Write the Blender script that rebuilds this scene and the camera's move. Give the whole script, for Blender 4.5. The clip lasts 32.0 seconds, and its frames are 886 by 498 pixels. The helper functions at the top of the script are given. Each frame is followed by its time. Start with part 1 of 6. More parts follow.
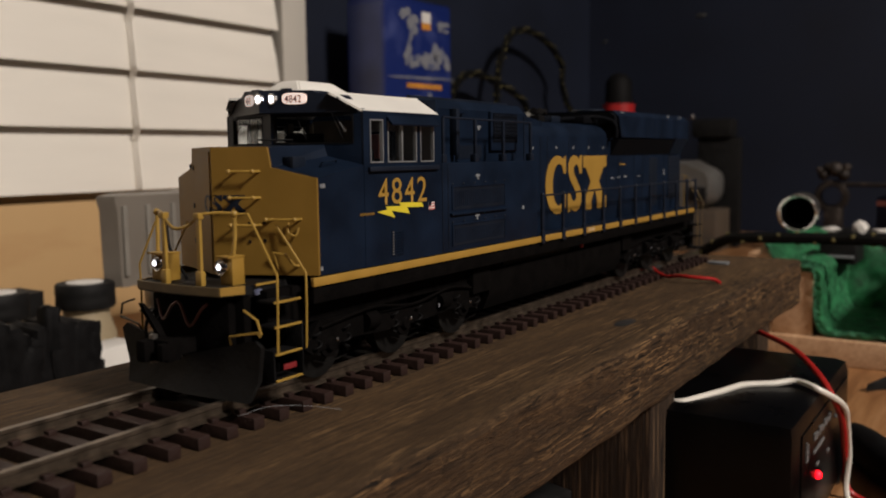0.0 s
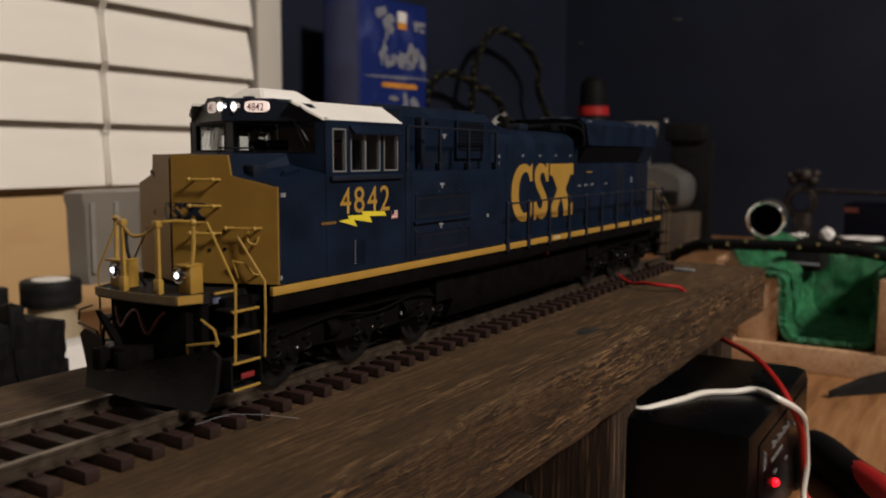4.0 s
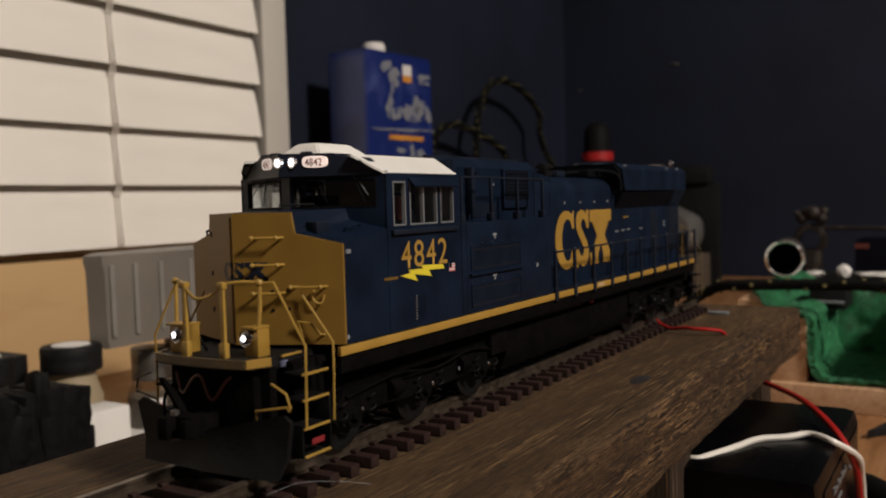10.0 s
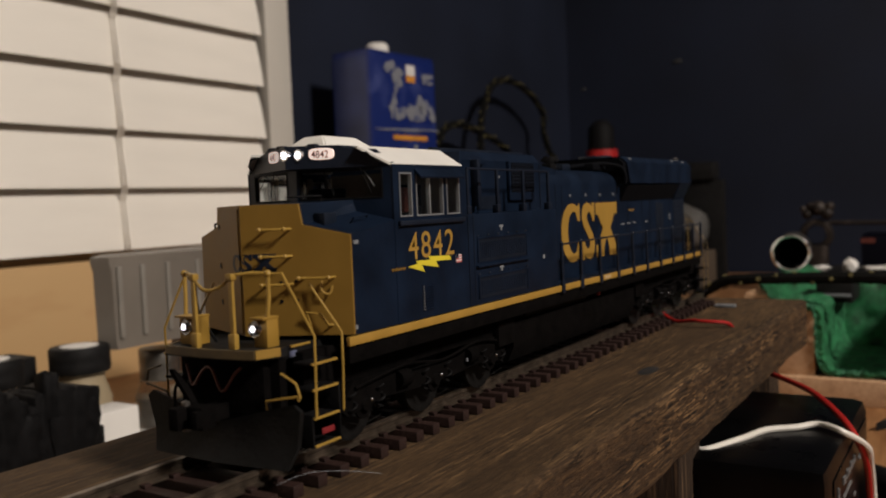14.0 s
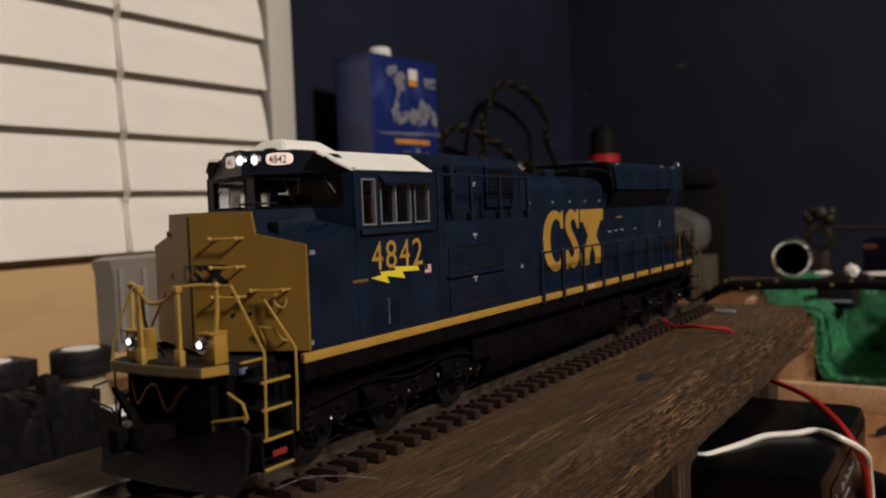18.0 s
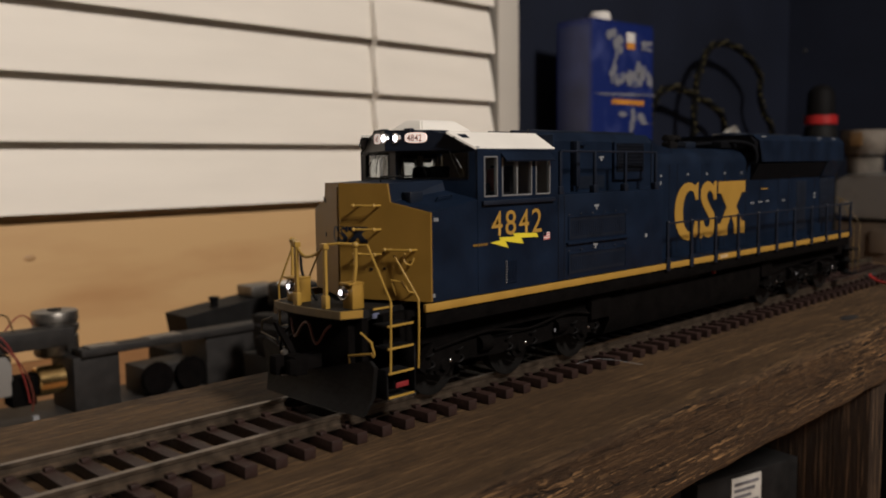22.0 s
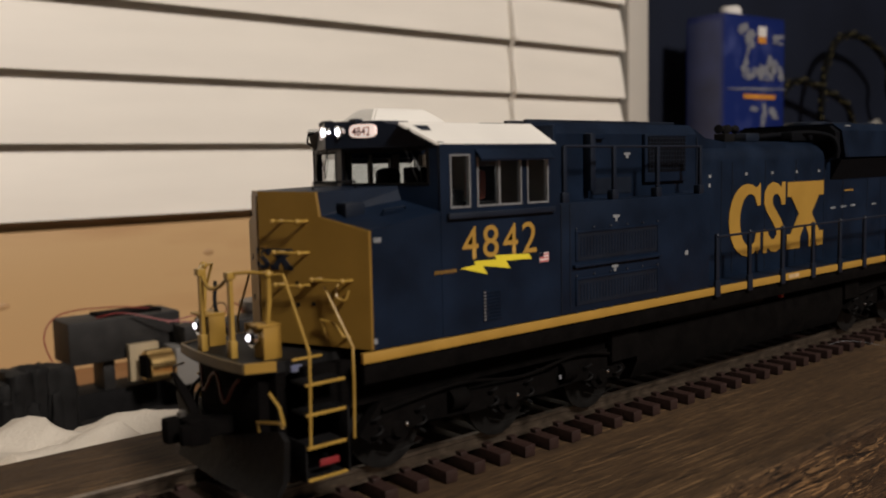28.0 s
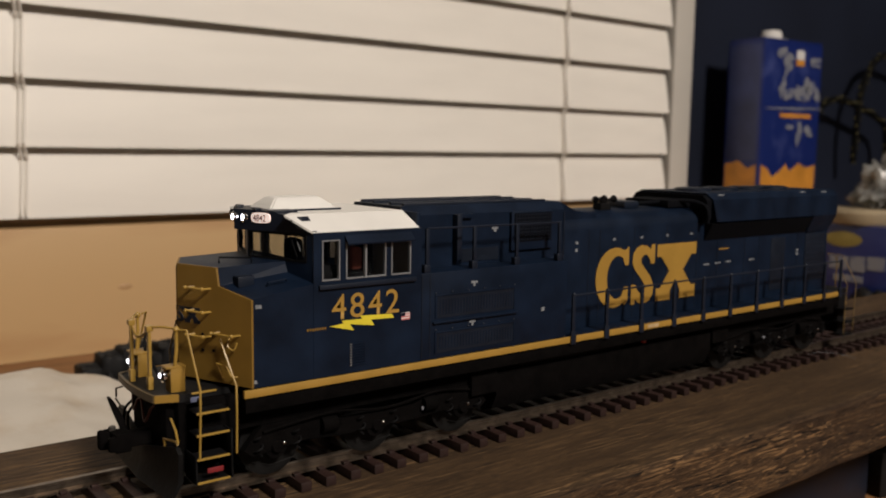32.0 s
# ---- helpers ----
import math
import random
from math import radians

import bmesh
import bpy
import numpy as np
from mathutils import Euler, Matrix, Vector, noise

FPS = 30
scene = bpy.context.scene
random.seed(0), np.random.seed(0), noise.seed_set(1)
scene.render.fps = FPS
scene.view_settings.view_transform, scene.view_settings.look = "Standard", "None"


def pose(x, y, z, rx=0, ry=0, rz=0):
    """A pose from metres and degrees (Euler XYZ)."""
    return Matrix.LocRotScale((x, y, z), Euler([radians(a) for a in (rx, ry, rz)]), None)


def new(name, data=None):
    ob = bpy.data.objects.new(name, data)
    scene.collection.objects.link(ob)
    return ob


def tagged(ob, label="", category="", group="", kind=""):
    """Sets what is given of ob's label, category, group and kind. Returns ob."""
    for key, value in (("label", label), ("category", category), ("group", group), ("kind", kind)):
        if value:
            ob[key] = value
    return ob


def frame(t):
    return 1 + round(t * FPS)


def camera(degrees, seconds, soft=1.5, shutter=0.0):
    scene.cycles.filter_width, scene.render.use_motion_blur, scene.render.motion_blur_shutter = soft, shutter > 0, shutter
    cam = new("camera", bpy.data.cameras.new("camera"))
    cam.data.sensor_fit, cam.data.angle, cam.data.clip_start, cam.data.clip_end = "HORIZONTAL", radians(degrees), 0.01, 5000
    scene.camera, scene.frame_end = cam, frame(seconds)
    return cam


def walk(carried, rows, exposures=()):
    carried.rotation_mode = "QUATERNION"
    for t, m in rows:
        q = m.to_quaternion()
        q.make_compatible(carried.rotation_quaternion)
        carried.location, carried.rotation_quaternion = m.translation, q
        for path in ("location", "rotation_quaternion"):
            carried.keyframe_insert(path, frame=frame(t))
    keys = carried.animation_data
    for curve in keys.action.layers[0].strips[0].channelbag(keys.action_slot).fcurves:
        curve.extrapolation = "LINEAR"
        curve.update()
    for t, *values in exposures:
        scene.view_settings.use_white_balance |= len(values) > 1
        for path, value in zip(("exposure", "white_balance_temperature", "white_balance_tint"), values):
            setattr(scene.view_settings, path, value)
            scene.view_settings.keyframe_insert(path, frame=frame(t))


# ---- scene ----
cam = camera(53.79, 32.0, 1.9)
cam.data.dof.use_dof, cam.data.dof.focus_distance, cam.data.dof.aperture_fstop = True, 0.185, 30.0
# seconds, eye in metres, yaw from +x, pitch, roll
PATH = [
    (0, -0.1134, -0.1187, 0.0452, 33.11, -6.13, 0.70),
    (0.5, -0.1128, -0.1188, 0.0445, 32.90, -6.15, 0.79),
    (1, -0.1125, -0.1193, 0.0444, 32.64, -6.34, 0.72),
    (1.5, -0.1129, -0.1193, 0.0447, 32.41, -6.15, 0.65),
    (2, -0.1111, -0.1184, 0.0471, 31.97, -5.73, 0.53),
    (2.5, -0.1131, -0.1193, 0.0468, 31.91, -5.89, 0.28),
    (3, -0.1130, -0.1181, 0.0473, 32.02, -6.34, 0.00),
    (3.5, -0.1124, -0.1195, 0.0477, 31.76, -6.56, -0.27),
    (5.5, -0.1123, -0.1240, 0.0469, 31.17, -4.69, 0.31),
    (6, -0.1120, -0.1223, 0.0454, 31.51, -4.15, 0.67),
    (6.5, -0.1111, -0.1136, 0.0460, 31.24, -2.94, 1.47),
    (7, -0.1157, -0.0987, 0.0480, 29.13, -1.89, 3.04),
    (7.5, -0.1207, -0.0916, 0.0486, 24.57, -2.78, 3.36),
    (8, -0.1210, -0.0910, 0.0494, 24.09, -2.79, 3.17),
    (8.5, -0.1201, -0.0937, 0.0496, 25.64, -2.64, 2.91),
    (9, -0.1162, -0.0992, 0.0497, 28.48, -2.57, 2.30),
    (9.5, -0.1156, -0.1080, 0.0484, 31.24, -3.10, 1.58),
    (10, -0.1147, -0.1084, 0.0479, 31.37, -3.03, 1.65),
    (10.5, -0.1153, -0.1083, 0.0478, 31.46, -2.89, 1.86),
    (11, -0.1154, -0.1084, 0.0477, 31.53, -2.78, 1.96),
    (11.5, -0.1155, -0.1079, 0.0468, 31.67, -2.88, 2.04),
    (12, -0.1155, -0.1076, 0.0468, 31.76, -2.88, 2.12),
    (12.5, -0.1156, -0.1074, 0.0474, 31.73, -2.84, 2.13),
    (13, -0.1153, -0.1080, 0.0465, 31.68, -2.85, 2.18),
    (13.5, -0.1154, -0.1084, 0.0459, 31.67, -2.87, 2.28),
    (14, -0.1155, -0.1084, 0.0459, 31.70, -2.92, 2.36),
    (14.5, -0.1154, -0.1084, 0.0460, 31.71, -2.88, 2.40),
    (16.5, -0.1155, -0.1096, 0.0466, 31.65, -2.83, 2.13),
    (17, -0.1157, -0.1093, 0.0470, 31.71, -2.72, 2.03),
    (17.5, -0.1157, -0.1092, 0.0464, 31.80, -2.69, 2.09),
    (18, -0.1159, -0.1096, 0.0465, 31.85, -2.70, 2.12),
    (18.5, -0.1164, -0.1099, 0.0467, 31.82, -2.67, 2.13),
    (19, -0.1165, -0.1098, 0.0466, 31.84, -2.64, 2.15),
    (19.5, -0.1224, -0.1187, 0.0473, 32.15, -2.47, 2.59),
    (20, -0.1314, -0.1150, 0.0499, 35.21, -3.58, 2.02),
    (20.5, -0.1501, -0.1213, 0.0478, 38.05, -4.10, 1.81),
    (21, -0.1656, -0.1300, 0.0507, 41.51, -4.93, 0.76),
    (21.5, -0.1774, -0.1341, 0.0553, 43.29, -4.95, 0.42),
    (22, -0.1828, -0.1345, 0.0506, 44.47, -5.55, 0.67),
    (22.5, -0.1875, -0.1326, 0.0513, 45.13, -5.71, 1.02),
    (23, -0.1893, -0.1322, 0.0520, 45.16, -5.50, 1.40),
    (23.5, -0.1903, -0.1337, 0.0482, 45.42, -5.62, 1.62),
    (24, -0.1935, -0.1297, 0.0487, 45.94, -5.54, 1.69),
    (24.5, -0.1959, -0.1278, 0.0501, 46.43, -5.37, 1.72),
    (25, -0.2031, -0.1266, 0.0519, 46.94, -5.15, 1.78),
    (25.5, -0.2090, -0.1255, 0.0534, 47.56, -5.08, 1.77),
    (27.5, -0.2239, -0.1210, 0.0512, 49.47, -5.61, 1.39),
    (28, -0.2292, -0.1182, 0.0507, 50.06, -5.58, 1.25),
    (28.5, -0.2345, -0.1172, 0.0527, 50.53, -5.37, 1.23),
    (29, -0.2378, -0.1168, 0.0523, 51.11, -5.31, 1.29),
    (29.5, -0.2506, -0.1149, 0.0519, 52.27, -5.28, 0.74),
    (30, -0.2670, -0.1315, 0.0627, 52.52, -5.00, -0.34),
    (30.5, -0.2775, -0.1534, 0.0744, 51.61, -5.45, -1.36),
    (31, -0.2874, -0.1691, 0.0756, 51.49, -5.75, -1.23),
    (31.5, -0.2901, -0.1702, 0.0724, 52.05, -6.37, -1.05),
    (32, -0.2906, -0.1683, 0.0706, 52.49, -6.60, -0.87),
]
walk(cam, [(t, pose(x, y, z, 90 + pitch, 0, yaw - 90) @ pose(0, 0, 0, 0, 0, -roll)) for t, x, y, z, yaw, pitch, roll in PATH],
     [(0, -0.32), (14.5, -0.32), (19.5, -0.33), (23, -0.33), (28, -0.33), (32, -0.31)])

# ---- world, lights, exposure ----
world = bpy.data.worlds.new("world")
scene.world = world
world.use_nodes = True
world.node_tree.nodes["Background"].inputs[0].default_value = (0.9, 0.95, 1.0, 1)
world.node_tree.nodes["Background"].inputs[1].default_value = 0.02
lamp_data = bpy.data.lights.new("room_light", "AREA")
lamp_data.shape, lamp_data.size, lamp_data.energy = "DISK", 0.40, 84.0
lamp_data.color = (1.0, 0.90, 0.82)
lamp = new("room_light", lamp_data)
lamp.matrix_world = pose(-0.15, -1.75, 1.47, 20, 0, 0)
scene.view_settings.exposure = 0.0

# ---- small building helpers; all lengths in millimetres ----
MM = 0.001


def bm_new():
    return bmesh.new()


def box(bm, x0, x1, y0, y1, z0, z1, bevel=0.0, turn=None):
    """A box between two corners, with rounded edges where a bevel is given."""
    tmp = bmesh.new()
    bmesh.ops.create_cube(tmp, size=1)
    bmesh.ops.scale(tmp, vec=(abs(x1 - x0), abs(y1 - y0), abs(z1 - z0)), verts=tmp.verts)
    if bevel > 0:
        bmesh.ops.bevel(tmp, geom=tmp.edges[:], offset=bevel, segments=2, affect="EDGES", profile=0.6)
    m = Matrix.Translation(((x0 + x1) / 2, (y0 + y1) / 2, (z0 + z1) / 2))
    if turn is not None:
        m = m @ turn
    tmp.transform(m)
    join(bm, tmp)


def join(bm, tmp):
    data = bpy.data.meshes.new("tmp")
    tmp.to_mesh(data)
    tmp.free()
    bm.from_mesh(data)
    bpy.data.meshes.remove(data)


def solid(bm, loops):
    """Skin equal rings of points into a closed solid."""
    rings = [[bm.verts.new(p) for p in loop] for loop in loops]
    n = len(rings[0])
    for a, b in zip(rings, rings[1:]):
        for i in range(n):
            bm.faces.new((a[i], a[(i + 1) % n], b[(i + 1) % n], b[i]))
    bm.faces.new(rings[0][::-1])
    bm.faces.new(rings[-1])


def prism_x(bm, profile, x0, x1):
    """A profile in (y, z), drawn out along x."""
    solid(bm, [[(x, y, z) for y, z in profile] for x in (x0, x1)])


def prism_y(bm, profile, y0, y1):
    """A profile in (x, z), drawn out along y."""
    solid(bm, [[(x, y, z) for x, z in profile] for y in (y0, y1)])


def tube(bm, points, radius, sides=8, closed=False):
    """A round bar along a line of points."""
    pts = [Vector(p) for p in points]
    rings = []
    side = None
    for i, p in enumerate(pts):
        if closed:
            d = pts[(i + 1) % len(pts)] - pts[i - 1]
        else:
            d = pts[min(i + 1, len(pts) - 1)] - pts[max(i - 1, 0)]
        d = d.normalized() if d.length > 0 else Vector((0, 0, 1))
        if side is None:
            side = d.orthogonal().normalized()
        side = (side - d * side.dot(d)).normalized()
        up = d.cross(side)
        r = radius[i] if isinstance(radius, (list, tuple)) else radius
        rings.append([bm.verts.new(p + (side * math.cos(a) + up * math.sin(a)) * r) for a in [2 * math.pi * k / sides for k in range(sides)]])
    pairs = list(zip(rings, rings[1:])) + ([(rings[-1], rings[0])] if closed else [])
    for a, b in pairs:
        for k in range(sides):
            bm.faces.new((a[k], a[(k + 1) % sides], b[(k + 1) % sides], b[k]))
    if not closed:
        bm.faces.new(rings[0][::-1])
        bm.faces.new(rings[-1])


def lathe(bm, profile, m, sides=24, caps=True):
    """A profile of (radius, height) turned round the axis z of the pose m."""
    rings = [[bm.verts.new(m @ Vector((r * math.cos(a), r * math.sin(a), h))) for a in [2 * math.pi * k / sides for k in range(sides)]] for r, h in profile]
    for a, b in zip(rings, rings[1:]):
        for k in range(sides):
            bm.faces.new((a[k], a[(k + 1) % sides], b[(k + 1) % sides], b[k]))
    if caps:
        bm.faces.new(rings[0][::-1])
        bm.faces.new(rings[-1])


def smooth_line(points, steps=6):
    """Catmull-Rom through points."""
    p = [Vector(q) for q in points]
    p = [2 * p[0] - p[1]] + p + [2 * p[-1] - p[-2]]
    out = []
    for i in range(1, len(p) - 2):
        for k in range(steps):
            t = k / steps
            a, b, c, d = p[i - 1], p[i], p[i + 1], p[i + 2]
            out.append(0.5 * ((2 * b) + (c - a) * t + (2 * a - 5 * b + 4 * c - d) * t * t + (3 * b - a - 3 * c + d) * t ** 3))
    out.append(p[-2])
    return out


def mesh_of(name, bm, material, smooth=False):
    bmesh.ops.recalc_face_normals(bm, faces=bm.faces)
    bm.transform(Matrix.Scale(MM, 4))
    data = bpy.data.meshes.new(name)
    bm.to_mesh(data)
    bm.free()
    if smooth:
        data.polygons.foreach_set("use_smooth", [True] * len(data.polygons))
        data.set_sharp_from_angle(angle=radians(38))
    data.materials.append(material)
    return data


def part(name, bm, material, parent, label="", smooth=True):
    ob = new(name, mesh_of(name, bm, material, smooth))
    ob.parent = parent
    if label:
        tagged(ob, label)
    return ob


def thing(name, label, category, group="", at=(0, 0, 0), rz=0):
    """An empty at the thing's base, which carries its parts."""
    ob = new(name)
    ob.empty_display_size = 0.01
    ob.matrix_world = pose(at[0] * MM, at[1] * MM, at[2] * MM, 0, 0, rz)
    return tagged(ob, label, category, group)


def one(name, bm, material, label, category="", kind="", smooth=True, group=""):
    """A thing, or a piece of the setting, in one mesh."""
    return tagged(new(name, mesh_of(name, bm, material, smooth)), label, category, group, kind)


# ---- materials ----
def node_material(name):
    mat = bpy.data.materials.new(name)
    mat.use_nodes = True
    return mat, mat.node_tree, mat.node_tree.nodes["Principled BSDF"]


def surface(name, color, rough=0.5, metal=0.0, vary=0.12, scale=60.0, bump=0.05, fine=900.0, stain=None, spec=0.5, stretch=(1, 1, 1), coat=0.0):
    """Paint, plastic or metal with cloudy variation, fine grain and, if given, stains of another colour."""
    mat, tree, bsdf = node_material(name)
    n, link = tree.nodes, tree.links
    co = n.new("ShaderNodeTexCoord")
    mp = n.new("ShaderNodeMapping")
    mp.inputs["Scale"].default_value = stretch
    link.new(co.outputs["Object"], mp.inputs["Vector"])
    big, small = n.new("ShaderNodeTexNoise"), n.new("ShaderNodeTexNoise")
    for tex, s in ((big, scale), (small, fine)):
        tex.inputs["Scale"].default_value = s
        tex.inputs["Detail"].default_value = 5
        link.new(mp.outputs["Vector"], tex.inputs["Vector"])
    mix = n.new("ShaderNodeMix")
    mix.data_type = "RGBA"
    mix.inputs["A"].default_value = (*[c * (1 - vary) for c in color], 1)
    mix.inputs["B"].default_value = (*(stain or [min(1, c * (1 + vary)) for c in color]), 1)
    ramp = n.new("ShaderNodeMapRange")
    ramp.inputs["From Min"].default_value, ramp.inputs["From Max"].default_value = (0.52, 0.72) if stain else (0.3, 0.7)
    link.new(big.outputs["Fac"], ramp.inputs["Value"])
    link.new(ramp.outputs["Result"], mix.inputs["Factor"])
    link.new(mix.outputs["Result"], bsdf.inputs["Base Color"])
    rr = n.new("ShaderNodeMapRange")
    rr.inputs["To Min"].default_value, rr.inputs["To Max"].default_value = max(0.02, rough - 0.10), min(1, rough + 0.10)
    link.new(big.outputs["Fac"], rr.inputs["Value"])
    link.new(rr.outputs["Result"], bsdf.inputs["Roughness"])
    bsdf.inputs["Metallic"].default_value = metal
    bsdf.inputs["Specular IOR Level"].default_value = spec
    bsdf.inputs["Coat Weight"].default_value = coat
    bp = n.new("ShaderNodeBump")
    bp.inputs["Strength"].default_value, bp.inputs["Distance"].default_value = bump, 0.0004
    link.new(small.outputs["Fac"], bp.inputs["Height"])
    link.new(bp.outputs["Normal"], bsdf.inputs["Normal"])
    return mat


def wood(name, dark, mid, light, grain=(3.0, 90.0, 90.0), rough=0.7, bump=0.5, crack=True):
    """Wood with its grain along x: long streaks, cracks and broad stains."""
    mat, tree, bsdf = node_material(name)
    n, link = tree.nodes, tree.links
    co, mp = n.new("ShaderNodeTexCoord"), n.new("ShaderNodeMapping")
    mp.inputs["Scale"].default_value = grain
    link.new(co.outputs["Object"], mp.inputs["Vector"])
    streak, fibre, cloud = n.new("ShaderNodeTexNoise"), n.new("ShaderNodeTexNoise"), n.new("ShaderNodeTexNoise")
    streak.inputs["Scale"].default_value, streak.inputs["Detail"].default_value, streak.inputs["Roughness"].default_value = 3.0, 8, 0.65
    streak.inputs["Distortion"].default_value = 0.6
    fibre.inputs["Scale"].default_value, fibre.inputs["Detail"].default_value = 14.0, 6
    cloud.inputs["Scale"].default_value, cloud.inputs["Detail"].default_value = 16.0, 4
    link.new(mp.outputs["Vector"], streak.inputs["Vector"])
    link.new(mp.outputs["Vector"], fibre.inputs["Vector"])
    link.new(co.outputs["Object"], cloud.inputs["Vector"])
    ramp = n.new("ShaderNodeValToRGB")
    e = ramp.color_ramp.elements
    e[0].position, e[0].color = 0.40, (*dark, 1)
    e[1].position, e[1].color = 0.61, (*light, 1)
    e.new(0.5).color = (*mid, 1)
    add = n.new("ShaderNodeMix")
    add.inputs["Factor"].default_value = 0.45
    link.new(streak.outputs["Fac"], add.inputs["A"])
    link.new(fibre.outputs["Fac"], add.inputs["B"])
    add2 = n.new("ShaderNodeMix")
    add2.inputs["Factor"].default_value = 0.22
    link.new(add.outputs["Result"], add2.inputs["A"])
    link.new(cloud.outputs["Fac"], add2.inputs["B"])
    link.new(add2.outputs["Result"], ramp.inputs["Fac"])
    out = ramp.outputs["Color"]
    if crack:
        cr = n.new("ShaderNodeMapRange")
        cr.inputs["From Min"].default_value, cr.inputs["From Max"].default_value = 0.43, 0.37
        link.new(fibre.outputs["Fac"], cr.inputs["Value"])
        dk = n.new("ShaderNodeMix")
        dk.data_type = "RGBA"
        dk.inputs["B"].default_value = (*[c * 0.35 for c in dark], 1)
        link.new(cr.outputs["Result"], dk.inputs["Factor"])
        link.new(out, dk.inputs["A"])
        out = dk.outputs["Result"]
    link.new(out, bsdf.inputs["Base Color"])
    bsdf.inputs["Roughness"].default_value = rough
    bsdf.inputs["Specular IOR Level"].default_value = 0.3
    bp = n.new("ShaderNodeBump")
    bp.inputs["Strength"].default_value, bp.inputs["Distance"].default_value = bump, 0.0006
    link.new(add.outputs["Result"], bp.inputs["Height"])
    link.new(bp.outputs["Normal"], bsdf.inputs["Normal"])
    return mat


def weathered(name, dark, mid, light, crack_at=0.385, turn=(1, 1, 1), rough=0.78, bump=0.7, upright=False, crack_run=75, chips=1.0, fibres=0.75, gather=(0.34, 0.50), splinters=0.6):
    """Old sawn wood along x: soft stains, fine pale fibres and short broken cracks."""
    mat, tree, bsdf = node_material(name)
    n, link = tree.nodes, tree.links
    co = n.new("ShaderNodeTexCoord")

    def noise_at(scale, detail, rough_, distort=0.0):
        mp, tex = n.new("ShaderNodeMapping"), n.new("ShaderNodeTexNoise")
        mp.inputs["Scale"].default_value = [a * b for a, b in zip(scale[::-1] if upright else scale, turn)]
        link.new(co.outputs["Object"], mp.inputs["Vector"])
        link.new(mp.outputs["Vector"], tex.inputs["Vector"])
        tex.inputs["Scale"].default_value, tex.inputs["Detail"].default_value = 1.0, detail
        tex.inputs["Roughness"].default_value, tex.inputs["Distortion"].default_value = rough_, distort
        return tex.outputs["Fac"]

    def ranged(value, a, b, lo=0.0, hi=1.0):
        r = n.new("ShaderNodeMapRange")
        for key, v in (("From Min", a), ("From Max", b), ("To Min", lo), ("To Max", hi)):
            r.inputs[key].default_value = v
        link.new(value, r.inputs["Value"])
        return r.outputs["Result"]

    def blend(fac, a, b):
        m = n.new("ShaderNodeMix")
        m.data_type = "RGBA"
        link.new(fac, m.inputs["Factor"])
        for key, v in (("A", a), ("B", b)):
            if isinstance(v, tuple):
                m.inputs[key].default_value = (*v, 1)
            else:
                link.new(v, m.inputs[key])
        return m.outputs["Result"]

    stain = noise_at((22, 90, 90), 6, 0.65, 0.8)
    band = noise_at((16, 190, 190), 4, 0.6, 0.5)
    fibre = noise_at((70, 2300, 2300), 4, 0.7, 0.3)
    grit = noise_at((420, 1300, 1300), 4, 0.7, 0.4)
    splinter = noise_at((85, 2100, 2100), 2, 0.5, 0.25)
    crack = noise_at((crack_run, 1150, 1150), 3, 0.6, 0.5)
    fleck = noise_at((48, 1250, 1250), 3, 0.6, 0.35)
    spread = noise_at((14, 60, 60), 3, 0.5)
    broad = noise_at((9, 34, 34), 3, 0.5, 0.5)
    c = blend(ranged(stain, 0.30, 0.68), dark, mid)
    c = blend(ranged(band, 0.46, 0.72, 0.0, 0.35), c, light)
    c = blend(ranged(broad, 0.60, 0.36, 0.0, 0.55), c, dark)
    c = blend(ranged(grit, 0.62, 0.36, 0.0, 0.75), c, tuple(v * 0.55 for v in dark))
    c = blend(ranged(fibre, 0.56, 0.42, 0.0, fibres), c, dark)
    seam = n.new("ShaderNodeMath")
    seam.operation = "SUBTRACT"
    link.new(noise_at((13, 330, 330), 3, 0.55, 0.3), seam.inputs[0])
    seam.inputs[1].default_value = 0.5
    line_ = n.new("ShaderNodeMath")
    line_.operation = "ABSOLUTE"
    link.new(seam.outputs["Value"], line_.inputs[0])
    c = blend(ranged(line_.outputs["Value"], 0.014, 0.003, 0.0, 0.7), c, tuple(v * 0.4 for v in dark))
    pale = n.new("ShaderNodeMath")
    pale.operation = "MULTIPLY"
    link.new(ranged(splinter, 0.585, 0.66, 0.0, splinters), pale.inputs[0])
    link.new(ranged(spread, 0.44, 0.60, 0.15, 1.0), pale.inputs[1])
    c = blend(pale.outputs["Value"], c, tuple(v * 1.9 for v in light))
    rough_area = n.new("ShaderNodeMath")
    rough_area.operation = "MULTIPLY"
    link.new(ranged(fleck, 0.55, 0.64, 0.0, chips), rough_area.inputs[0])
    link.new(ranged(spread, 0.40, 0.58, 0.25, 1.0), rough_area.inputs[1])
    c = blend(rough_area.outputs["Value"], c, tuple(v * 1.35 for v in light))
    where = n.new("ShaderNodeMath")
    where.operation = "MULTIPLY"
    link.new(ranged(crack, crack_at, crack_at - 0.05), where.inputs[0])
    link.new(ranged(spread, *gather), where.inputs[1])
    c = blend(where.outputs["Value"], c, tuple(v * 0.22 for v in dark))
    link.new(c, bsdf.inputs["Base Color"])
    bsdf.inputs["Roughness"].default_value = rough
    bsdf.inputs["Specular IOR Level"].default_value = 0.25
    high = n.new("ShaderNodeMath")
    high.operation = "SUBTRACT"
    link.new(fibre, high.inputs[0])
    link.new(where.outputs["Value"], high.inputs[1])
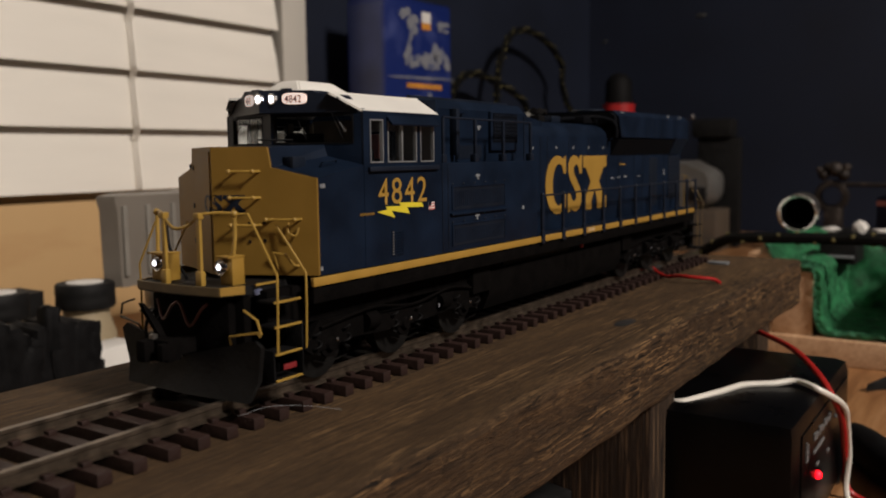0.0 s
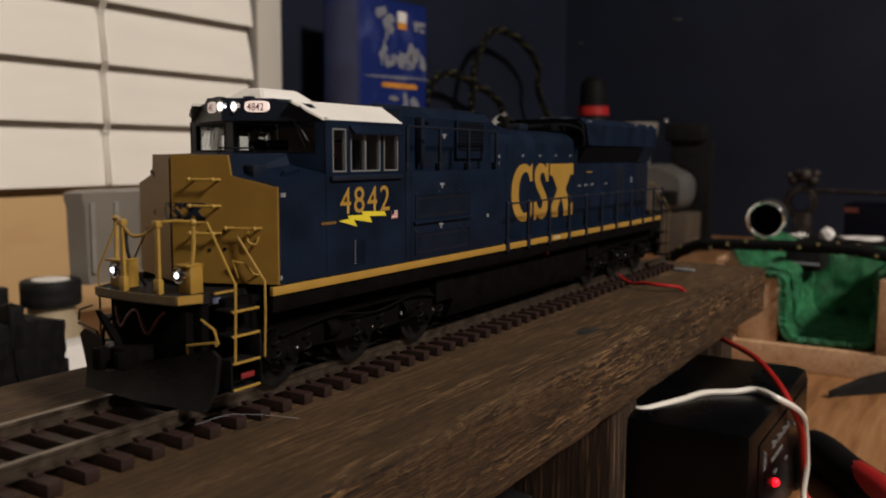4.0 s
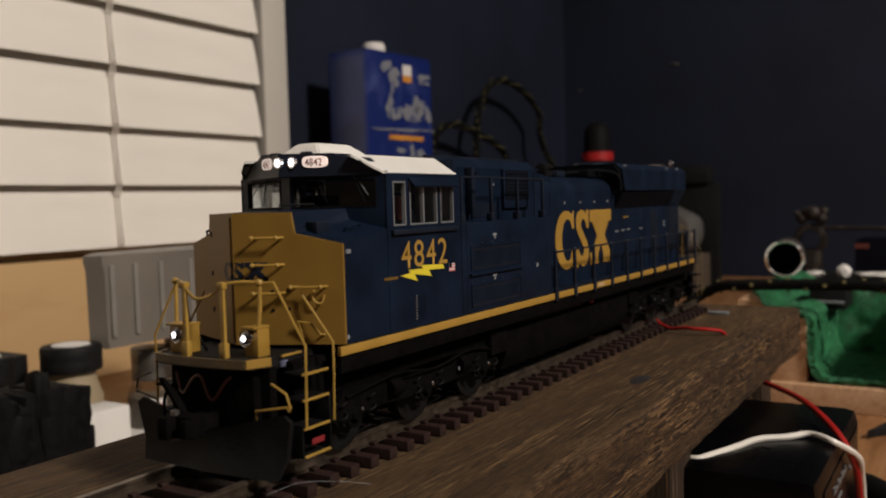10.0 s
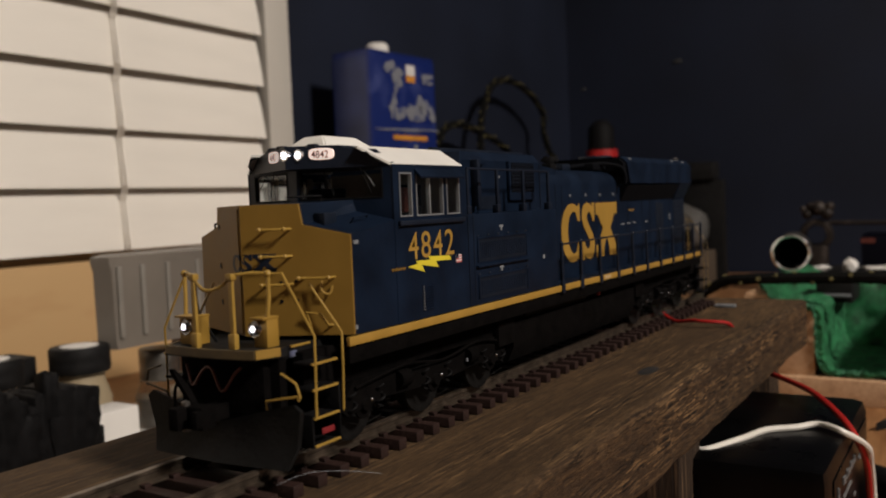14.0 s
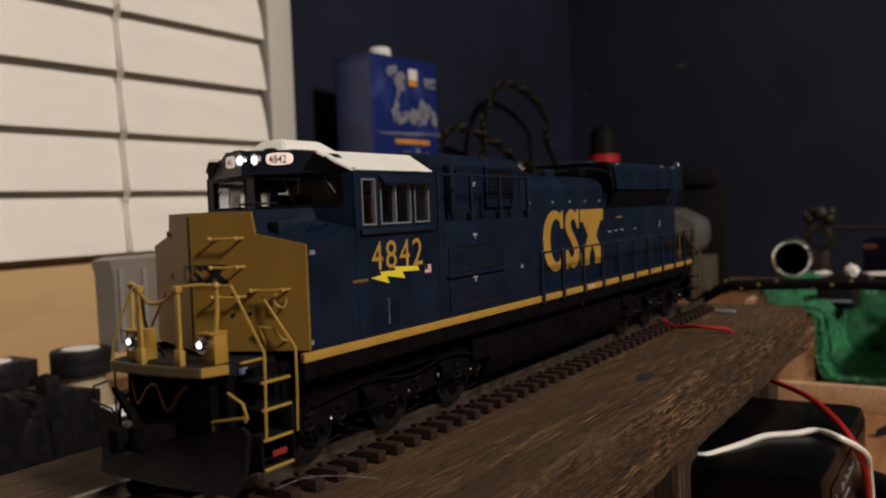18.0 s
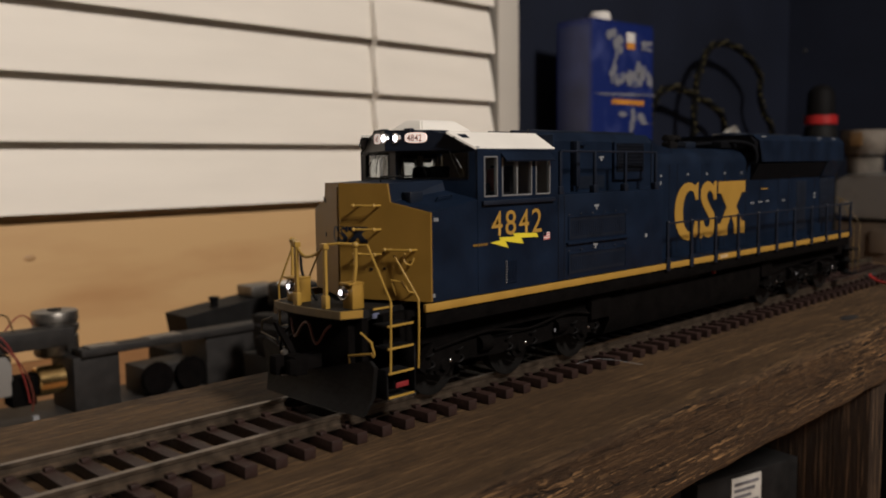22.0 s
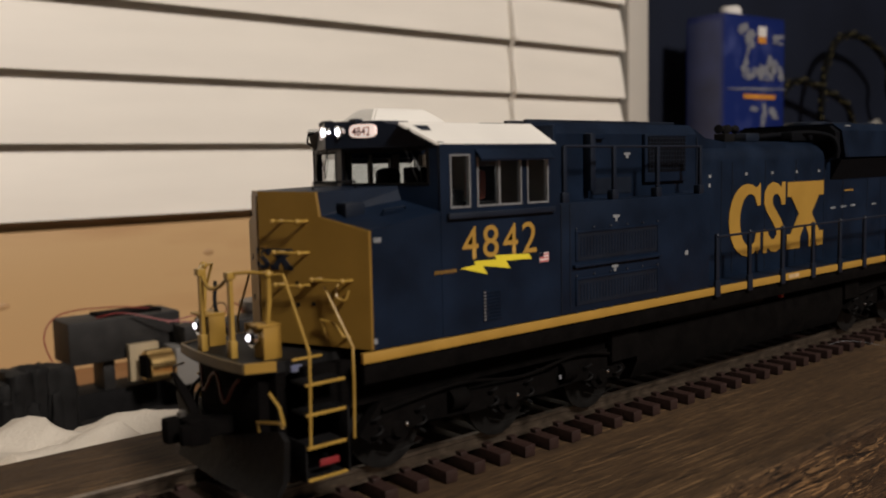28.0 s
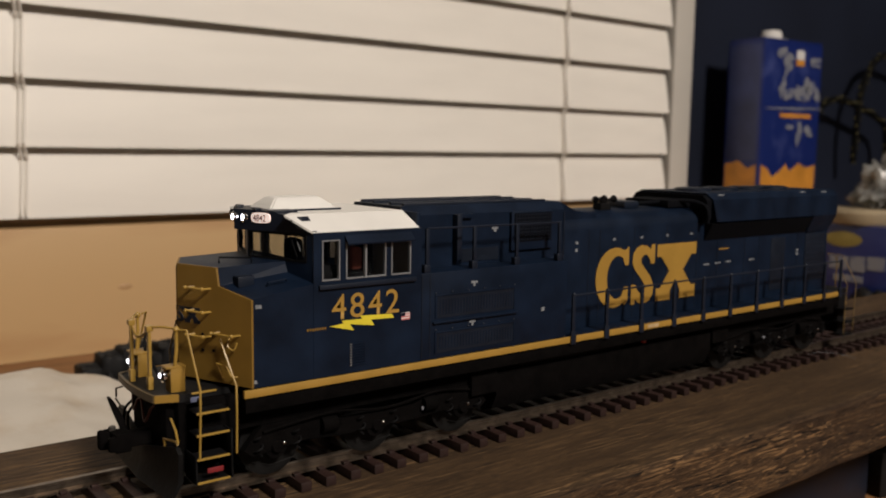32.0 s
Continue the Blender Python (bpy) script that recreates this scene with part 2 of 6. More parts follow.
    bp = n.new("ShaderNodeBump")
    bp.inputs["Strength"].default_value, bp.inputs["Distance"].default_value = bump, 0.0005
    link.new(high.outputs["Value"], bp.inputs["Height"])
    link.new(bp.outputs["Normal"], bsdf.inputs["Normal"])
    return mat


def glow(name, color, strength):
    mat, tree, bsdf = node_material(name)
    bsdf.inputs["Base Color"].default_value = (*color, 1)
    bsdf.inputs["Emission Color"].default_value = (*color, 1)
    bsdf.inputs["Emission Strength"].default_value = strength
    return mat


def glass(name, tint=(1, 1, 1), rough=0.02):
    mat, tree, bsdf = node_material(name)
    bsdf.inputs["Base Color"].default_value = (*tint, 1)
    bsdf.inputs["Roughness"].default_value = rough
    bsdf.inputs["Transmission Weight"].default_value = 1.0
    bsdf.inputs["IOR"].default_value = 1.3
    return mat


BLUE = surface("navy_paint", (0.0026, 0.0073, 0.0182), 0.52, vary=0.3, scale=140, bump=0.12, spec=0.17)
YELLOW = surface("mustard_paint", (0.178, 0.101, 0.0165), 0.5, vary=0.10, scale=120, bump=0.04, spec=0.35)
DITCH_YELLOW = surface("bright_mustard_paint", (0.26, 0.150, 0.022), 0.5, vary=0.1, scale=200)
LETTER = surface("yellow_lettering", (0.30, 0.172, 0.028), 0.5, vary=0.08, scale=200)
RAIL_YELLOW = surface("yellow_wire", (0.30, 0.185, 0.035), 0.4, vary=0.12, scale=300)
# Shaded copy of the mustard, for the platform edge that faces forward
EDGE_SHADED = surface("shaded_mustard_paint", (0.078, 0.053, 0.021), 0.55, vary=0.35, scale=300)
RAIL_DIM = surface("dull_yellow_wire", (0.17, 0.11, 0.03), 0.5, vary=0.3, scale=300)
GRAB_DARK = surface("dark_yellow_wire", (0.055, 0.037, 0.014), 0.5, vary=0.3, scale=300)
STEP_LAMP = surface("yellow_green_lens", (0.19, 0.18, 0.055), 0.3, vary=0.2, scale=400)
WHITE = surface("white_paint", (0.64, 0.625, 0.58), 0.45, vary=0.04, scale=90)
BLACK = surface("black_plastic", (0.0050, 0.0048, 0.0050), 0.65, vary=0.4, scale=250, bump=0.3, spec=0.09)
SATIN_BLACK = surface("satin_black_plastic", (0.0070, 0.0068, 0.0068), 0.62, vary=0.4, scale=160, bump=0.3, spec=0.16)
RIVET = surface("pale_rivet_head", (0.045, 0.050, 0.062), 0.5, vary=0.3, scale=400)
DARK_BLUE = surface("dark_blue_plastic", (0.0034, 0.0070, 0.0155), 0.5, vary=0.2, scale=120, spec=0.35)
GRILLE = surface("dark_grille", (0.0016, 0.0020, 0.0032), 0.8, vary=0.3, scale=300, bump=0.3, spec=0.08)
INSET = surface("dark_blue_inset", (0.0022, 0.0052, 0.0120), 0.55, vary=0.2, scale=300, bump=0.2, spec=0.3)
CHASSIS = surface("greyish_black_plastic", (0.0135, 0.0126, 0.0120), 0.6, vary=0.35, scale=160, bump=0.3, spec=0.3)
RIB_GREY = surface("pale_grey_rib", (0.20, 0.185, 0.16), 0.4, vary=0.1, scale=60)
SILVER = surface("silver_trim", (0.24, 0.245, 0.25), 0.35, metal=0.4, vary=0.15, scale=200)
CHROME = surface("chrome", (0.85, 0.85, 0.86), 0.08, metal=1.0, vary=0.03, scale=200, bump=0.0)
STEEL = surface("dull_steel", (0.16, 0.15, 0.135), 0.4, metal=0.9, vary=0.25, scale=200, bump=0.1)
BRASS = surface("brass", (0.75, 0.52, 0.22), 0.22, metal=1.0, vary=0.1, scale=100)
RED = surface("red_plastic", (0.34, 0.014, 0.014), 0.4, vary=0.1, scale=100)
ORANGE = surface("orange_vest", (0.22, 0.05, 0.03), 0.7)
RUST_RED = surface("dull_red_plate", (0.16, 0.012, 0.014), 0.5, vary=0.3, scale=400)
RUST_HOSE = surface("red_brown_hose", (0.10, 0.022, 0.014), 0.5)
TIE = surface("brown_plastic_tie", (0.018, 0.0082, 0.0062), 0.55, vary=0.35, scale=130, bump=0.4, fine=1500, spec=0.35)
RAIL = surface("nickel_rail", (0.155, 0.122, 0.092), 0.34, metal=0.85, vary=0.5, scale=330, bump=0.2)
PLANK = weathered("weathered_plank", (0.033, 0.0182, 0.0075), (0.113, 0.0645, 0.027), (0.172, 0.103, 0.046), 0.385, (0.75, 1.1, 1.1), bump=0.8, crack_run=80, chips=0.25, fibres=0.55, gather=(0.42, 0.58), splinters=0.6)
PLANK_EDGE = weathered("rough_sawn_edge", (0.028, 0.0145, 0.0062), (0.115, 0.064, 0.0265), (0.185, 0.108, 0.047), 0.425, (0.9, 1.05, 1.0), bump=1.0, crack_run=60, chips=0.45, fibres=0.6, gather=(0.36, 0.52), splinters=0.7)
PINE = surface("pale_pine", (0.55, 0.36, 0.172), 0.5, vary=0.07, scale=24, bump=0.1, fine=200, stain=(0.42, 0.245, 0.108), stretch=(0.25, 1, 1))
DESK = wood("orange_pine_desk", (0.17, 0.075, 0.028), (0.26, 0.125, 0.05), (0.33, 0.175, 0.08), grain=(2.5, 30, 30), rough=0.42, bump=0.15, crack=False)
# Darker than the plank: the shade beneath it is put into this colour
SUPPORT_WOOD = weathered("plank_shaded_support_wood", (0.014, 0.0075, 0.004), (0.042, 0.024, 0.012), (0.072, 0.044, 0.024), 0.36, (0.6, 0.6, 0.5), upright=True)
BLOCK_WOOD = wood("raw_pine_block", (0.34, 0.195, 0.105), (0.45, 0.275, 0.155), (0.52, 0.335, 0.20), grain=(4, 40, 40), rough=0.6, bump=0.25, crack=False)
BLIND = surface("white_blind", (0.79, 0.75, 0.67), 0.5, vary=0.04, scale=8, bump=0.04, stretch=(1, 6, 6))
CASING = surface("white_casing", (0.55, 0.52, 0.46), 0.5, vary=0.05, scale=12)
NAVY_WALL = surface("navy_wall", (0.0053, 0.0085, 0.0198), 0.7, vary=0.3, scale=6, bump=0.3, fine=300, spec=0.30)
# Unseen wall, ceiling and floor; tones chosen to bounce fill light
BOUNCE_WALL = surface("fill_bounce_wall", (0.38, 0.36, 0.33), 0.8, vary=0.05, scale=5, bump=0.1, fine=300)
CEILING = surface("fill_bounce_ceiling", (0.78, 0.75, 0.70), 0.8, vary=0.04, scale=4)
FLOOR = surface("fill_bounce_floor", (0.17, 0.14, 0.115), 0.95, vary=0.3, scale=30, bump=0.6)
CAN_BLUE = surface("blue_tin_print", (0.006, 0.018, 0.13), 0.38, vary=0.2, scale=38, bump=0.05, stain=(0.030, 0.044, 0.16))
CAN_GREY = surface("worn_grey_blue_tin", (0.026, 0.036, 0.105), 0.38, vary=0.35, scale=28)
CAN_ORANGE = surface("orange_tin_print", (0.52, 0.22, 0.03), 0.4, vary=0.2, scale=50)
CAN_WORN = surface("rubbed_tin_print", (0.30, 0.31, 0.34), 0.45, vary=0.4, scale=160, stain=(0.03, 0.045, 0.15))
GREEN = surface("green_turf_mat", (0.014, 0.115, 0.042), 0.6, vary=0.6, scale=160, bump=1.0, fine=700)
ROPE_BLACK = surface("black_rope", (0.0035, 0.0035, 0.003), 0.85, vary=0.3, scale=300, bump=0.6, spec=0.1)
ROPE_YELLOW = surface("yellow_rope_fleck", (0.09, 0.075, 0.022), 0.75, vary=0.3, scale=300)
GREY_PLASTIC = surface("grey_translucent_plastic", (0.16, 0.155, 0.145), 0.3, vary=0.12, scale=30)
BIN_GREY = surface("brownish_grey_plastic", (0.15, 0.132, 0.11), 0.4, vary=0.15, scale=30)
LENS_GREY = surface("dark_reflector", (0.30, 0.30, 0.31), 0.16, metal=1.0, vary=0.3, scale=900)
PAPER = surface("white_paper", (0.62, 0.60, 0.56), 0.8, vary=0.05, scale=60)
TOWEL = surface("white_towel", (0.56, 0.51, 0.43), 0.95, vary=0.12, scale=25, bump=1.0, fine=900, stain=(0.38, 0.29, 0.19))
WIRE_RED = surface("red_wire_insulation", (0.34, 0.014, 0.012), 0.35, vary=0.08, scale=80)
LEAD_RED = surface("thin_red_lead", (0.17, 0.016, 0.014), 0.45, vary=0.15, scale=80)
KNOT = surface("pine_knot", (0.40, 0.245, 0.112), 0.55, vary=0.3, scale=90)
WIRE_WHITE = surface("white_wire_insulation", (0.66, 0.63, 0.56), 0.4, vary=0.08, scale=80)
BOX_BLACK = surface("black_power_pack", (0.0016, 0.0016, 0.0018), 0.30, vary=0.3, scale=70, bump=0.1, spec=0.16)
DECAL = surface("grey_white_decal", (0.17, 0.18, 0.19), 0.5, vary=0.4, scale=900)
# Darkest of the blacks, for underframe, pilot, coupler and trucks
STRIPE_BLACK = surface("near_black_plastic", (0.0026, 0.0022, 0.0021), 0.85, vary=0.4, scale=300, bump=0.4, spec=0.04)
PRINT = surface("white_print", (0.12, 0.12, 0.12), 0.5, vary=0.5, scale=500)
PANEL_GREY = surface("control_panel_print", (0.10, 0.10, 0.11), 0.4, vary=0.5, scale=200)
CLEAR = glass("clear_glass", (0.95, 0.97, 0.97))
SMOKE = glass("dark_window_glass", (0.70, 0.74, 0.76))
BAG = surface("clear_plastic_bag", (0.22, 0.22, 0.205), 0.22, vary=0.6, scale=60, bump=0.4)
CREAM = surface("cream_plastic", (0.30, 0.24, 0.15), 0.5)
HEAD_GLOW = glow("headlight_glow", (0.86, 0.88, 1.0), 9.0)
BOARD_GLOW = glow("number_board_glow", (1.0, 0.82, 0.75), 0.5)
DITCH_GLOW = glow("ditch_light_glow", (0.95, 0.93, 1.0), 4.0)
LED_GLOW = glow("red_led_glow", (1.0, 0.004, 0.012), 5.0)
LAMP_GLOW = glow("lamp_shade_glow", (1.0, 0.82, 0.62), 1.2)
BROWN_TEXT = surface("brown_digits", (0.10, 0.035, 0.03), 0.6)
FLAG_PALE = surface("worn_cream_decal", (0.42, 0.30, 0.16), 0.6, vary=0.3, scale=500)
FLAG_RED = surface("flag_red", (0.45, 0.10, 0.10), 0.5)
SCUFF = surface("wall_scuff", (0.045, 0.045, 0.042), 0.6, vary=0.5, scale=160, stain=(0.012, 0.014, 0.018))
LIGHTNING = surface("lightning_yellow", (0.60, 0.50, 0.03), 0.5, vary=0.05)


def wall_grid(bm, xs, zs, holes, y0, y1):
    """A flat wall with rectangular openings, in one skin: xs and zs are the lines of a grid, holes the cells left out."""
    verts = {}

    def vert(i, j, k):
        if (i, j, k) not in verts:
            verts[i, j, k] = bm.verts.new((xs[i], (y0, y1)[k], zs[j]))
        return verts[i, j, k]

    full = {(i, j) for i in range(len(xs) - 1) for j in range(len(zs) - 1)} - set(holes)
    for i, j in full:
        for k in (0, 1):
            bm.faces.new([vert(*q, k) for q in ((i, j), (i + 1, j), (i + 1, j + 1), (i, j + 1))])
        for di, dj, a, c in ((-1, 0, (i, j), (i, j + 1)), (1, 0, (i + 1, j), (i + 1, j + 1)), (0, -1, (i, j), (i + 1, j)), (0, 1, (i, j + 1), (i + 1, j + 1))):
            if (i + di, j + dj) not in full:
                bm.faces.new([vert(*a, 0), vert(*c, 0), vert(*c, 1), vert(*a, 1)])

# ---- the room ----
WALL_Y, WALL_X, DESK_Z = 440, 1165, -68
WIN_L, WIN_R, WIN_B, WIN_T = -760, 468, 22, 1000

bm = bm_new()
box(bm, -2300, WIN_L, WALL_Y, WALL_Y + 120, -820, 1620)
box(bm, WIN_R, WALL_X, WALL_Y, WALL_Y + 120, -820, 1620)
box(bm, WIN_L, WIN_R, WALL_Y, WALL_Y + 120, -820, WIN_B - 6)
box(bm, WIN_L, WIN_R, WALL_Y, WALL_Y + 120, WIN_T, 1620)
one("wall_north", bm, NAVY_WALL, "matt navy blue painted wall with a window", kind="structure")
bm = bm_new()
box(bm, WALL_X, WALL_X + 120, -3400, WALL_Y + 120, -820, 1620)
one("wall_east", bm, NAVY_WALL, "matt navy blue painted wall with small scuffs", kind="structure")
bm = bm_new()
box(bm, -2420, -2300, -3400, WALL_Y + 120, -820, 1620)
one("wall_west", bm, NAVY_WALL, "plain navy painted wall", kind="structure")
# South wall, floor and ceiling stay out of view and reflect fill light.
bm = bm_new()
box(bm, -2420, WALL_X + 120, -3520, -3400, -820, 1620)
one("wall_south", bm, BOUNCE_WALL, "unseen wall, pale to bounce fill light", kind="structure")
bm = bm_new()
box(bm, -2420, WALL_X + 120, -3520, WALL_Y + 120, -900, -820)
one("floor", bm, FLOOR, "unseen floor, lightened to bounce fill light", kind="structure")
bm = bm_new()
box(bm, -2420, WALL_X + 120, -3520, WALL_Y + 120, 1620, 1700)
one("ceiling", bm, CEILING, "unseen ceiling, pale to bounce fill light", kind="structure")

# scuffs and holes on the far wall
for y, z, w, h in ((268, 240, 9, 3.5), (415, 215, 4, 3), (-29, 56, 9, 7), (-60, 46, 5, 2.2), (-92, 38, 3, 2.5), (-121, 35, 7, 2), (-142, 35, 9, 2.6)):
    bm = bm_new()
    lathe(bm, [(0.1, 1.2), (0.75, 1.0), (1.0, 0)], pose(WALL_X, y, z, 0, -90, 0) @ Matrix.Diagonal((h, w, 1, 1)), 7)
    one("wall_scuff", bm, SCUFF, "small pale scuff on the navy wall", kind="structure")

# window with casing, dark panes behind the blind
window = tagged(new("window_1"), "window with white casing behind closed slatted blinds", kind="structure")
bm = bm_new()
box(bm, WIN_R, WIN_R + 31, WALL_Y - 14, WALL_Y, WIN_B - 6, WIN_T + 40, 1.5)
part("window_casing", bm, CASING, window)
bm = bm_new()
box(bm, WIN_L - 36, WIN_L, WALL_Y - 14, WALL_Y, WIN_B - 6, WIN_T + 40, 1.5)
part("window_casing", bm, CASING, window)
bm = bm_new()
box(bm, WIN_L, WIN_R, WALL_Y - 14, WALL_Y, WIN_T, WIN_T + 40, 1.5)
part("window_casing", bm, CASING, window)
for x in (WIN_L, (WIN_L + WIN_R) / 2):
    bm = bm_new()
    box(bm, x + 30, x + 590, WALL_Y + 78, WALL_Y + 82, WIN_B + 30, WIN_T - 30)
    part("pane", bm, CLEAR, window).visible_shadow = False
bm = bm_new()
for a, b, c, d in ((WIN_L, WIN_R, WIN_B - 6, WIN_B + 30), (WIN_L, WIN_R, WIN_T - 30, WIN_T)):
    box(bm, a, b, WALL_Y + 60, WALL_Y + 95, c, d)
for x in (WIN_L, (WIN_L + WIN_R) / 2 - 30, WIN_R - 32):
    box(bm, x, x + 32, WALL_Y + 60, WALL_Y + 95, WIN_B + 30, WIN_T - 30)
part("window_frame", bm, CASING, window)
bm = bm_new()
box(bm, WIN_L, WIN_R, WALL_Y - 0.5, WALL_Y + 58, WIN_B - 5.9, WIN_B + 2.4, 0.5)
part("window_sill", bm, PINE, window)
bm = bm_new()
box(bm, -2420, WALL_X + 120, WALL_Y + 400, WALL_Y + 420, -900, 1700)
one("backdrop", bm, surface("night_outside", (0.004, 0.005, 0.008), 1.0), "dark night outside the window", kind="structure")

blind = thing("window_blind", "closed white slatted window blind with ladder cords", "window blind", at=(0, WALL_Y - 10, 0))
slat_bm = bm_new()
prof = []
for k in range(7):
    s = k / 6
    prof.append((-5.2 + 10.2 * s - 1.4 * math.sin(math.pi * s), 49.0 * s))
ring = [(y - 0.9, z) for y, z in prof] + [(y + 0.9, z) for y, z in reversed(prof)]
solid(slat_bm, [[(x, y, z) for y, z in ring] for x in (WIN_L + 8, WIN_R - 8)])
slat_mesh = mesh_of("slat", slat_bm, BLIND, True)
SLATS = [22.5, 67.4, 110.0, 155.0] + [199.2 + 44.3 * k for k in range(18)]
for z in SLATS:
    ob = new("slat", slat_mesh)
    ob.parent = blind
    ob.location = (0, 0, z * MM)
    ob.rotation_euler = (random.uniform(-0.012, 0.012), random.uniform(-0.0006, 0.0006), 0)
for x in (308, -166, -610):
    for dx, dy in ((-1.6, -8.5), (1.6, -8.5)):
        bm = bm_new()
        pts = []
        for z in SLATS:
            pts += [(x + dx - 1.5, dy - 0.5, z + 2), (x + dx + 1.5, dy + 7, z + 36)]
        tube(bm, pts, 0.9, 6)
        part("ladder_cord", bm, BLIND, blind)
bm = bm_new()
box(bm, WIN_L + 6, WIN_R - 8, -26, 10, 1002, 1040, 2)
part("head_rail", bm, BLIND, blind)

# pine board under the window, standing on the desk
bm = bm_new()
box(bm, -800, 500, WALL_Y - 20, WALL_Y - 1, DESK_Z, 16.4, 1.2)
pine = thing("pine_board", "pale pine board with knots, below the window", "board")
part("board", bm, PINE, pine)
for x, z, w, h in ((-107, -25, 5, 2), (20, -4, 4, 2)):
    bm = bm_new()
    lathe(bm, [(0.1, 0.35), (0.7, 0.3), (1.0, 0.0)], pose(x, WALL_Y - 20, z, 90, 0, 0) @ Matrix.Diagonal((w, h, 1, 1)), 18)
    part("knot", bm, KNOT, pine, "brown knot")

# desk
desk = thing("desk", "orange stained pine desk top on legs", "desk", at=(0, 0, 0))
bm = bm_new()
box(bm, -1000, WALL_X - 8, -320, WALL_Y - 2, DESK_Z - 28, DESK_Z, 2)
part("desk_top", bm, DESK, desk)
for x in (-960, WALL_X - 70):
    for y in (-290, WALL_Y - 60):
        bm = bm_new()
        box(bm, x, x + 50, y, y + 50, -820, DESK_Z - 28, 2)
        part("desk_leg", bm, DESK, desk)

# ceiling light that lights the room
light_thing = thing("ceiling_light", "round frosted ceiling light, switched on", "ceiling light", at=(-150, -1750, 1530))
bm = bm_new()
lathe(bm, [(60, 90), (185, 90), (185, 70), (60, 66)], Matrix.Identity(4), 32)
part("base_plate", bm, WHITE, light_thing)
bm = bm_new()
lathe(bm, [(175, 68), (178, 30), (150, -2), (80, -20), (5, -25)], Matrix.Identity(4), 32)
shade_ob = part("shade", bm, LAMP_GLOW, light_thing)
shade_ob.visible_shadow = False

# ---- bench plank, post and track ----
plank = thing("plank_bench", "weathered rough-sawn wooden plank raised on short boards", "plank")


def plank_board(bm, x0, x1, y0, y1, z0, z1):
    """A worn board: many stations along x, ragged long edges, chipped corners."""
    n = 420
    loops = []
    rnd = random.Random(4)
    for i in range(n + 1):
        x = x0 + (x1 - x0) * i / n
        w = 0.6 * noise.noise((x * 0.02, 1.3, 0)) + 0.5 * noise.noise((x * 0.09, 4.3, 0))
        c = 1.9 + 1.6 * noise.noise((x * 0.035, 9.1, 0)) + 1.2 * noise.noise((x * 0.15, 2.2, 0))
        c = max(0.7, c + 0.7 * noise.noise((x * 0.6, 3.2, 0)))
        d = max(0.4, c * 0.75)
        v = 0.5 * noise.noise((x * 0.05, 7.7, 0))
        loops.append([(x, y0 + w, z0 + 1 + v), (x, y0 + 1 + w, z0 + v), (x, y1 - 1, z0), (x, y1, z0 + 1), (x, y1, z1 - 1.2), (x, y1 - 1.2, z1), (x, y0 + c + w + 0.8, z1), (x, y0 + 0.4 * c + w, z1 - 0.35 * d), *[(x, y0 + w - 0.2 + 0.55 * noise.noise((x * 0.13, zz * 0.7, 5.0)) + 0.35 * noise.noise((x * 0.4, zz * 1.3, 8.0)), zz) for zz in [z1 - d - (z1 - d - z0 - 2) * q / 9 for q in range(10)]]])
    solid(bm, loops)


bm = bm_new()
plank_board(bm, -520, 272, -45.6, 46.5, -19, 0)
plank_ob = part("board", bm, PLANK, plank)
plank_ob.data.materials.append(PLANK_EDGE)
for poly in plank_ob.data.polygons:
    if poly.normal.y < -0.45 or abs(poly.normal.x) > 0.7:
        poly.material_index = 1
# support boards, their wood darkened for the shade under the plank
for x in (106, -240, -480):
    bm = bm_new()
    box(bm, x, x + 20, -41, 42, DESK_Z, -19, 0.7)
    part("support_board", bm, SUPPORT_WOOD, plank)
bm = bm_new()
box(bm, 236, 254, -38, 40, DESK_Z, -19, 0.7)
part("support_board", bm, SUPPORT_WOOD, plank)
# a dark knot hole in the plank's top
bm = bm_new()
lathe(bm, [(0.3, 0.12), (4.6, 0.12), (5.6, -0.4)], pose(106, -33.5, 0) @ Matrix.Diagonal((1.25, 0.45, 1, 1)), 16)
part("knot", bm, surface("knot_wood", (0.006, 0.0038, 0.0025), 0.9, vary=0.6, scale=500, stain=(0.03, 0.017, 0.008)), plank, "dark knot")

track = thing("model_track", "model railway track with brown plastic ties and nickel rails", "track")
TIE_STEP, X0, X1 = 5.94, -516, 250
tie_bm = bm_new()
box(tie_bm, -1.25, 1.25, -15.2, 15.2, 0, 2.1, 0.25)
for sy in (-1, 1):
    for y in (6.9, 10.6):
        box(tie_bm, -0.7, 0.7, sy * y - 0.7, sy * y + 0.7, 2.0, 2.75, 0.12)
tie_mesh = mesh_of("tie", tie_bm, TIE, True)
k = 0
x = -516.0
while x < X1:
    ob = new("tie", tie_mesh)
    ob.parent = track
    ob.location = ((-5.4 + round((x + 5.4) / TIE_STEP) * TIE_STEP) * MM, 0, 0.00005)
    ob.rotation_euler = (0, 0, random.uniform(-0.006, 0.006))
    x += TIE_STEP
for sy in (-1, 1):
    bm = bm_new()
    y = 8.75 * sy
    prism_x(bm, [(y - 1.3, 2.1), (y + 1.3, 2.1), (y + 1.3, 2.4), (y + 0.3, 2.7), (y + 0.3, 3.6), (y + 0.6, 3.8), (y + 0.6, 4.4), (y - 0.6, 4.4), (y - 0.6, 3.8), (y - 0.3, 3.6), (y - 0.3, 2.7), (y - 1.3, 2.4)], X0, X1 + 2)
    part("rail", bm, RAIL, track, smooth=False)
bm = bm_new()
for s in (-1, 1):
    tube(bm, [(-0, s * 3.2, 2.15), (240, s * 3.2, 2.15)], 0.5, 6)
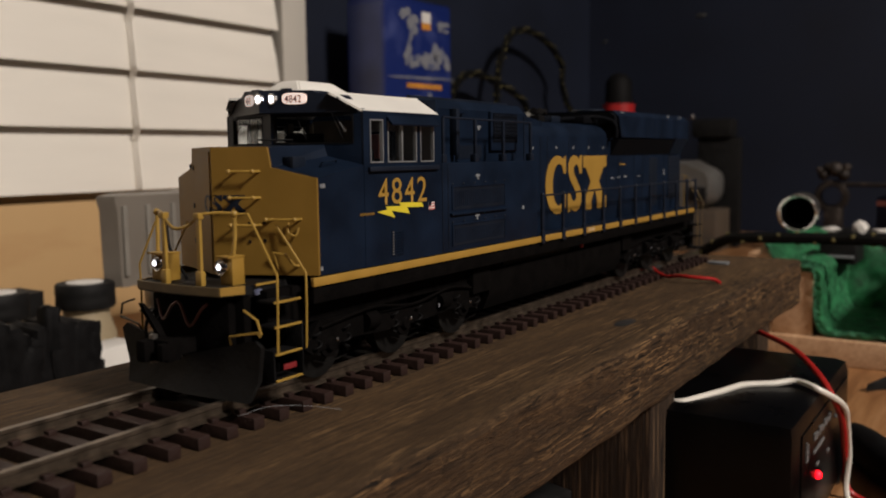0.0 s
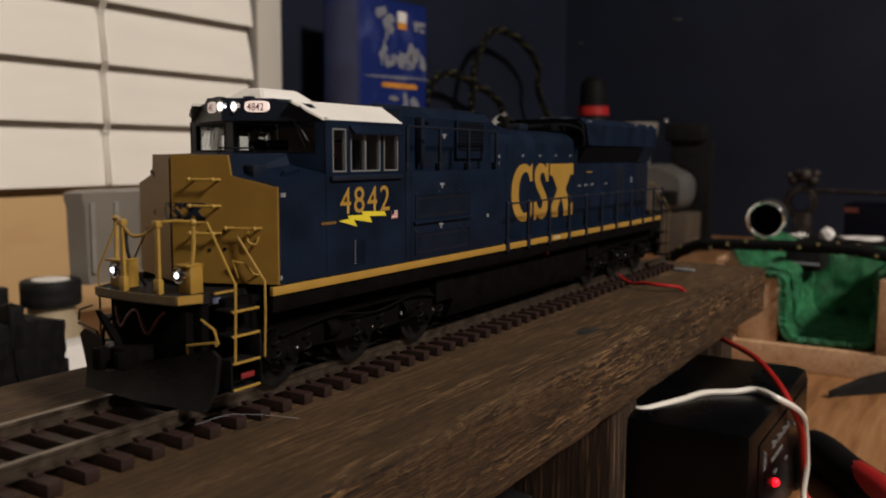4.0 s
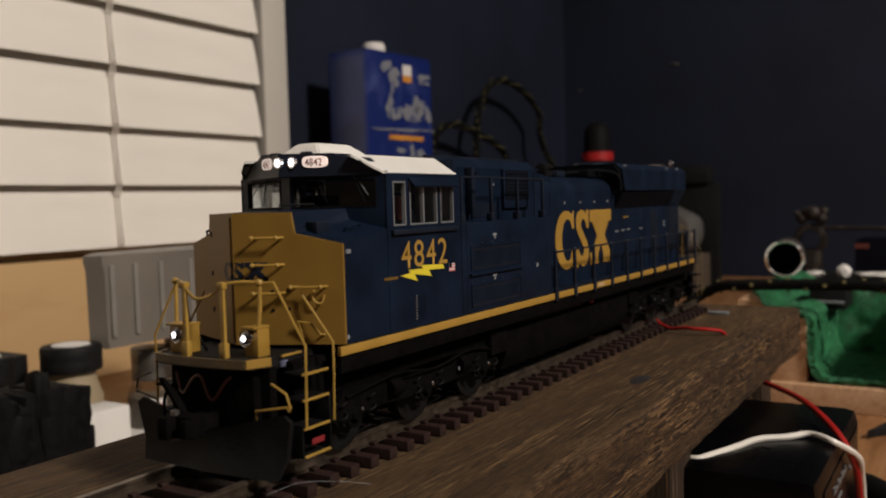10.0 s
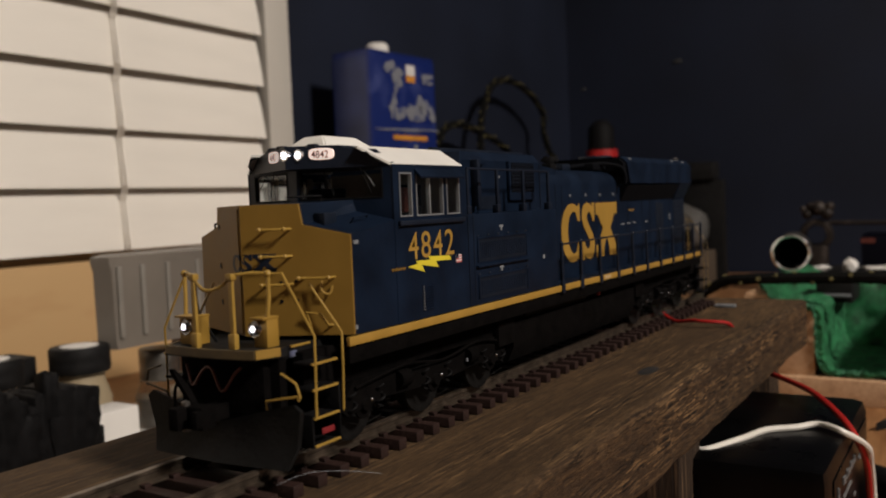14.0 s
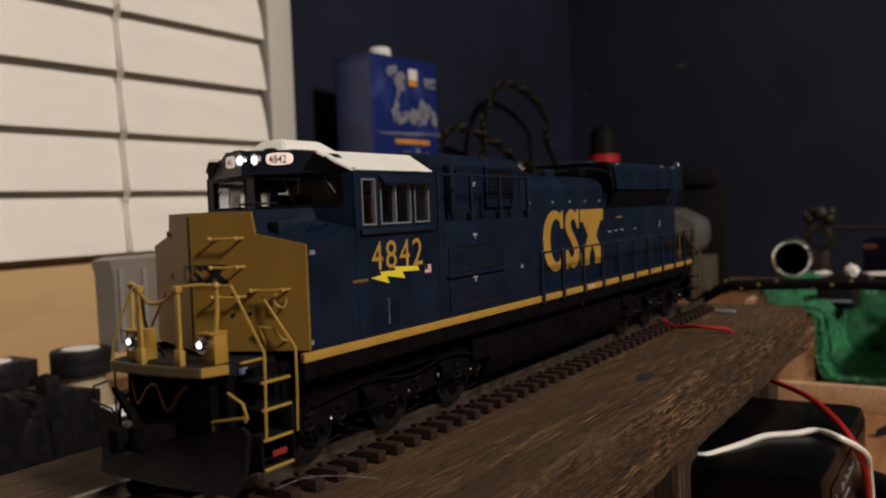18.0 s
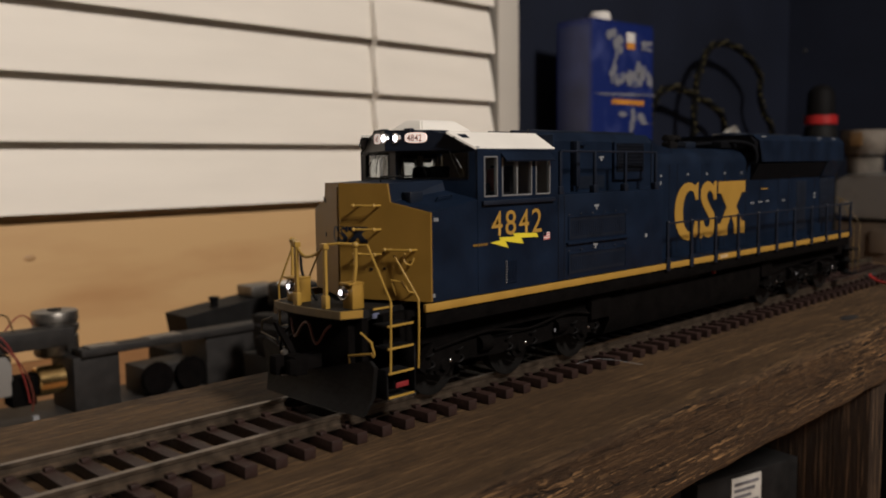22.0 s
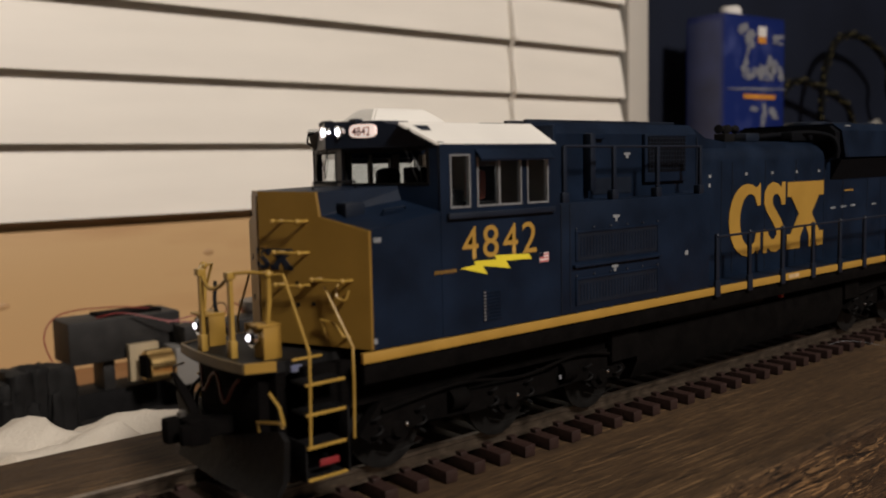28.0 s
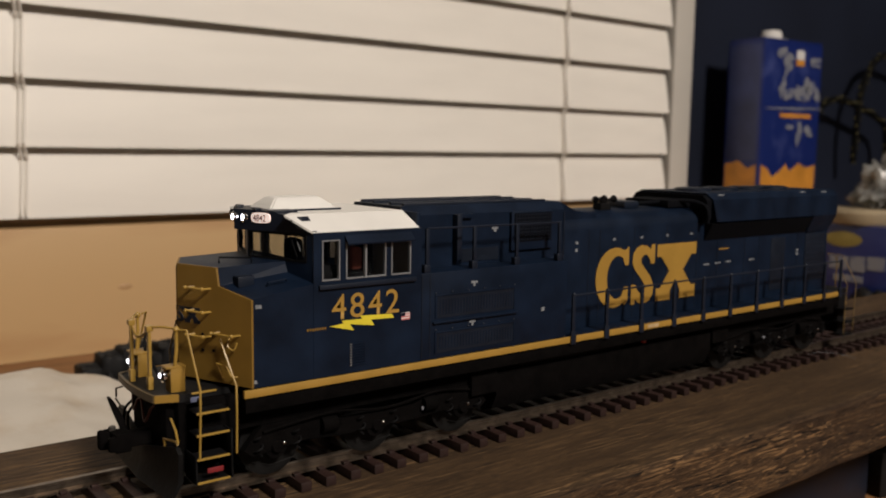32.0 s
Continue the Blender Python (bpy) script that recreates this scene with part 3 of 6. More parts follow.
part("tie_web", bm, TIE, track)
# rail joiner with a soldered feeder, and a red feeder wire
bm = bm_new()
box(bm, 190, 202, -10.6, -7.0, 2.4, 3.6, 0.3)
part("rail_joiner", bm, STEEL, track)


def wire(name, pts, r, mat, label, category="wire", steps=6):
    bm = bm_new()
    tube(bm, smooth_line(pts, steps), r, 8)
    return one(name, bm, mat, label, category)


wire("feeder_wire", [(194, -9.8, 3.2), (190, -13.5, 2.0), (186, -18, 1.6), (184, -23, 2.4), (183, -27, 2.4), (184, -31, 2.2), (187, -34.5, 1.4), (190, -36, -1)], 0.65, WIRE_RED, "short red feeder wire soldered to the rail, lying on the plank")
bm = bm_new()
box(bm, 239, 243, -24.5, -16.5, 0.1, 1.1, 0.3)
one("white_clip", bm, DECAL, "small white plastic strip lying on the plank", "plastic strip")
wire("loose_hair", [(-14, -13, 2.6), (-8, -14.5, 3.0), (-2, -17.5, 2.0), (3, -21, 0.6)], 0.035, DECAL, "thin pale fibre lying beside the track", "fibre")

# ---- power pack under the plank, with its wires ----
pack = thing("power_pack", "black plastic power pack with a lit red lamp", "power pack")
bm = bm_new()
box(bm, 118, 208, -75, -6, DESK_Z + 2, -25.2, 4.0)
part("case", bm, BOX_BLACK, pack)
bm = bm_new()
box(bm, 126, 200, -75.5, -74.8, DESK_Z + 7, -30, 0.3)
part("front_panel", bm, BOX_BLACK, pack)
bm = bm_new()
for x0, x1, z0, z1 in ((130, 131.0, -38.5, -33), (131, 132.4, -38.5, -37.6), (131, 132.4, -36.2, -35.4), (132.4, 133.2, -38, -34)):
    box(bm, x0, x1, -75.9, -75.4, z0, z1)
for k in range(11):
    box(bm, 141 + 2.6 * k, 142.7 + 2.6 * k, -75.9, -75.4, -35.4 - 0.4 * (k % 2), -33.4 - 0.5 * (k % 3))
for x0, x1, z in ((141, 157, -39.4), (146, 150, -44.4), (163, 166, -45.4), (176, 184, -38)):
    box(bm, x0, x1, -75.9, -75.4, z, z + 0.8)
part("panel_print", bm, PRINT, pack, "white printed markings")
bm = bm_new()
bmesh.ops.create_uvsphere(bm, u_segments=16, v_segments=10, radius=1.25, matrix=Matrix.Translation((147.7, -75.8, -47.3)))
part("indicator_lamp", bm, LED_GLOW, pack, "lit red indicator lamp")
for x in (124, 202):
    for y in (-70, -12):
        bm = bm_new()
        lathe(bm, [(4, DESK_Z), (4, DESK_Z + 2.4)], pose(x, y, 0), 12)
        part("rubber_foot", bm, BLACK, pack)
wire("white_wire", [(127, -38, -25.8), (126.5, -42.5, -25.4), (132, -46, -25), (140, -50, -24.6), (150, -54, -24.4), (156, -61, -24.4), (160, -67, -23.8), (156, -74, -24.5), (167, -79, -31), (178, -79, -40), (184, -79, -52), (181, -80, -66), (172, -95, -66.5), (150, -130, -66.7)], 0.95, WIRE_WHITE, "white insulated wire draped over the power pack")
wire("red_wire", [(231, -18, -20), (227, -31, -22.5), (220, -39, -21.2), (207, -48, -20.4), (190, -60, -20.6), (172, -70, -22.6), (162, -76.5, -27), (174, -78, -38), (184, -78, -53), (188, -80, -66), (182, -100, -66.8), (170, -140, -66.8)], 1.0, WIRE_RED, "red insulated wire draped over the power pack")
wire("red_wire_tail", [(214, -22, -22), (211, -33, -30), (206, -37, -27.5), (202, -36, -24.9)], 0.9, WIRE_RED, "short red wire end under the plank")
tagbox = thing("small_carton", "black carton with a white printed label, under the plank", "carton", at=(72.1, -11.3, 0), rz=-14.3)
bm = bm_new()
box(bm, -15, 33, 0.3, 20, DESK_Z, -48.6, 0.8)
part("box", bm, SATIN_BLACK, tagbox)
bm = bm_new()
box(bm, 0, 14, -0.1, 0.5, DESK_Z + 1, -50, 0.05)
# White paper with the plank's shade put into its colour
part("label", bm, surface("plank_shaded_label", (0.36, 0.345, 0.31), 0.7, vary=0.15, scale=200), tagbox, "white paper label, greyed for the plank's shade")
bm = bm_new()
for k in range(7):
    box(bm, 1.0, 12.6 - 1.8 * (k % 3), -0.3, 0, -52.6 - 2.1 * k, -51.6 - 2.1 * k)
part("print", bm, PANEL_GREY, tagbox, "unreadable small print")
bm = bm_new()
box(bm, -34, 54, -4, 38, DESK_Z, -47, 1.5)
one("navy_case", bm, DARK_BLUE, "dark navy plastic case under the plank", "plastic case")
bm = bm_new()
box(bm, 64, 250, 22, 38, DESK_Z, -40, 1)
one("dark_case", bm, DARK_BLUE, "dark blue plastic case pushed under the plank", "plastic case")

# red and black pliers on the desk
pl = thing("pliers", "pliers with red and black grips on the desk", "pliers")
bm = bm_new()
tube(bm, smooth_line([(206, -90, -59), (194, -96, -57.5), (180, -104, -57), (162, -114, -57.5)], 5), [1.2, 3] + [4.6] * 13 + [3.5], 12)
part("grip", bm, RED, pl, "red grip inlay")
bm = bm_new()
tube(bm, smooth_line([(238, -70, -62.5), (222, -80, -61), (204, -90, -60.8), (182, -106, -60.8), (160, -120, -60.8)], 5), [3, 4.5] + [7.0] * 18 + [5.0], 14)
part("grip", bm, BLACK, pl, "black grip")
bm = bm_new()
tube(bm, [(236, -71, -62.8), (250, -64, -63.2), (268, -60, -64.5)], [3.4, 5.0, 1.6], 10)
part("jaw", bm, STEEL, pl)
bm = bm_new()
solid(bm, [[(330, -66, -67.5), (336, -70, -67.5), (336, -70, -64), (330, -66, -64)], [(350, -78, -67.5), (356, -90, -67.5), (356, -90, -60), (350, -78, -60)], [(390, -100, -67.5), (372, -128, -67.5), (372, -128, -58), (390, -100, -58)], [(440, -150, -67.5), (410, -180, -67.5), (410, -180, -58), (440, -150, -58)]])
one("black_handle_tool", bm, SATIN_BLACK, "black tapered tool handle lying on the desk", "tool")

# ---- wooden cradle with green turf ----
cradle = thing("foam_cradle", "raw pine cradle lined with bright green turf mat", "cradle")
bm = bm_new()
box(bm, 378, 560, -99, 22, DESK_Z, -54.4, 0.6)
part("base_board", bm, BLOCK_WOOD, cradle)
bm = bm_new()
box(bm, 378, 560, -99, -81, -54.3, -15.5, 0.6)
part("side_board", bm, BLOCK_WOOD, cradle)
bm = bm_new()
box(bm, 384, 560, -31.6, -11, -54.3, -19.5, 0.6)
box(bm, 462, 560, -11.3, 22, -54.3, -19.5, 0.6)
part("side_board", bm, BLOCK_WOOD, cradle)
bm = bm_new()
path = smooth_line([(20, -18.7), (8, -18.6), (-6, -18.5), (-20, -18.4), (-28, -18.4), (-31.4, -19.4), (-32.2, -24), (-32.4, -32), (-33.0, -42), (-34.6, -49), (-39, -53), (-47, -53.4), (-56, -53.2), (-66, -53), (-76, -52.6), (-79.4, -49), (-80, -36), (-80, -18), (-83, -13.6), (-90, -13), (-97, -13.4), (-100, -16)], 6)


def mat_front(y):
    """Where the turf's cut front edge runs; it slants back over the side board."""
    return 384 if y < -21 else 386 + 1.75 * (y + 21) if y < -6 else 412 + 3.4 * (y + 6)


def mat_rise(x, y):
    """The turf swells up towards the back of the side board."""
    k = max(0.0, min(1.0, (x - 440) / 50))
    return 8 * k * k * (3 - 2 * k) * max(0.0, 1 - ((y - 1) / 15) ** 2)


sheet = []
for i, u in enumerate(np.linspace(0, 1, 60)):
    top, bot = [], []
    for j, q in enumerate(path):
        x = mat_front(q[0]) + (556 - mat_front(q[0])) * u
        rise = mat_rise(x, q[0])
        wob = 1.4 * noise.noise((x * 0.06, q[0] * 0.09, q[1] * 0.09)) + 1.2 * noise.noise((x * 0.3, q[0] * 0.3, q[1] * 0.3))
        e = path[min(j + 1, len(path) - 1)] - path[max(j - 1, 0)]
        lift = Vector((-e[1], e[0])).normalized()
        lift = lift if lift[1] > 0 or (abs(lift[1]) < 0.2 and (q[0] + 56) * lift[0] < 0) else -lift
        front = x + 2.5 * noise.noise((q[0] * 0.1, q[1] * 0.1, i * 0.1)) + (1.5 * noise.noise((q[0] * 0.5, q[1] * 0.5, 3.0)) if i < 2 else 0)
        top.append(bm.verts.new((front, q[0] + lift[0] * (2.8 + wob), q[1] + rise + lift[1] * (2.0 + wob))))
        bot.append(bm.verts.new((front + 0.2, q[0] - lift[0] * 0.8, q[1] + rise - lift[1] * 0.8)))
    sheet.append((top, bot))
for (ta, ba), (tb_, bb_) in zip(sheet, sheet[1:]):
    for j in range(len(path) - 1):
        bm.faces.new((ta[j], ta[j + 1], tb_[j + 1], tb_[j]))
        bm.faces.new((ba[j], bb_[j], bb_[j + 1], ba[j + 1]))
    for j in (0, -1):
        bm.faces.new((ta[j], tb_[j], bb_[j], ba[j]))
for top, bot in (sheet[0], sheet[-1]):
    for j in range(len(path) - 1):
        bm.faces.new((top[j], bot[j], bot[j + 1], top[j + 1]))
part("turf_mat", bm, GREEN, cradle, "green turf mat")
bm = bm_new()
rnd = random.Random(5)
for k in range(9000):
    i = rnd.randrange(len(path) - 1)
    q = path[i].lerp(path[i + 1], rnd.random())
    x = mat_front(q[0]) + rnd.uniform(0, 100)
    if rnd.random() < 0.45:
        x = mat_front(q[0]) + rnd.uniform(-2, 4)
    a = Vector((rnd.uniform(-1, 1), rnd.uniform(-1, 1), rnd.uniform(0.2, 1))).normalized() * rnd.uniform(1.2, 3.0)
    p = Vector((x, q[0], q[1] + 1.0 + mat_rise(x, q[0])))
    s = Vector((rnd.uniform(-1, 1), rnd.uniform(-1, 1), 0)) * 0.5
    v = [bm.verts.new(p - s), bm.verts.new(p + s), bm.verts.new(p + a)]
    bm.faces.new(v)
tagged(part("turf_fuzz", bm, surface("pale_turf_fibre", (0.040, 0.190, 0.095), 0.6, vary=0.5, scale=300), cradle), "loose green turf fibres", kind="stuff")


bm = bm_new()
loops = []
for y in np.linspace(-84, -28, 24):
    back = [(476 + 3 * noise.noise((y * 0.1, z * 0.1, 4.0)) + 0.12 * (z + 50), y, z) for z in np.linspace(-51, -9, 14)]
    loops.append(back + [(x + 4, yy, zz) for x, yy, zz in reversed(back)])
solid(bm, loops)
part("end_flap", bm, GREEN, cradle, "green turf turned up at the end")
bm = bm_new()
box(bm, 436, 470, -45, -25, -21, -8, 1.5)
one("black_clip", bm, SATIN_BLACK, "black plastic clip lying in the cradle", "clip")
bm = bm_new()
box(bm, 434.6, 436.2, -44, -26, -17.2, -15.6, 0.3)
one("pale_strip", bm, DECAL, "thin pale strip on the black clip", "strip")


def rope(name, pts, r, label, steps=8, fleck=9.5):
    """A black cord with yellow flecks woven round it."""
    th = thing(name, label, "rope")
    line = smooth_line(pts, steps)
    bm = bm_new()
    tube(bm, line, r, 8)
    part("cord", bm, ROPE_BLACK, th)
    bm = bm_new()
    total, nxt, turn = 0.0, 0.0, 0
    for a, b in zip(line, line[1:]):
        seg = (b - a).length
        while nxt < total + seg:
            p = a.lerp(b, (nxt - total) / seg)
            d = (b - a).normalized()
            side = d.orthogonal().normalized()
            up = d.cross(side)
            for s in (0, 3.14):
                ang = turn + s
                o = (side * math.cos(ang) + up * math.sin(ang)) * r * 0.85
                bmesh.ops.create_icosphere(bm, subdivisions=1, radius=r * 0.44, matrix=Matrix.Translation(p + o))
            turn += 2.4
            nxt += fleck
        total += seg
    part("fleck", bm, ROPE_YELLOW, th, "yellow flecks")
    return th


rope("hanging_rope", [(705, 415, 30), (712, 410, 90), (720, 405, 122), (745, 405, 136), (780, 405, 137), (814, 405, 130), (861, 405, 119), (900, 410, 100), (910, 415, 40), (912, 418, -60)], 4.2, "black and yellow flecked rope hanging by the wall")
rope("rope_loop", [(818, 410, 60), (812, 405, 110), (818, 405, 150), (841, 405, 185), (867, 405, 198), (906, 405, 200), (956, 405, 188), (993, 405, 165), (993, 405, 140), (1008, 405, 116), (1035, 405, 90), (1050, 410, 20), (1050, 412, -62)], 4.2, "black and yellow flecked rope looped against the wall")
rope("rope_coil", [(470, 130, -64), (440, 90, -60), (410, 45, -22), (398, 20, -6), (395, 4.7, -3.6), (395, -12, -3), (395, -30, -2.4), (395, -47, -2.2), (395, -63, -2.3), (396, -80, -4.5), (398, -95, -8), (402, -108, -16), (410, -125, -45), (440, -160, -63), (520, -220, -63)], 3.2, "black and yellow flecked rope draped over the cradle")

# tube with a bright rim, lying on the cradle
tb = thing("metal_tube", "short dark metal tube with a bright polished rim", "tube")
m = pose(498, -0.8, 4.2, 0, 90, 8) @ Matrix.Diagonal((0.865, 0.865, 1, 1))
bm = bm_new()
lathe(bm, [(12.2, -1), (13.4, -1), (13.8, 0), (13.8, 46), (12.2, 46), (12.0, 45), (11.6, 6)], m, 32, False)
part("barrel", bm, STEEL, tb)
bm = bm_new()
lathe(bm, [(11.8, 0), (12.2, -2.2), (13.2, -3.0), (14.4, -2.4), (14.8, -0.8), (14.4, 1.2)], m, 40, False)
part("rim", bm, CHROME, tb, "polished rim")
bm = bm_new()
lathe(bm, [(0.2, 30), (11.7, 30), (11.7, 31)], m, 24)
part("inner_wall", bm, BLACK, tb)

# far clutter on the desk, by the dark wall
bm = bm_new()
box(bm, 920, 990, -100, 2, DESK_Z, -5, 2)
one("dark_blue_box", bm, surface("indigo_board", (0.0020, 0.0022, 0.0065), 0.6, vary=0.3, scale=30, spec=0.1), "dark blue cardboard box on the desk", "box")
bm = bm_new()
box(bm, 919.2, 919.8, -12, 2, -14, -9)
one("red_sticker", bm, RUST_HOSE, "small red sticker on the dark box", "sticker")
RUST = surface("rusty_iron", (0.030, 0.021, 0.016), 0.6, metal=0.4, vary=0.5, scale=90, stain=(0.07, 0.055, 0.045))
g = thing("pipe_clamp", "rusty metal pipe clamp with a long rod", "clamp")
bm = bm_new()
tube(bm, [(914, 36, 9), (914, -150, 5)], 2.4, 10)
part("rod", bm, RUST, g)
bm = bm_new()
lathe(bm, [(11, -4), (16, -4), (17.5, -2), (17.5, 4), (11, 4), (10, 0)], pose(914, 45.5, -4, 0, 90, 0), 24, False)
part("collar", bm, RUST, g)
bm = bm_new()
for y, z, s in ((54, 19, 6), (43, 25, 8.5), (34, 19, 7), (50, 27, 5), (31, 27, 5), (58, 24, 4)):
    bmesh.ops.create_icosphere(bm, subdivisions=2, radius=s, matrix=Matrix.Translation((912, y, z)))
part("jaw", bm, RUST, g)
bm = bm_new()
lathe(bm, [(10, -4), (15, -4), (17, -2), (17, 3), (15, 4), (10, 4), (9, 0), (10, -4)], pose(912, -132, 3, 0, 90, 0), 24, False)
part("ring", bm, RUST, g)
bm = bm_new()
box(bm, 905, 925, 34, 52, DESK_Z, -16, 3)
part("body", bm, RUST, g)
for x, y, z, s in ((760, -20, -61, 10), (690, -40, -62, 12), (730, -90, -60, 10)):
    bm = bm_new()
    bmesh.ops.create_icosphere(bm, subdivisions=3, radius=s)
    for v in bm.verts:
        v.co *= 1 + 0.5 * noise.noise(v.co * 0.12 + Vector((x, 0, 0)))
        v.co.z *= 0.55
    bm.transform(Matrix.Translation((x, y, DESK_Z + s * 0.5)))
    one("crumpled_paper", bm, PAPER, "small crumpled scrap of pale paper", "paper scrap")
bm = bm_new()
box(bm, 616, 700, -100, 22, DESK_Z, -20, 2)
one("black_tray", bm, SATIN_BLACK, "low black plastic tray on the desk", "tray")
for k, (y, w, h) in enumerate(((0, 7, 5), (-21, 5, 10), (-46, 16, 5), (-78, 10, 6))):
    bm = bm_new()
    bmesh.ops.create_icosphere(bm, subdivisions=3, radius=1)
    for v in bm.verts:
        v.co *= 1 + 0.4 * noise.noise(v.co * 1.7 + Vector((k, 0, 0)))
        v.co.x, v.co.y, v.co.z = v.co.x * 6, v.co.y * w, v.co.z * h * 0.5
    low = min(v.co.z for v in bm.verts)
    bm.transform(Matrix.Translation((632, y, -20.1 - low)))
    one("paper_scrap", bm, PAPER, "crumpled pale paper scrap on the black tray", "paper scrap", group="paper scraps")
bm = bm_new()
box(bm, 600, 640, -200, -110, DESK_Z, -30, 2)
one("black_box", bm, SATIN_BLACK, "black plastic box behind the cradle", "box")
bm = bm_new()
box(bm, 660, 900, -260, -90, DESK_Z, -58, 1)
one("white_papers", bm, GREY_PLASTIC, "stack of pale papers on the desk", "papers")

sp = thing("spray_bottle", "black capped bottle with a red collar", "bottle")
bm = bm_new()
lathe(bm, [(2, 0), (19, 0), (20, 3), (20, 140), (17, 158), (2, 160)], pose(868, 273, DESK_Z), 28)
part("body", bm, SATIN_BLACK, sp)
bm = bm_new()
lathe(bm, [(2, 160), (18.5, 160), (18.5, 170), (2, 170)], pose(868, 273, DESK_Z), 28)
part("collar", bm, RED, sp, "bright red collar")
bm = bm_new()
lathe(bm, [(2, 170), (16, 170), (15, 196), (9, 204), (2, 206)], pose(868, 273, DESK_Z), 28)
part("cap", bm, BLACK, sp)
bm = bm_new()
box(bm, 872, 930, 158, 262, DESK_Z, -20, 3)
box(bm, 868, 873, 196, 214, DESK_Z + 12, -30, 1)
one("tan_carton", bm, surface("tan_board", (0.095, 0.066, 0.042), 0.7, vary=0.35, scale=30, stain=(0.04, 0.033, 0.027)), "scuffed tan cardboard carton on the desk", "carton")
bm = bm_new()
loops = []
for i in range(13):
    u = i / 12
    half = math.sin(math.pi * (0.12 + 0.76 * u))
    x = 868 + 64 * u
    ring = []
    for k in range(24):
        a = 2 * math.pi * k / 24
        c, d = math.cos(a), math.sin(a)
        y = 212 + 50 * math.copysign(abs(c) ** 0.55, c) * (0.86 + 0.14 * half)
        z = 8 + 28 * math.copysign(abs(d) ** 0.55, d) * (0.80 + 0.20 * half) - (4.0 if c < -0.3 and d > 0 else 0)
        ring.append((x + 3 * noise.noise((y * 0.05, z * 0.05, u)), y, z + 1.6 * noise.noise((x * 0.06, y * 0.06, 2))))
    loops.append(ring)
solid(bm, loops)
wp = thing("wrapped_pack", "rounded grey-white plastic pack lying on the tan carton", "plastic pack")
part("wrap", bm, surface("cloudy_plastic_wrap", (0.15, 0.145, 0.135), 0.3, vary=0.35, scale=26, bump=0.2, stain=(0.075, 0.068, 0.06)), wp)
bm = bm_new()
box(bm, 865.5, 871, 169, 188, -9, 6, 1)
part("dark_label", bm, SATIN_BLACK, wp, "dark square label")
cup = thing("amber_cup", "clear plastic cup with amber contents", "cup")
AT_CUP = pose(897, 232, 34)
bm = bm_new()
lathe(bm, [(1, 0), (19, 0), (19.5, 2), (19.5, 20), (22, 22), (27, 38), (28.5, 50), (27.5, 50), (25.5, 38), (20.5, 23), (18, 20), (18, 3), (1, 2)], AT_CUP, 36)
part("cup_wall", bm, surface("cloudy_cup_plastic", (0.15, 0.135, 0.115), 0.22, vary=0.5, scale=40), cup)
bm = bm_new()
lathe(bm, [(18.6, 19.4), (21.2, 19.4), (21.6, 20.6), (21.0, 21.8), (18.6, 21.8)], AT_CUP, 36, False)
part("dark_ring", bm, BLACK, cup, "dark ring")
bm = bm_new()
box(bm, 868.2, 873, 226, 240, 66, 82, 1.5)
part("amber_label", bm, surface("amber_print", (0.10, 0.055, 0.02), 0.4, vary=0.3, scale=60), cup, "amber label")
# Post is added to carry the block; the chrome ball stands for a glint.
tl = thing("black_stand", "black tool on an added post, with a ball for a glint", "stand")
bm = bm_new()
box(bm, 936, 950, 150, 200, DESK_Z, 62, 2)
box(bm, 930, 956, 158, 206, 62, 84, 4)
part("body", bm, SATIN_BLACK, tl)
bm = bm_new()
bmesh.ops.create_uvsphere(bm, u_segments=14, v_segments=10, radius=3.4, matrix=Matrix.Translation((928.5, 204, 87)))
part("knob", bm, CHROME, tl, "chrome ball added for a glint")

# ---- tin can by the window ----
can = thing("solvent_can", "worn blue and orange rectangular tin can with white cap", "tin can", at=(526, 358, DESK_Z), rz=-4.5)
CW, CD, CH = 99, 46, 255
bm = bm_new()
box(bm, 0, CW, 0, CD, 0, CH, 3)
part("body", bm, CAN_BLUE, can)
bm = bm_new()
box(bm, -0.4, 0.3, 3.5, CD - 3.5, 131, CH - 4, 0.2)
part("side_print", bm, CAN_GREY, can, "worn grey-blue side")
bm = bm_new()
edge = [(3.5, 8), (3.5, 126), (14, 122), (22, 113), (34, 119), (44, 127), (52, 119), (66, 128), (80, 123), (95.5, 126), (95.5, 8)]
solid(bm, [[(x, y, z) for x, z in edge] for y in (-0.4, 0.3)])
part("orange_print", bm, CAN_ORANGE, can, "orange printed lower band")
bm = bm_new()
solid(bm, [[(x, y, z) for y, z in ((3.5, 8), (3.5, 126), (14, 122), (26, 130), (CD - 3.5, 126), (CD - 3.5, 8))] for x in (-0.45, 0.3)])
part("orange_print", bm, CAN_ORANGE, can, "orange printed lower band")
bm = bm_new()
for a, b, c, d in ((28, 36, 196, 214), (36, 43, 196, 204), (44, 50, 197, 208), (51, 60, 198, 209), (61, 66, 196, 206), (66, 75, 197, 212), (76, 84, 199, 212), (86, 93, 196, 206), (28, 95, 185, 187), (32, 44, 228, 240), (24, 34, 238, 246), (36, 40, 222, 234), (60, 66, 150, 170), (44, 58, 164, 168), (72, 84, 158, 166), (70, 88, 205, 222), (80, 92, 232, 240)):
    for k in range(5):
        u, w = rnd.uniform(a, b), rnd.uniform(c, d)
        e, f = rnd.uniform(0.25, 0.6) * (b - a), rnd.uniform(0.25, 0.6) * (d - c)
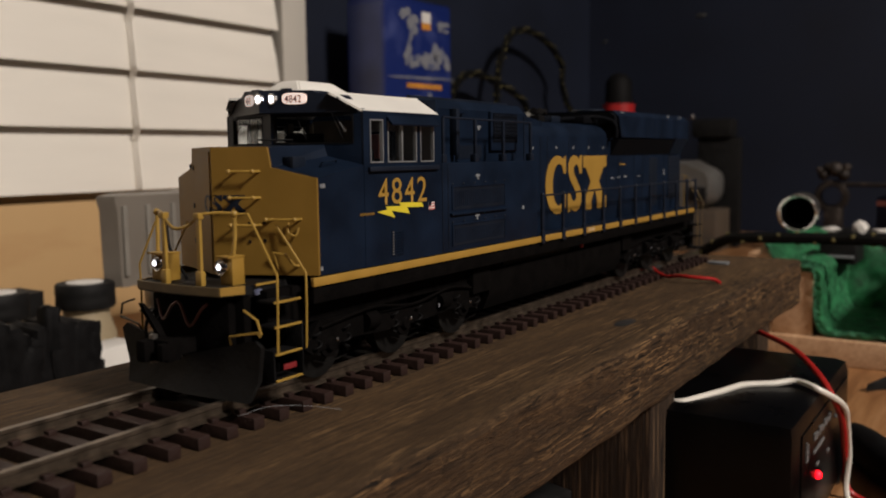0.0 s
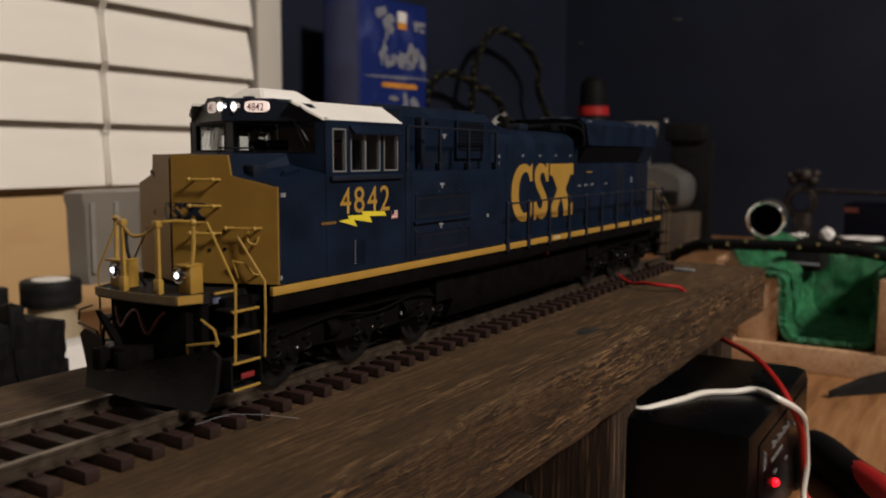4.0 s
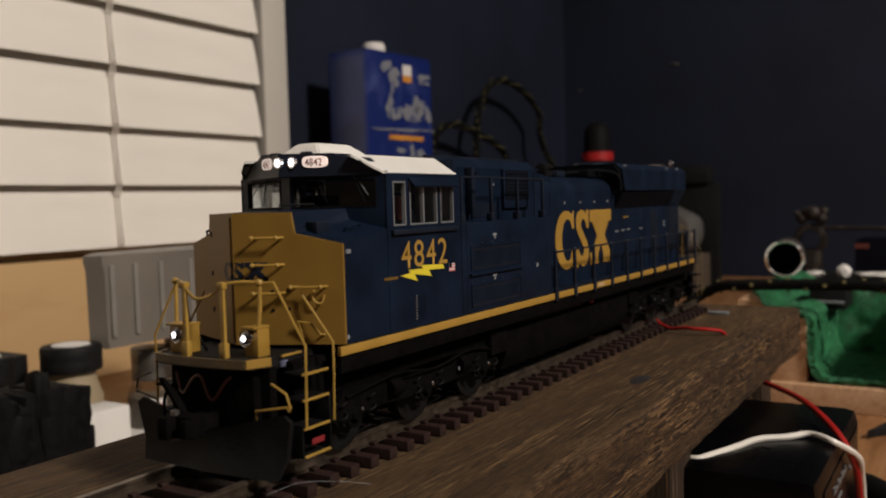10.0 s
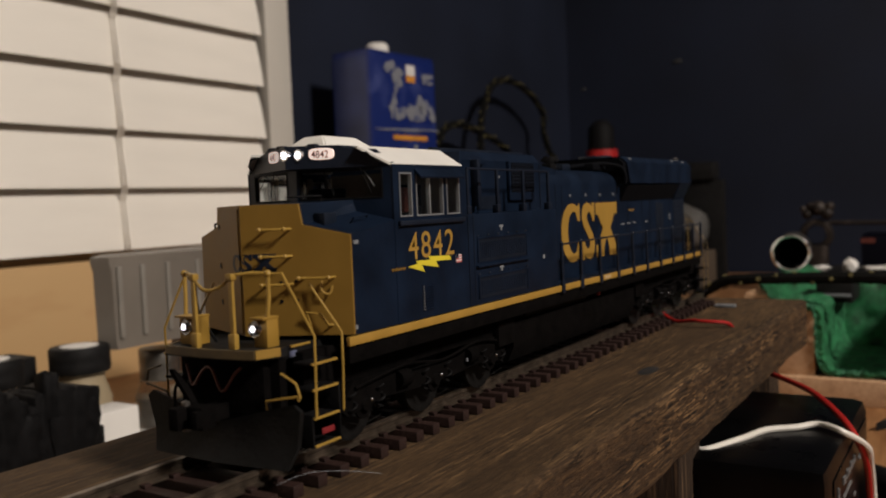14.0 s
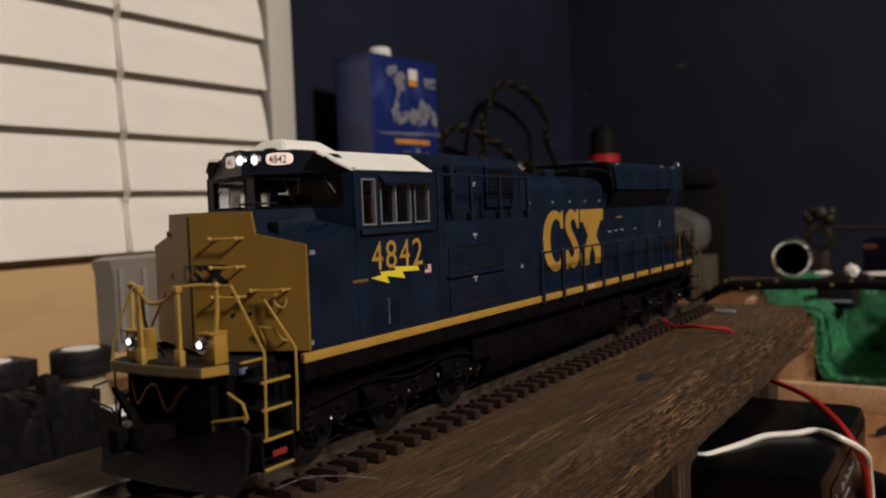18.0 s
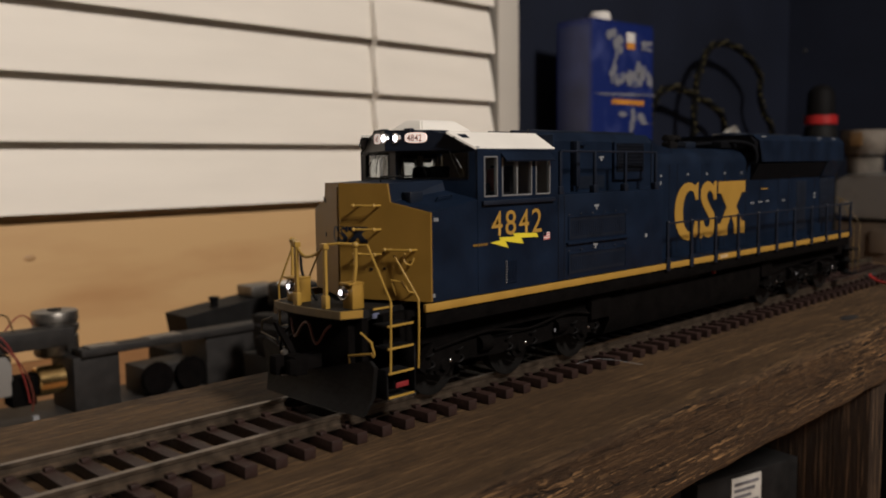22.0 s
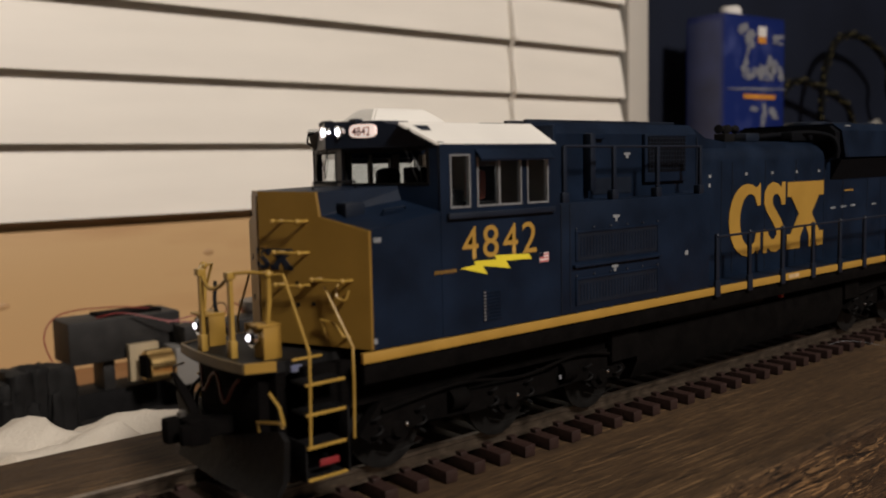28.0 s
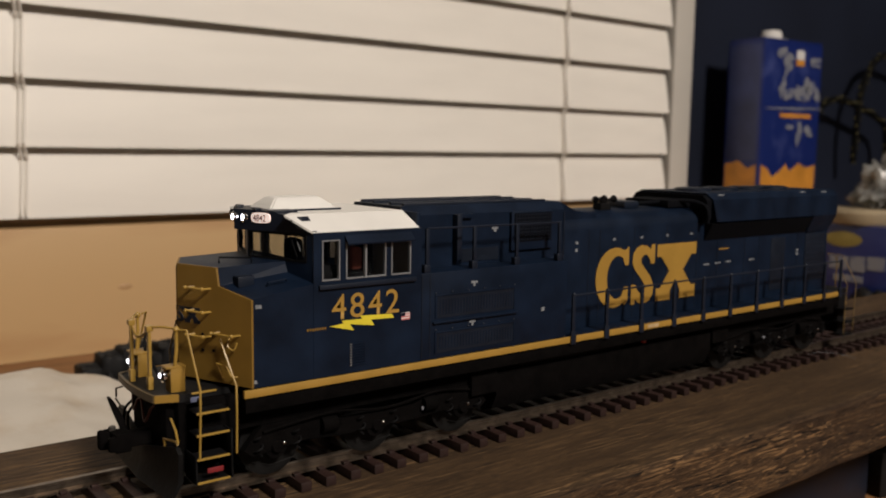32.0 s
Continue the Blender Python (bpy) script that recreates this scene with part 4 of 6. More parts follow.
        ring = [(u + e * rnd.uniform(0.6, 1.2) * math.cos(q), w + f * rnd.uniform(0.6, 1.2) * math.sin(q)) for q in [1.05 * j for j in range(6)]]
        solid(bm, [[(p, y, q) for p, q in ring] for y in (-0.7 - 0.01 * k, 0.2)])
part("rubbed_print", bm, CAN_WORN, can, "rubbed pale print that cannot be read")
bm = bm_new()
box(bm, 30, 82, -0.75, 0.2, 176, 180.5)
part("orange_bar", bm, CAN_ORANGE, can)
bm = bm_new()
box(bm, 53, 66, -0.75, 0.2, 231, 237)
part("orange_emblem", bm, CAN_ORANGE, can)
bm = bm_new()
box(bm, 53, 66, -0.8, 0.2, 237.2, 247)
part("pale_emblem", bm, PAPER, can)
bm = bm_new()
box(bm, 1, CW - 1, 1, CD - 1, CH - 0.5, CH + 2, 1)
part("top_rim", bm, CAN_BLUE, can)
bm = bm_new()
lathe(bm, [(1, CH), (10.5, CH), (11, CH + 2), (10.4, CH + 11), (9, CH + 13), (1, CH + 13)], pose(40, CD / 2, 0), 28)
part("cap", bm, PAPER, can, "white screw cap")
bm = bm_new()
tube(bm, smooth_line([(54, CD / 2, CH + 1), (57, CD / 2, CH + 6), (66, CD / 2, CH + 6), (70, CD / 2, CH + 1)], 5), 1.2, 6)
part("handle", bm, SILVER, can)

# blue box with bag and cream lid, beyond the track's end
bb = thing("blue_carton", "bright blue printed cardboard carton", "carton")
bm = bm_new()
box(bm, 498, 590, 165, 272, DESK_Z, 6, 1.5)
part("carton", bm, CAN_BLUE, bb)
bm = bm_new()
lathe(bm, [(1, 0), (18, 0), (1, 0.6)], pose(497.6, 247, -8, 0, -90, 0) @ Matrix.Diagonal((0.4, 1, 1, 1)), 24)
part("emblem", bm, surface("olive_gold", (0.22, 0.17, 0.04), 0.5), bb, "olive oval emblem")
bm = bm_new()
for y, z, w, h in ((250, -30, 9, 6), (232, -30, 7, 7), (215, -28, 8, 6), (240, -44, 14, 3)):
    box(bm, 497.2, 498.2, y - w, y + w, z - h, z + h)
part("pale_print", bm, CAN_WORN, bb)
bm = bm_new()
lathe(bm, [(1, 6), (34, 6), (36, 9), (36, 17), (33, 20), (1, 20)], pose(528, 240, 0), 32)
one("cream_dish", bm, CREAM, "cream plastic dish lying on the carton", "dish")
bm = bm_new()
bmesh.ops.create_icosphere(bm, subdivisions=4, radius=30)
for v in bm.verts:
    w = v.co.normalized()
    v.co *= 1 + 0.55 * noise.noise(w * 2.1) + 0.30 * noise.noise(w * 6)
    v.co.x *= 0.6
bm.transform(Matrix.Translation((540, 226, 39)))
one("plastic_bag", bm, BAG, "crumpled clear plastic bag on the carton", "plastic bag", smooth=False)
bm = bm_new()
for k in range(7):
    bmesh.ops.create_icosphere(bm, subdivisions=2, radius=7, matrix=Matrix.Translation((478 + 3 * k, 205 + 9 * (k % 3), DESK_Z + 6 + (k % 2) * 6)))
one("model_parts", bm, SATIN_BLACK, "small heap of dark model parts", "model parts")
bm = bm_new()
box(bm, 420, 500, 150, 215, DESK_Z, DESK_Z + 1, 0.3)
one("paper_sheet", bm, PAPER, "white paper sheet on the desk", "paper")

# ---- paint jars, bin and paper behind the track ----
bin_ = thing("plastic_bin", "grey ribbed translucent plastic bin", "plastic bin")
bm = bm_new()
out = [(154, 260), (158, 251), (250, 250), (272, 262), (277, 282), (262, 292), (180, 286)]
solid(bm, [[(x + (x - 215) * s, y, z) for x, y in out] for z, s in ((-18.5, -0.05), (-14, -0.04), (20, -0.03), (24, -0.01), (27, -0.01))])
part("tub", bm, BIN_GREY, bin_)
for x in (162, 176, 192, 212, 232):
    bm = bm_new()
    box(bm, x, x + 2.6, 249.4, 251, -13, 22, 0.4)
    part("rib", bm, RIB_GREY, bin_, "paler vertical rib")
bm = bm_new()
box(bm, 222, 262, 264, 284, DESK_Z, -16, 1)
part("stand", bm, surface("brown_carton", (0.16, 0.09, 0.05), 0.8), bin_, "brown carton below")


def paint_jar(x, y, r, h, lid_h, body_mat, lid_mat, label, lid_top=None, lid_w=1.02):
    j = thing("paint_jar", label, "jar", "paint jars", at=(x, y, DESK_Z))
    bm = bm_new()
    lathe(bm, [(1, 0), (r * 0.92, 0), (r, 2), (r, h * 0.7), (r * 0.8, h * 0.9), (r * 0.8, h), (1, h)], Matrix.Identity(4), 28)
    part("jar", bm, body_mat, j)
    bm = bm_new()
    lathe(bm, [(1, h), (r * lid_w * 0.96, h), (r * lid_w, h + 1), (r * lid_w, h + lid_h * 0.35), (r * lid_w * 0.985, h + lid_h * 0.45), (r * lid_w, h + lid_h * 0.55), (r * lid_w, h + lid_h - 1), (r * lid_w * 0.95, h + lid_h), (1, h + lid_h)], Matrix.Identity(4), 32)
    part("lid", bm, lid_mat, j)
    if lid_top:
        bm = bm_new()
        lathe(bm, [(0.5, h + lid_h), (r * 0.64, h + lid_h), (r * 0.64, h + lid_h + 0.4), (0.5, h + lid_h + 0.5)], Matrix.Identity(4), 28)
        part("lid_sticker", bm, lid_top, j)
    return j


paint_jar(143, 256, 13.5, 42, 12, CREAM, SATIN_BLACK, "cream paint jar with a black lid and pale sticker", PAPER)
paint_jar(102, 262, 13.5, 42, 12, CREAM, SATIN_BLACK, "cream paint jar with a black lid", PAPER)
j = paint_jar(203, 272, 13.4, 26, 17, CLEAR, STEEL, "small glass paint jar with a silver lid", None, 0.80)
bm = bm_new()
lathe(bm, [(1, 1), (11.8, 1), (11.8, 16), (1, 17)], Matrix.Identity(4), 24)
part("paint", bm, STEEL, j)
bm = bm_new()
box(bm, -5, 5, -13.9, -13.2, 4, 17)
bm.transform(Matrix.Rotation(radians(-35), 4, "Z"))
part("label_paper", bm, PAPER, j)
bm = bm_new()
box(bm, -4, 3.4, -14.2, -13.7, 11, 14)
bm.transform(Matrix.Rotation(radians(-35), 4, "Z"))
part("label_stripe", bm, RED, j, "red stripe on the label")
bm = bm_new()
box(bm, 130, 236, 110, 325, DESK_Z, DESK_Z + 0.8, 0.2)
one("paper_sheet", bm, PAPER, "white paper sheet on the desk", "paper")
bm = bm_new()
lathe(bm, [(1, 0), (14, 0), (15, 1.5), (14, 6), (11, 7), (1, 6)], pose(60, 100, DESK_Z), 24)
one("grey_disc", bm, GREY_PLASTIC, "round grey plastic disc on the desk", "disc")
bm = bm_new()
box(bm, 120, 148, 222, 240, DESK_Z, -40, 1.2)
one("white_box", bm, PAPER, "small white cardboard box", "box")


def lumpy(bm, amount=1.3):
    """Moulded detail: breaks up the flat faces of a small part."""
    bmesh.ops.subdivide_edges(bm, edges=[e for e in bm.edges if e.calc_length() > 3], cuts=3, use_grid_fill=True)
    for v in bm.verts:
        v.co += amount * noise.noise_vector(v.co * 0.28) + 0.5 * amount * noise.noise_vector(v.co * 0.7)


def chassis_block(name, x0, x1, y0, y1, z0, z1, seed, label, bumps=60):
    """A dark stripped model chassis: block with ribs, gears and frames."""
    rnd = random.Random(seed)
    th = thing(name, label, "model chassis")
    bm = bm_new()
    box(bm, x0, x1, y0, y1, z0, z0 + (z1 - z0) * 0.55, 1)
    part("frame", bm, SATIN_BLACK, th)
    for k in range(bumps):
        bm = bm_new()
        x = rnd.uniform(x0, x1 - 8)
        box(bm, x, x + rnd.uniform(4, 10), y0 - rnd.uniform(0, 2.5), y0 + rnd.uniform(4, y1 - y0), z0 + (z1 - z0) * rnd.uniform(0.1, 0.5), z0 + (z1 - z0) * (0.6 + 0.4 * rnd.random() * (0.5 + 0.5 * math.sin(math.pi * (x - x0) / (x1 - x0)))), 1.8, Matrix.Rotation(rnd.uniform(-0.12, 0.12), 4, "Y"))
        lumpy(bm, 1.0)
        part("bracket", bm, BLACK, th)
    wheels = max(2, int((x1 - x0) / 24))
    for k in range(wheels):
        bm = bm_new()
        lathe(bm, [(1, -1.5), (6, -1.5), (6.5, 0), (6, 1.5), (1, 1.5)], pose(x0 + (k + 0.5) * (x1 - x0) / wheels, y0 - 2, z0 + 6.6, 90, 0, 0), 20)
        part("wheel", bm, BLACK, th)
    return th


chassis_block("model_truck", 38, 104, 188, 214, DESK_Z, -9, 2, "black plastic model truck frame on the desk")
mc = thing("model_chassis", "long black model chassis with motor, gear towers and wires", "model chassis")


def chassis_part(name, x0, x1, y0, y1, z0, z1, mat=None, bevel=0.6, label=""):
    bm = bm_new()
    box(bm, x0, x1, y0, y1, z0, z1, bevel)
    return part(name, bm, mat or CHASSIS, mc, label)


chassis_part("base_rail", -122, 64, 230, 272, DESK_Z, -55)
chassis_part("deck_plate", -28, 66, 236, 247, -31, -27.8)
chassis_part("gear_tower", -31, -10.5, 238, 262, -55, -31)
chassis_part("gear_tower", 33, 62, 238, 262, -55, -31)
chassis_part("motor_saddle", -76, -29, 240, 253, -25, -17.5)
chassis_part("truck_frame", 3, 31, 242, 262, -55, -42)
for x in (8, 25):
    bm = bm_new()
    lathe(bm, [(1, -1.5), (7.6, -1.5), (8, 0), (7.6, 1.5), (1, 1.5)], pose(x, 239.5, -47, 90, 0, 0), 20)
    part("wheel", bm, STRIPE_BLACK, mc)
for x0, x1 in ((-24, -11), (4, 20)):
    chassis_part("contact_strip", x0, x1, 237, 245, -27.9, -27.1, STEEL, 0.2, "grey metal contact strip")
for k in range(16):
    x = -120 + 11 * k
    chassis_part("frame_rib", x, x + 4 + (k % 3), 228.5 - (k % 2), 231, -66 + (k % 3), -57, BLACK, 0.4)
chassis_part("pickup_tab", -52, -49.6, 229, 231.5, -60, -50, DECAL, 0.2, "pale metal pickup tab")
chassis_part("bearing_plate", -46.4, -45.3, 239.5, 248.5, -44, -35, STRIPE_BLACK)
chassis_part("bearing_plate", -93.7, -92.6, 239.5, 248.5, -37, -28, STRIPE_BLACK)
chassis_part("shaft_block", -56, -46, 240, 250, -48, -36, STRIPE_BLACK)
mot = thing("small_motor", "silver ribbed can motor standing on the chassis", "motor")
bm = bm_new()
lathe(bm, [(1, -32), (8.6, -32), (9.4, -31), (9.4, -23.5), (8.8, -23), (8.8, -21.4), (9.8, -21), (9.8, -18.4), (9.2, -18), (9.2, -16.8), (9.8, -16.4), (9.8, -12.8), (9.4, -12.2), (1, -11.8)], pose(-30, 258, 0), 32)
part("motor_can", bm, STEEL, mot)
bm = bm_new()
lathe(bm, [(0.4, -12), (3, -12), (3, -11.4), (0.4, -11.2)], pose(-30, 258, 0), 16)
part("shaft_cap", bm, BLACK, mot)
bm = bm_new()
lathe(bm, [(0.4, 0), (5.9, 0), (6.3, 0.5), (6.3, 11), (5.9, 11.5), (0.4, 11.5)], pose(-45.1, 244, -39.5, 0, 90, 0), 28)
one("brass_flywheel", bm, BRASS, "polished brass flywheel on the motor shaft", "flywheel", group="brass flywheels")
bm = bm_new()
lathe(bm, [(0.4, 0), (6.6, 0), (7.0, 0.5), (7.0, 10.5), (6.6, 11), (0.4, 11)], pose(-92.4, 244, -32.6, 0, 90, 0), 28)
one("brass_flywheel", bm, BRASS, "polished brass flywheel on the motor shaft", "flywheel", group="brass flywheels")
bm = bm_new()
box(bm, -96, -83, 252, 256, -40, -24, 0.4)
one("cream_bracket", bm, CREAM, "cream plastic bracket behind the flywheel", "bracket")
bm = bm_new()
box(bm, -80.5, -55, 240, 256, -43, -25.9, 1.6)
one("grey_motor_block", bm, GREY_PLASTIC, "pale grey motor block in the stripped chassis", "motor")
for k, pts in enumerate(([(-58, 239, -22), (-55, 236, -27), (-52, 236, -36), (-50, 237, -46)], [(-60, 239, -20), (-53, 235, -30), (-49, 236, -42), (-49, 238, -50)], [(-84, 239, -14), (-70, 238, -12.5), (-60, 238, -17), (-54, 236, -28)], [(-64, 246, -17), (-60, 244, -10), (-55, 244, -10), (-52, 246, -17)], [(-106, 262, -12), (-96, 257, -10.5), (-80, 250, -15), (-66, 245, -17)], [(-54, 250, -17), (-48, 252, -12), (-43, 255, -13), (-40, 257, -17)])):
    wire("motor_lead", pts, 0.32, (LEAD_RED, RUST_HOSE, LEAD_RED, BLACK, LEAD_RED, LEAD_RED)[k], "thin wire lead on the stripped chassis")
bm = bm_new()
prism_y(bm, [(51, -41), (49, -29), (58, -28), (80, -25.5), (104, -23), (140, -20), (140, -44)], 286, 308)
shell = thing("model_shell", "black tender shell with worn lettering, resting on the chassis", "model shell")
part("shell", bm, SATIN_BLACK, shell)
bm = bm_new()
lathe(bm, [(1, 0), (2.2, 0), (2.2, 4), (3, 5), (3, 6), (1, 6)], pose(70, 292, -27), 14)
part("knob", bm, BLACK, shell)
bm = bm_new()
for k in range(5):
    box(bm, 92 + 6 * k, 95.5 + 6 * k, 285.6, 286.2, -38, -33)
part("worn_print", bm, PANEL_GREY, shell)
bm = bm_new()
box(bm, 40, 150, 282, 312, DESK_Z, -46, 1)
part("frame", bm, BLACK, shell)
bm = bm_new()
box(bm, 92, 112, 288, 304, -24, -17.5, 1.5)
part("roof_box", bm, STEEL, shell)
tr2 = thing("model_truck", "black plastic model truck frame lying behind the towel", "model truck")
bm = bm_new()
box(bm, -182, -121, 240, 262, DESK_Z, -34, 2.0)
part("frame", bm, SATIN_BLACK, tr2)
for k, (x0, x1, z1) in enumerate(((-183, -171, -32), (-175, -163, -27.5), (-166, -157, -24.6), (-159, -151.3, -23.4), (-153, -146, -29.5), (-147.8, -139, -25.6), (-143, -132, -24.6), (-134, -122.5, -26.3))):
    bm = bm_new()
    box(bm, x0, x1, 239 - k % 3, 250 + 3 * (k % 2), -58, z1, 2.2)
    box(bm, x0 + 1.5, x0 + 6, 236.5, 242, -62, -38 + 3 * (k % 3), 1.5)
    lumpy(bm)
    part("axle_housing", bm, SATIN_BLACK, tr2)
for x in (-170, -150, -130):
    bm = bm_new()
    lathe(bm, [(1, -1.5), (6, -1.5), (6.5, 0), (6, 1.5), (1, 1.5)], pose(x, 237, -60, 90, 0, 0), 20)
    part("wheel", bm, BLACK, tr2)
bm = bm_new()
box(bm, -119, -70, 258, 280, -31, -12.5, 1.2)
mh = thing("black_motor_box", "black rectangular motor housing on a dark frame", "motor housing")
part("housing", bm, CHASSIS, mh)
bm = bm_new()
box(bm, -122, -64, 260, 280, DESK_Z, -44, 1)
part("base_frame", bm, BLACK, mh)
for x in (-104, -82):
    bm = bm_new()
    box(bm, x, x + 5, 262, 276, -44.5, -30.5, 0.5)
    part("upright", bm, CHASSIS, mh)
bm = bm_new()
box(bm, -104, -76, 264, 277, -12.6, -11.4, 0.4)
part("cover_plate", bm, STRIPE_BLACK, mh)
wire("loop_wire", [(-124, 254, -34), (-128, 260, -18), (-120, 264, -9), (-98, 268, -9), (-80, 268, -11.5)], 0.3, LEAD_RED, "thin red wire curling over the motor housing")

# towel: a soft heaped cloth
bm = bm_new()
N = 96
grid = [[None] * (N + 1) for _ in range(N + 1)]
for i in range(N + 1):
    for j in range(N + 1):
        u, v = i / N, j / N
        x = -430 + 358 * u
        y = 52 + 178 * v
        edge = min(1, 5 * u * (1 - u) * 2.2) * min(1, 5 * v * (1 - v) * 2.2)
        hump = (0.45 + 0.55 * v) * (0.94 + 0.06 * math.sin(6 * u + 2 * v))
        if x > -205:
            hump *= max(0.27, 1 - ((x + 205) / 112.0) ** 0.9) * (1 + 0.12 * noise.noise((x * 0.05, y * 0.05, 3)))
        h = 55 * edge * hump + edge * (2.2 * noise.noise((x * 0.03, y * 0.03, 0)) + 0.9 * noise.noise((x * 0.07, y * 0.07, 5)) - 1.0)
        if x > -200:
            h += edge * min(1, (x + 200) / 40) * (5.5 * abs(noise.noise((x * 0.05 + y * 0.02, y * 0.035, 7))) + 1.5 * noise.noise((x * 0.14, y * 0.08, 9)))
        ridge = (50 + 8 * math.exp(-((x + 172) / 14) ** 2)) * math.exp(-((y - 108) / 38) ** 4) * max(0, min(1, (x + 214) / 20)) * max(0, min(1, (-104 - x) / 12)) ** 0.7
        ridge += min(1, ridge / 20) * (9 * noise.noise((x * 0.055 + y * 0.03, y * 0.06, 11)) + 3 * noise.noise((x * 0.15, y * 0.12, 4)))
        h = max(h, ridge)
        grid[i][j] = bm.verts.new((x + 10 * noise.noise((x * 0.02, y * 0.02, 8)), y + 10 * noise.noise((x * 0.02, y * 0.02, 2)), DESK_Z + 0.6 + max(0, h)))
for i in range(N):
    for j in range(N):
        bm.faces.new((grid[i][j], grid[i + 1][j], grid[i + 1][j + 1], grid[i][j + 1]))
base = bmesh.ops.extrude_face_region(bm, geom=bm.faces[:])
for v in [g_ for g_ in base["geom"] if isinstance(g_, bmesh.types.BMVert)]:
    v.co.z = DESK_Z + 0.1
one("towel", bm, TOWEL, "crumpled white towel with brown stains on the desk", "towel")

# ---- the model locomotive; x runs back from the front of its yellow sill stripe ----
loco = thing("model_locomotive", "dark blue and mustard model diesel locomotive with white cab roof", "model locomotive")


def P(name, bm, mat, parent=None, label="", smooth=True):
    return part(name, bm, mat, parent or loco, label, smooth)


def slab(name, x0, x1, y0, y1, z0, z1, mat, parent=None, bevel=0.15, label=""):
    bm = bm_new()
    box(bm, x0, x1, y0, y1, z0, z1, bevel)
    return P(name, bm, mat, parent, label)


def bar(name, pts, r, mat, parent=None, label="", sides=6):
    bm = bm_new()
    tube(bm, pts, r, sides)
    return P(name, bm, mat, parent, label)


def plate_y(name, outline, y0, y1, mat, parent=None, label=""):
    """A flat plate with an outline in (x, z)."""
    bm = bm_new()
    prism_y(bm, outline, y0, y1)
    return P(name, bm, mat, parent, label, False)


def letters(name, text, size, width, height, m, mat, parent, label="", bold=0.0):
    """Text as a thin mesh, fitted to a width and height in millimetres; m places its lower left corner."""
    cu = bpy.data.curves.new(name, "FONT")
    cu.body, cu.size, cu.extrude, cu.offset = text, size, 0.0, bold
    tmp = bpy.data.objects.new(name, cu)
    scene.collection.objects.link(tmp)
    bpy.context.view_layer.update()
    me = bpy.data.meshes.new_from_object(tmp.evaluated_get(bpy.context.evaluated_depsgraph_get()))
    bpy.data.objects.remove(tmp)
    xs, ys = [v.co.x for v in me.vertices], [v.co.y for v in me.vertices]
    sx, sy = width / (max(xs) - min(xs)), height / (max(ys) - min(ys))
    for v in me.vertices:
        v.co = Vector(((v.co.x - min(xs)) * sx, (v.co.y - min(ys)) * sy, 0))
    bm = bm_new()
    bm.from_mesh(me)
    bpy.data.meshes.remove(me)
    bm.transform(m)
    return P(name, bm, mat, parent, label, False)


SIDE = pose(0, 0, 0, 90, 0, 0)

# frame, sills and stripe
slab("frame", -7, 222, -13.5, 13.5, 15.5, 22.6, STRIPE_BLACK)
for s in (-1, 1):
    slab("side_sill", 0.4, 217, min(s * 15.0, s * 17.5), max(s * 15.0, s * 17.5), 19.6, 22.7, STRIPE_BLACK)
    slab("side_stripe", 0, 217.6, min(s * 17.2, s * 17.95), max(s * 17.2, s * 17.95), 22.7, 24.2, LETTER, bevel=0.08, label="yellow sill stripe")
slab("walkway", 84, 217.4, -17.2, 17.2, 22.9, 24.25, BLUE)
slab("stripe_patch", 117.0, 121.5, -18.05, -17.9, 23.1, 24.0, FLAG_PALE, bevel=0)

# nose: two halves that meet in a ridge
def nose_x(y):
    return -6.0 + abs(y) * 0.43


for s in (-1, 1):
    prof = [(0, 24.4), (17.7 * s, 24.4), (17.7 * s, 41.6), (10.0 * s, 43.5), (9.5 * s, 47.0), (0, 47.1)]
    back = [(0, 24.4), (17.7 * s, 24.4), (17.7 * s, 43.6), (11.0 * s, 45.6), (10.4 * s, 47.5), (0, 47.6)]
    bm = bm_new()
    solid(bm, [[(nose_x(y) + 0.4, y, z) for y, z in prof], [(15.2, y, z) for y, z in back]])
    nb = P("nose_half", bm, BLUE, smooth=False)
    bm = bm_new()
    front = [(0.0, 24.5), (17.72 * s, 24.5), (17.72 * s, 41.5), (10.05 * s, 43.45), (9.55 * s, 47.05), (0.0, 47.15)]
    solid(bm, [[(nose_x(y) + 0.02, y, z) for y, z in front], [(nose_x(y) + 0.42, y, z) for y, z in front]])
    P("nose_plate", bm, YELLOW, label="mustard nose plate", smooth=False)


def nose_quad(name, y0, y1, z0, z1, off, mat, label="", thick=0.3):
    bm = bm_new()
    ring = [(y0, z0), (y1, z0), (y1, z1), (y0, z1)]
    solid(bm, [[(nose_x(y) - off, y, z) for y, z in ring], [(nose_x(y) - off + thick, y, z) for y, z in ring]])
    return P(name, bm, mat, label=label, smooth=False)


nose_quad("nose_door", 0.7, 8.4, 25.0, 46.4, 0.22, YELLOW, "mustard nose door", 0.25)
for z in (29.5, 36, 43):
    nose_quad("door_hinge", 8.4, 8.8, z, z + 0.9, 0.4, DARK_BLUE)


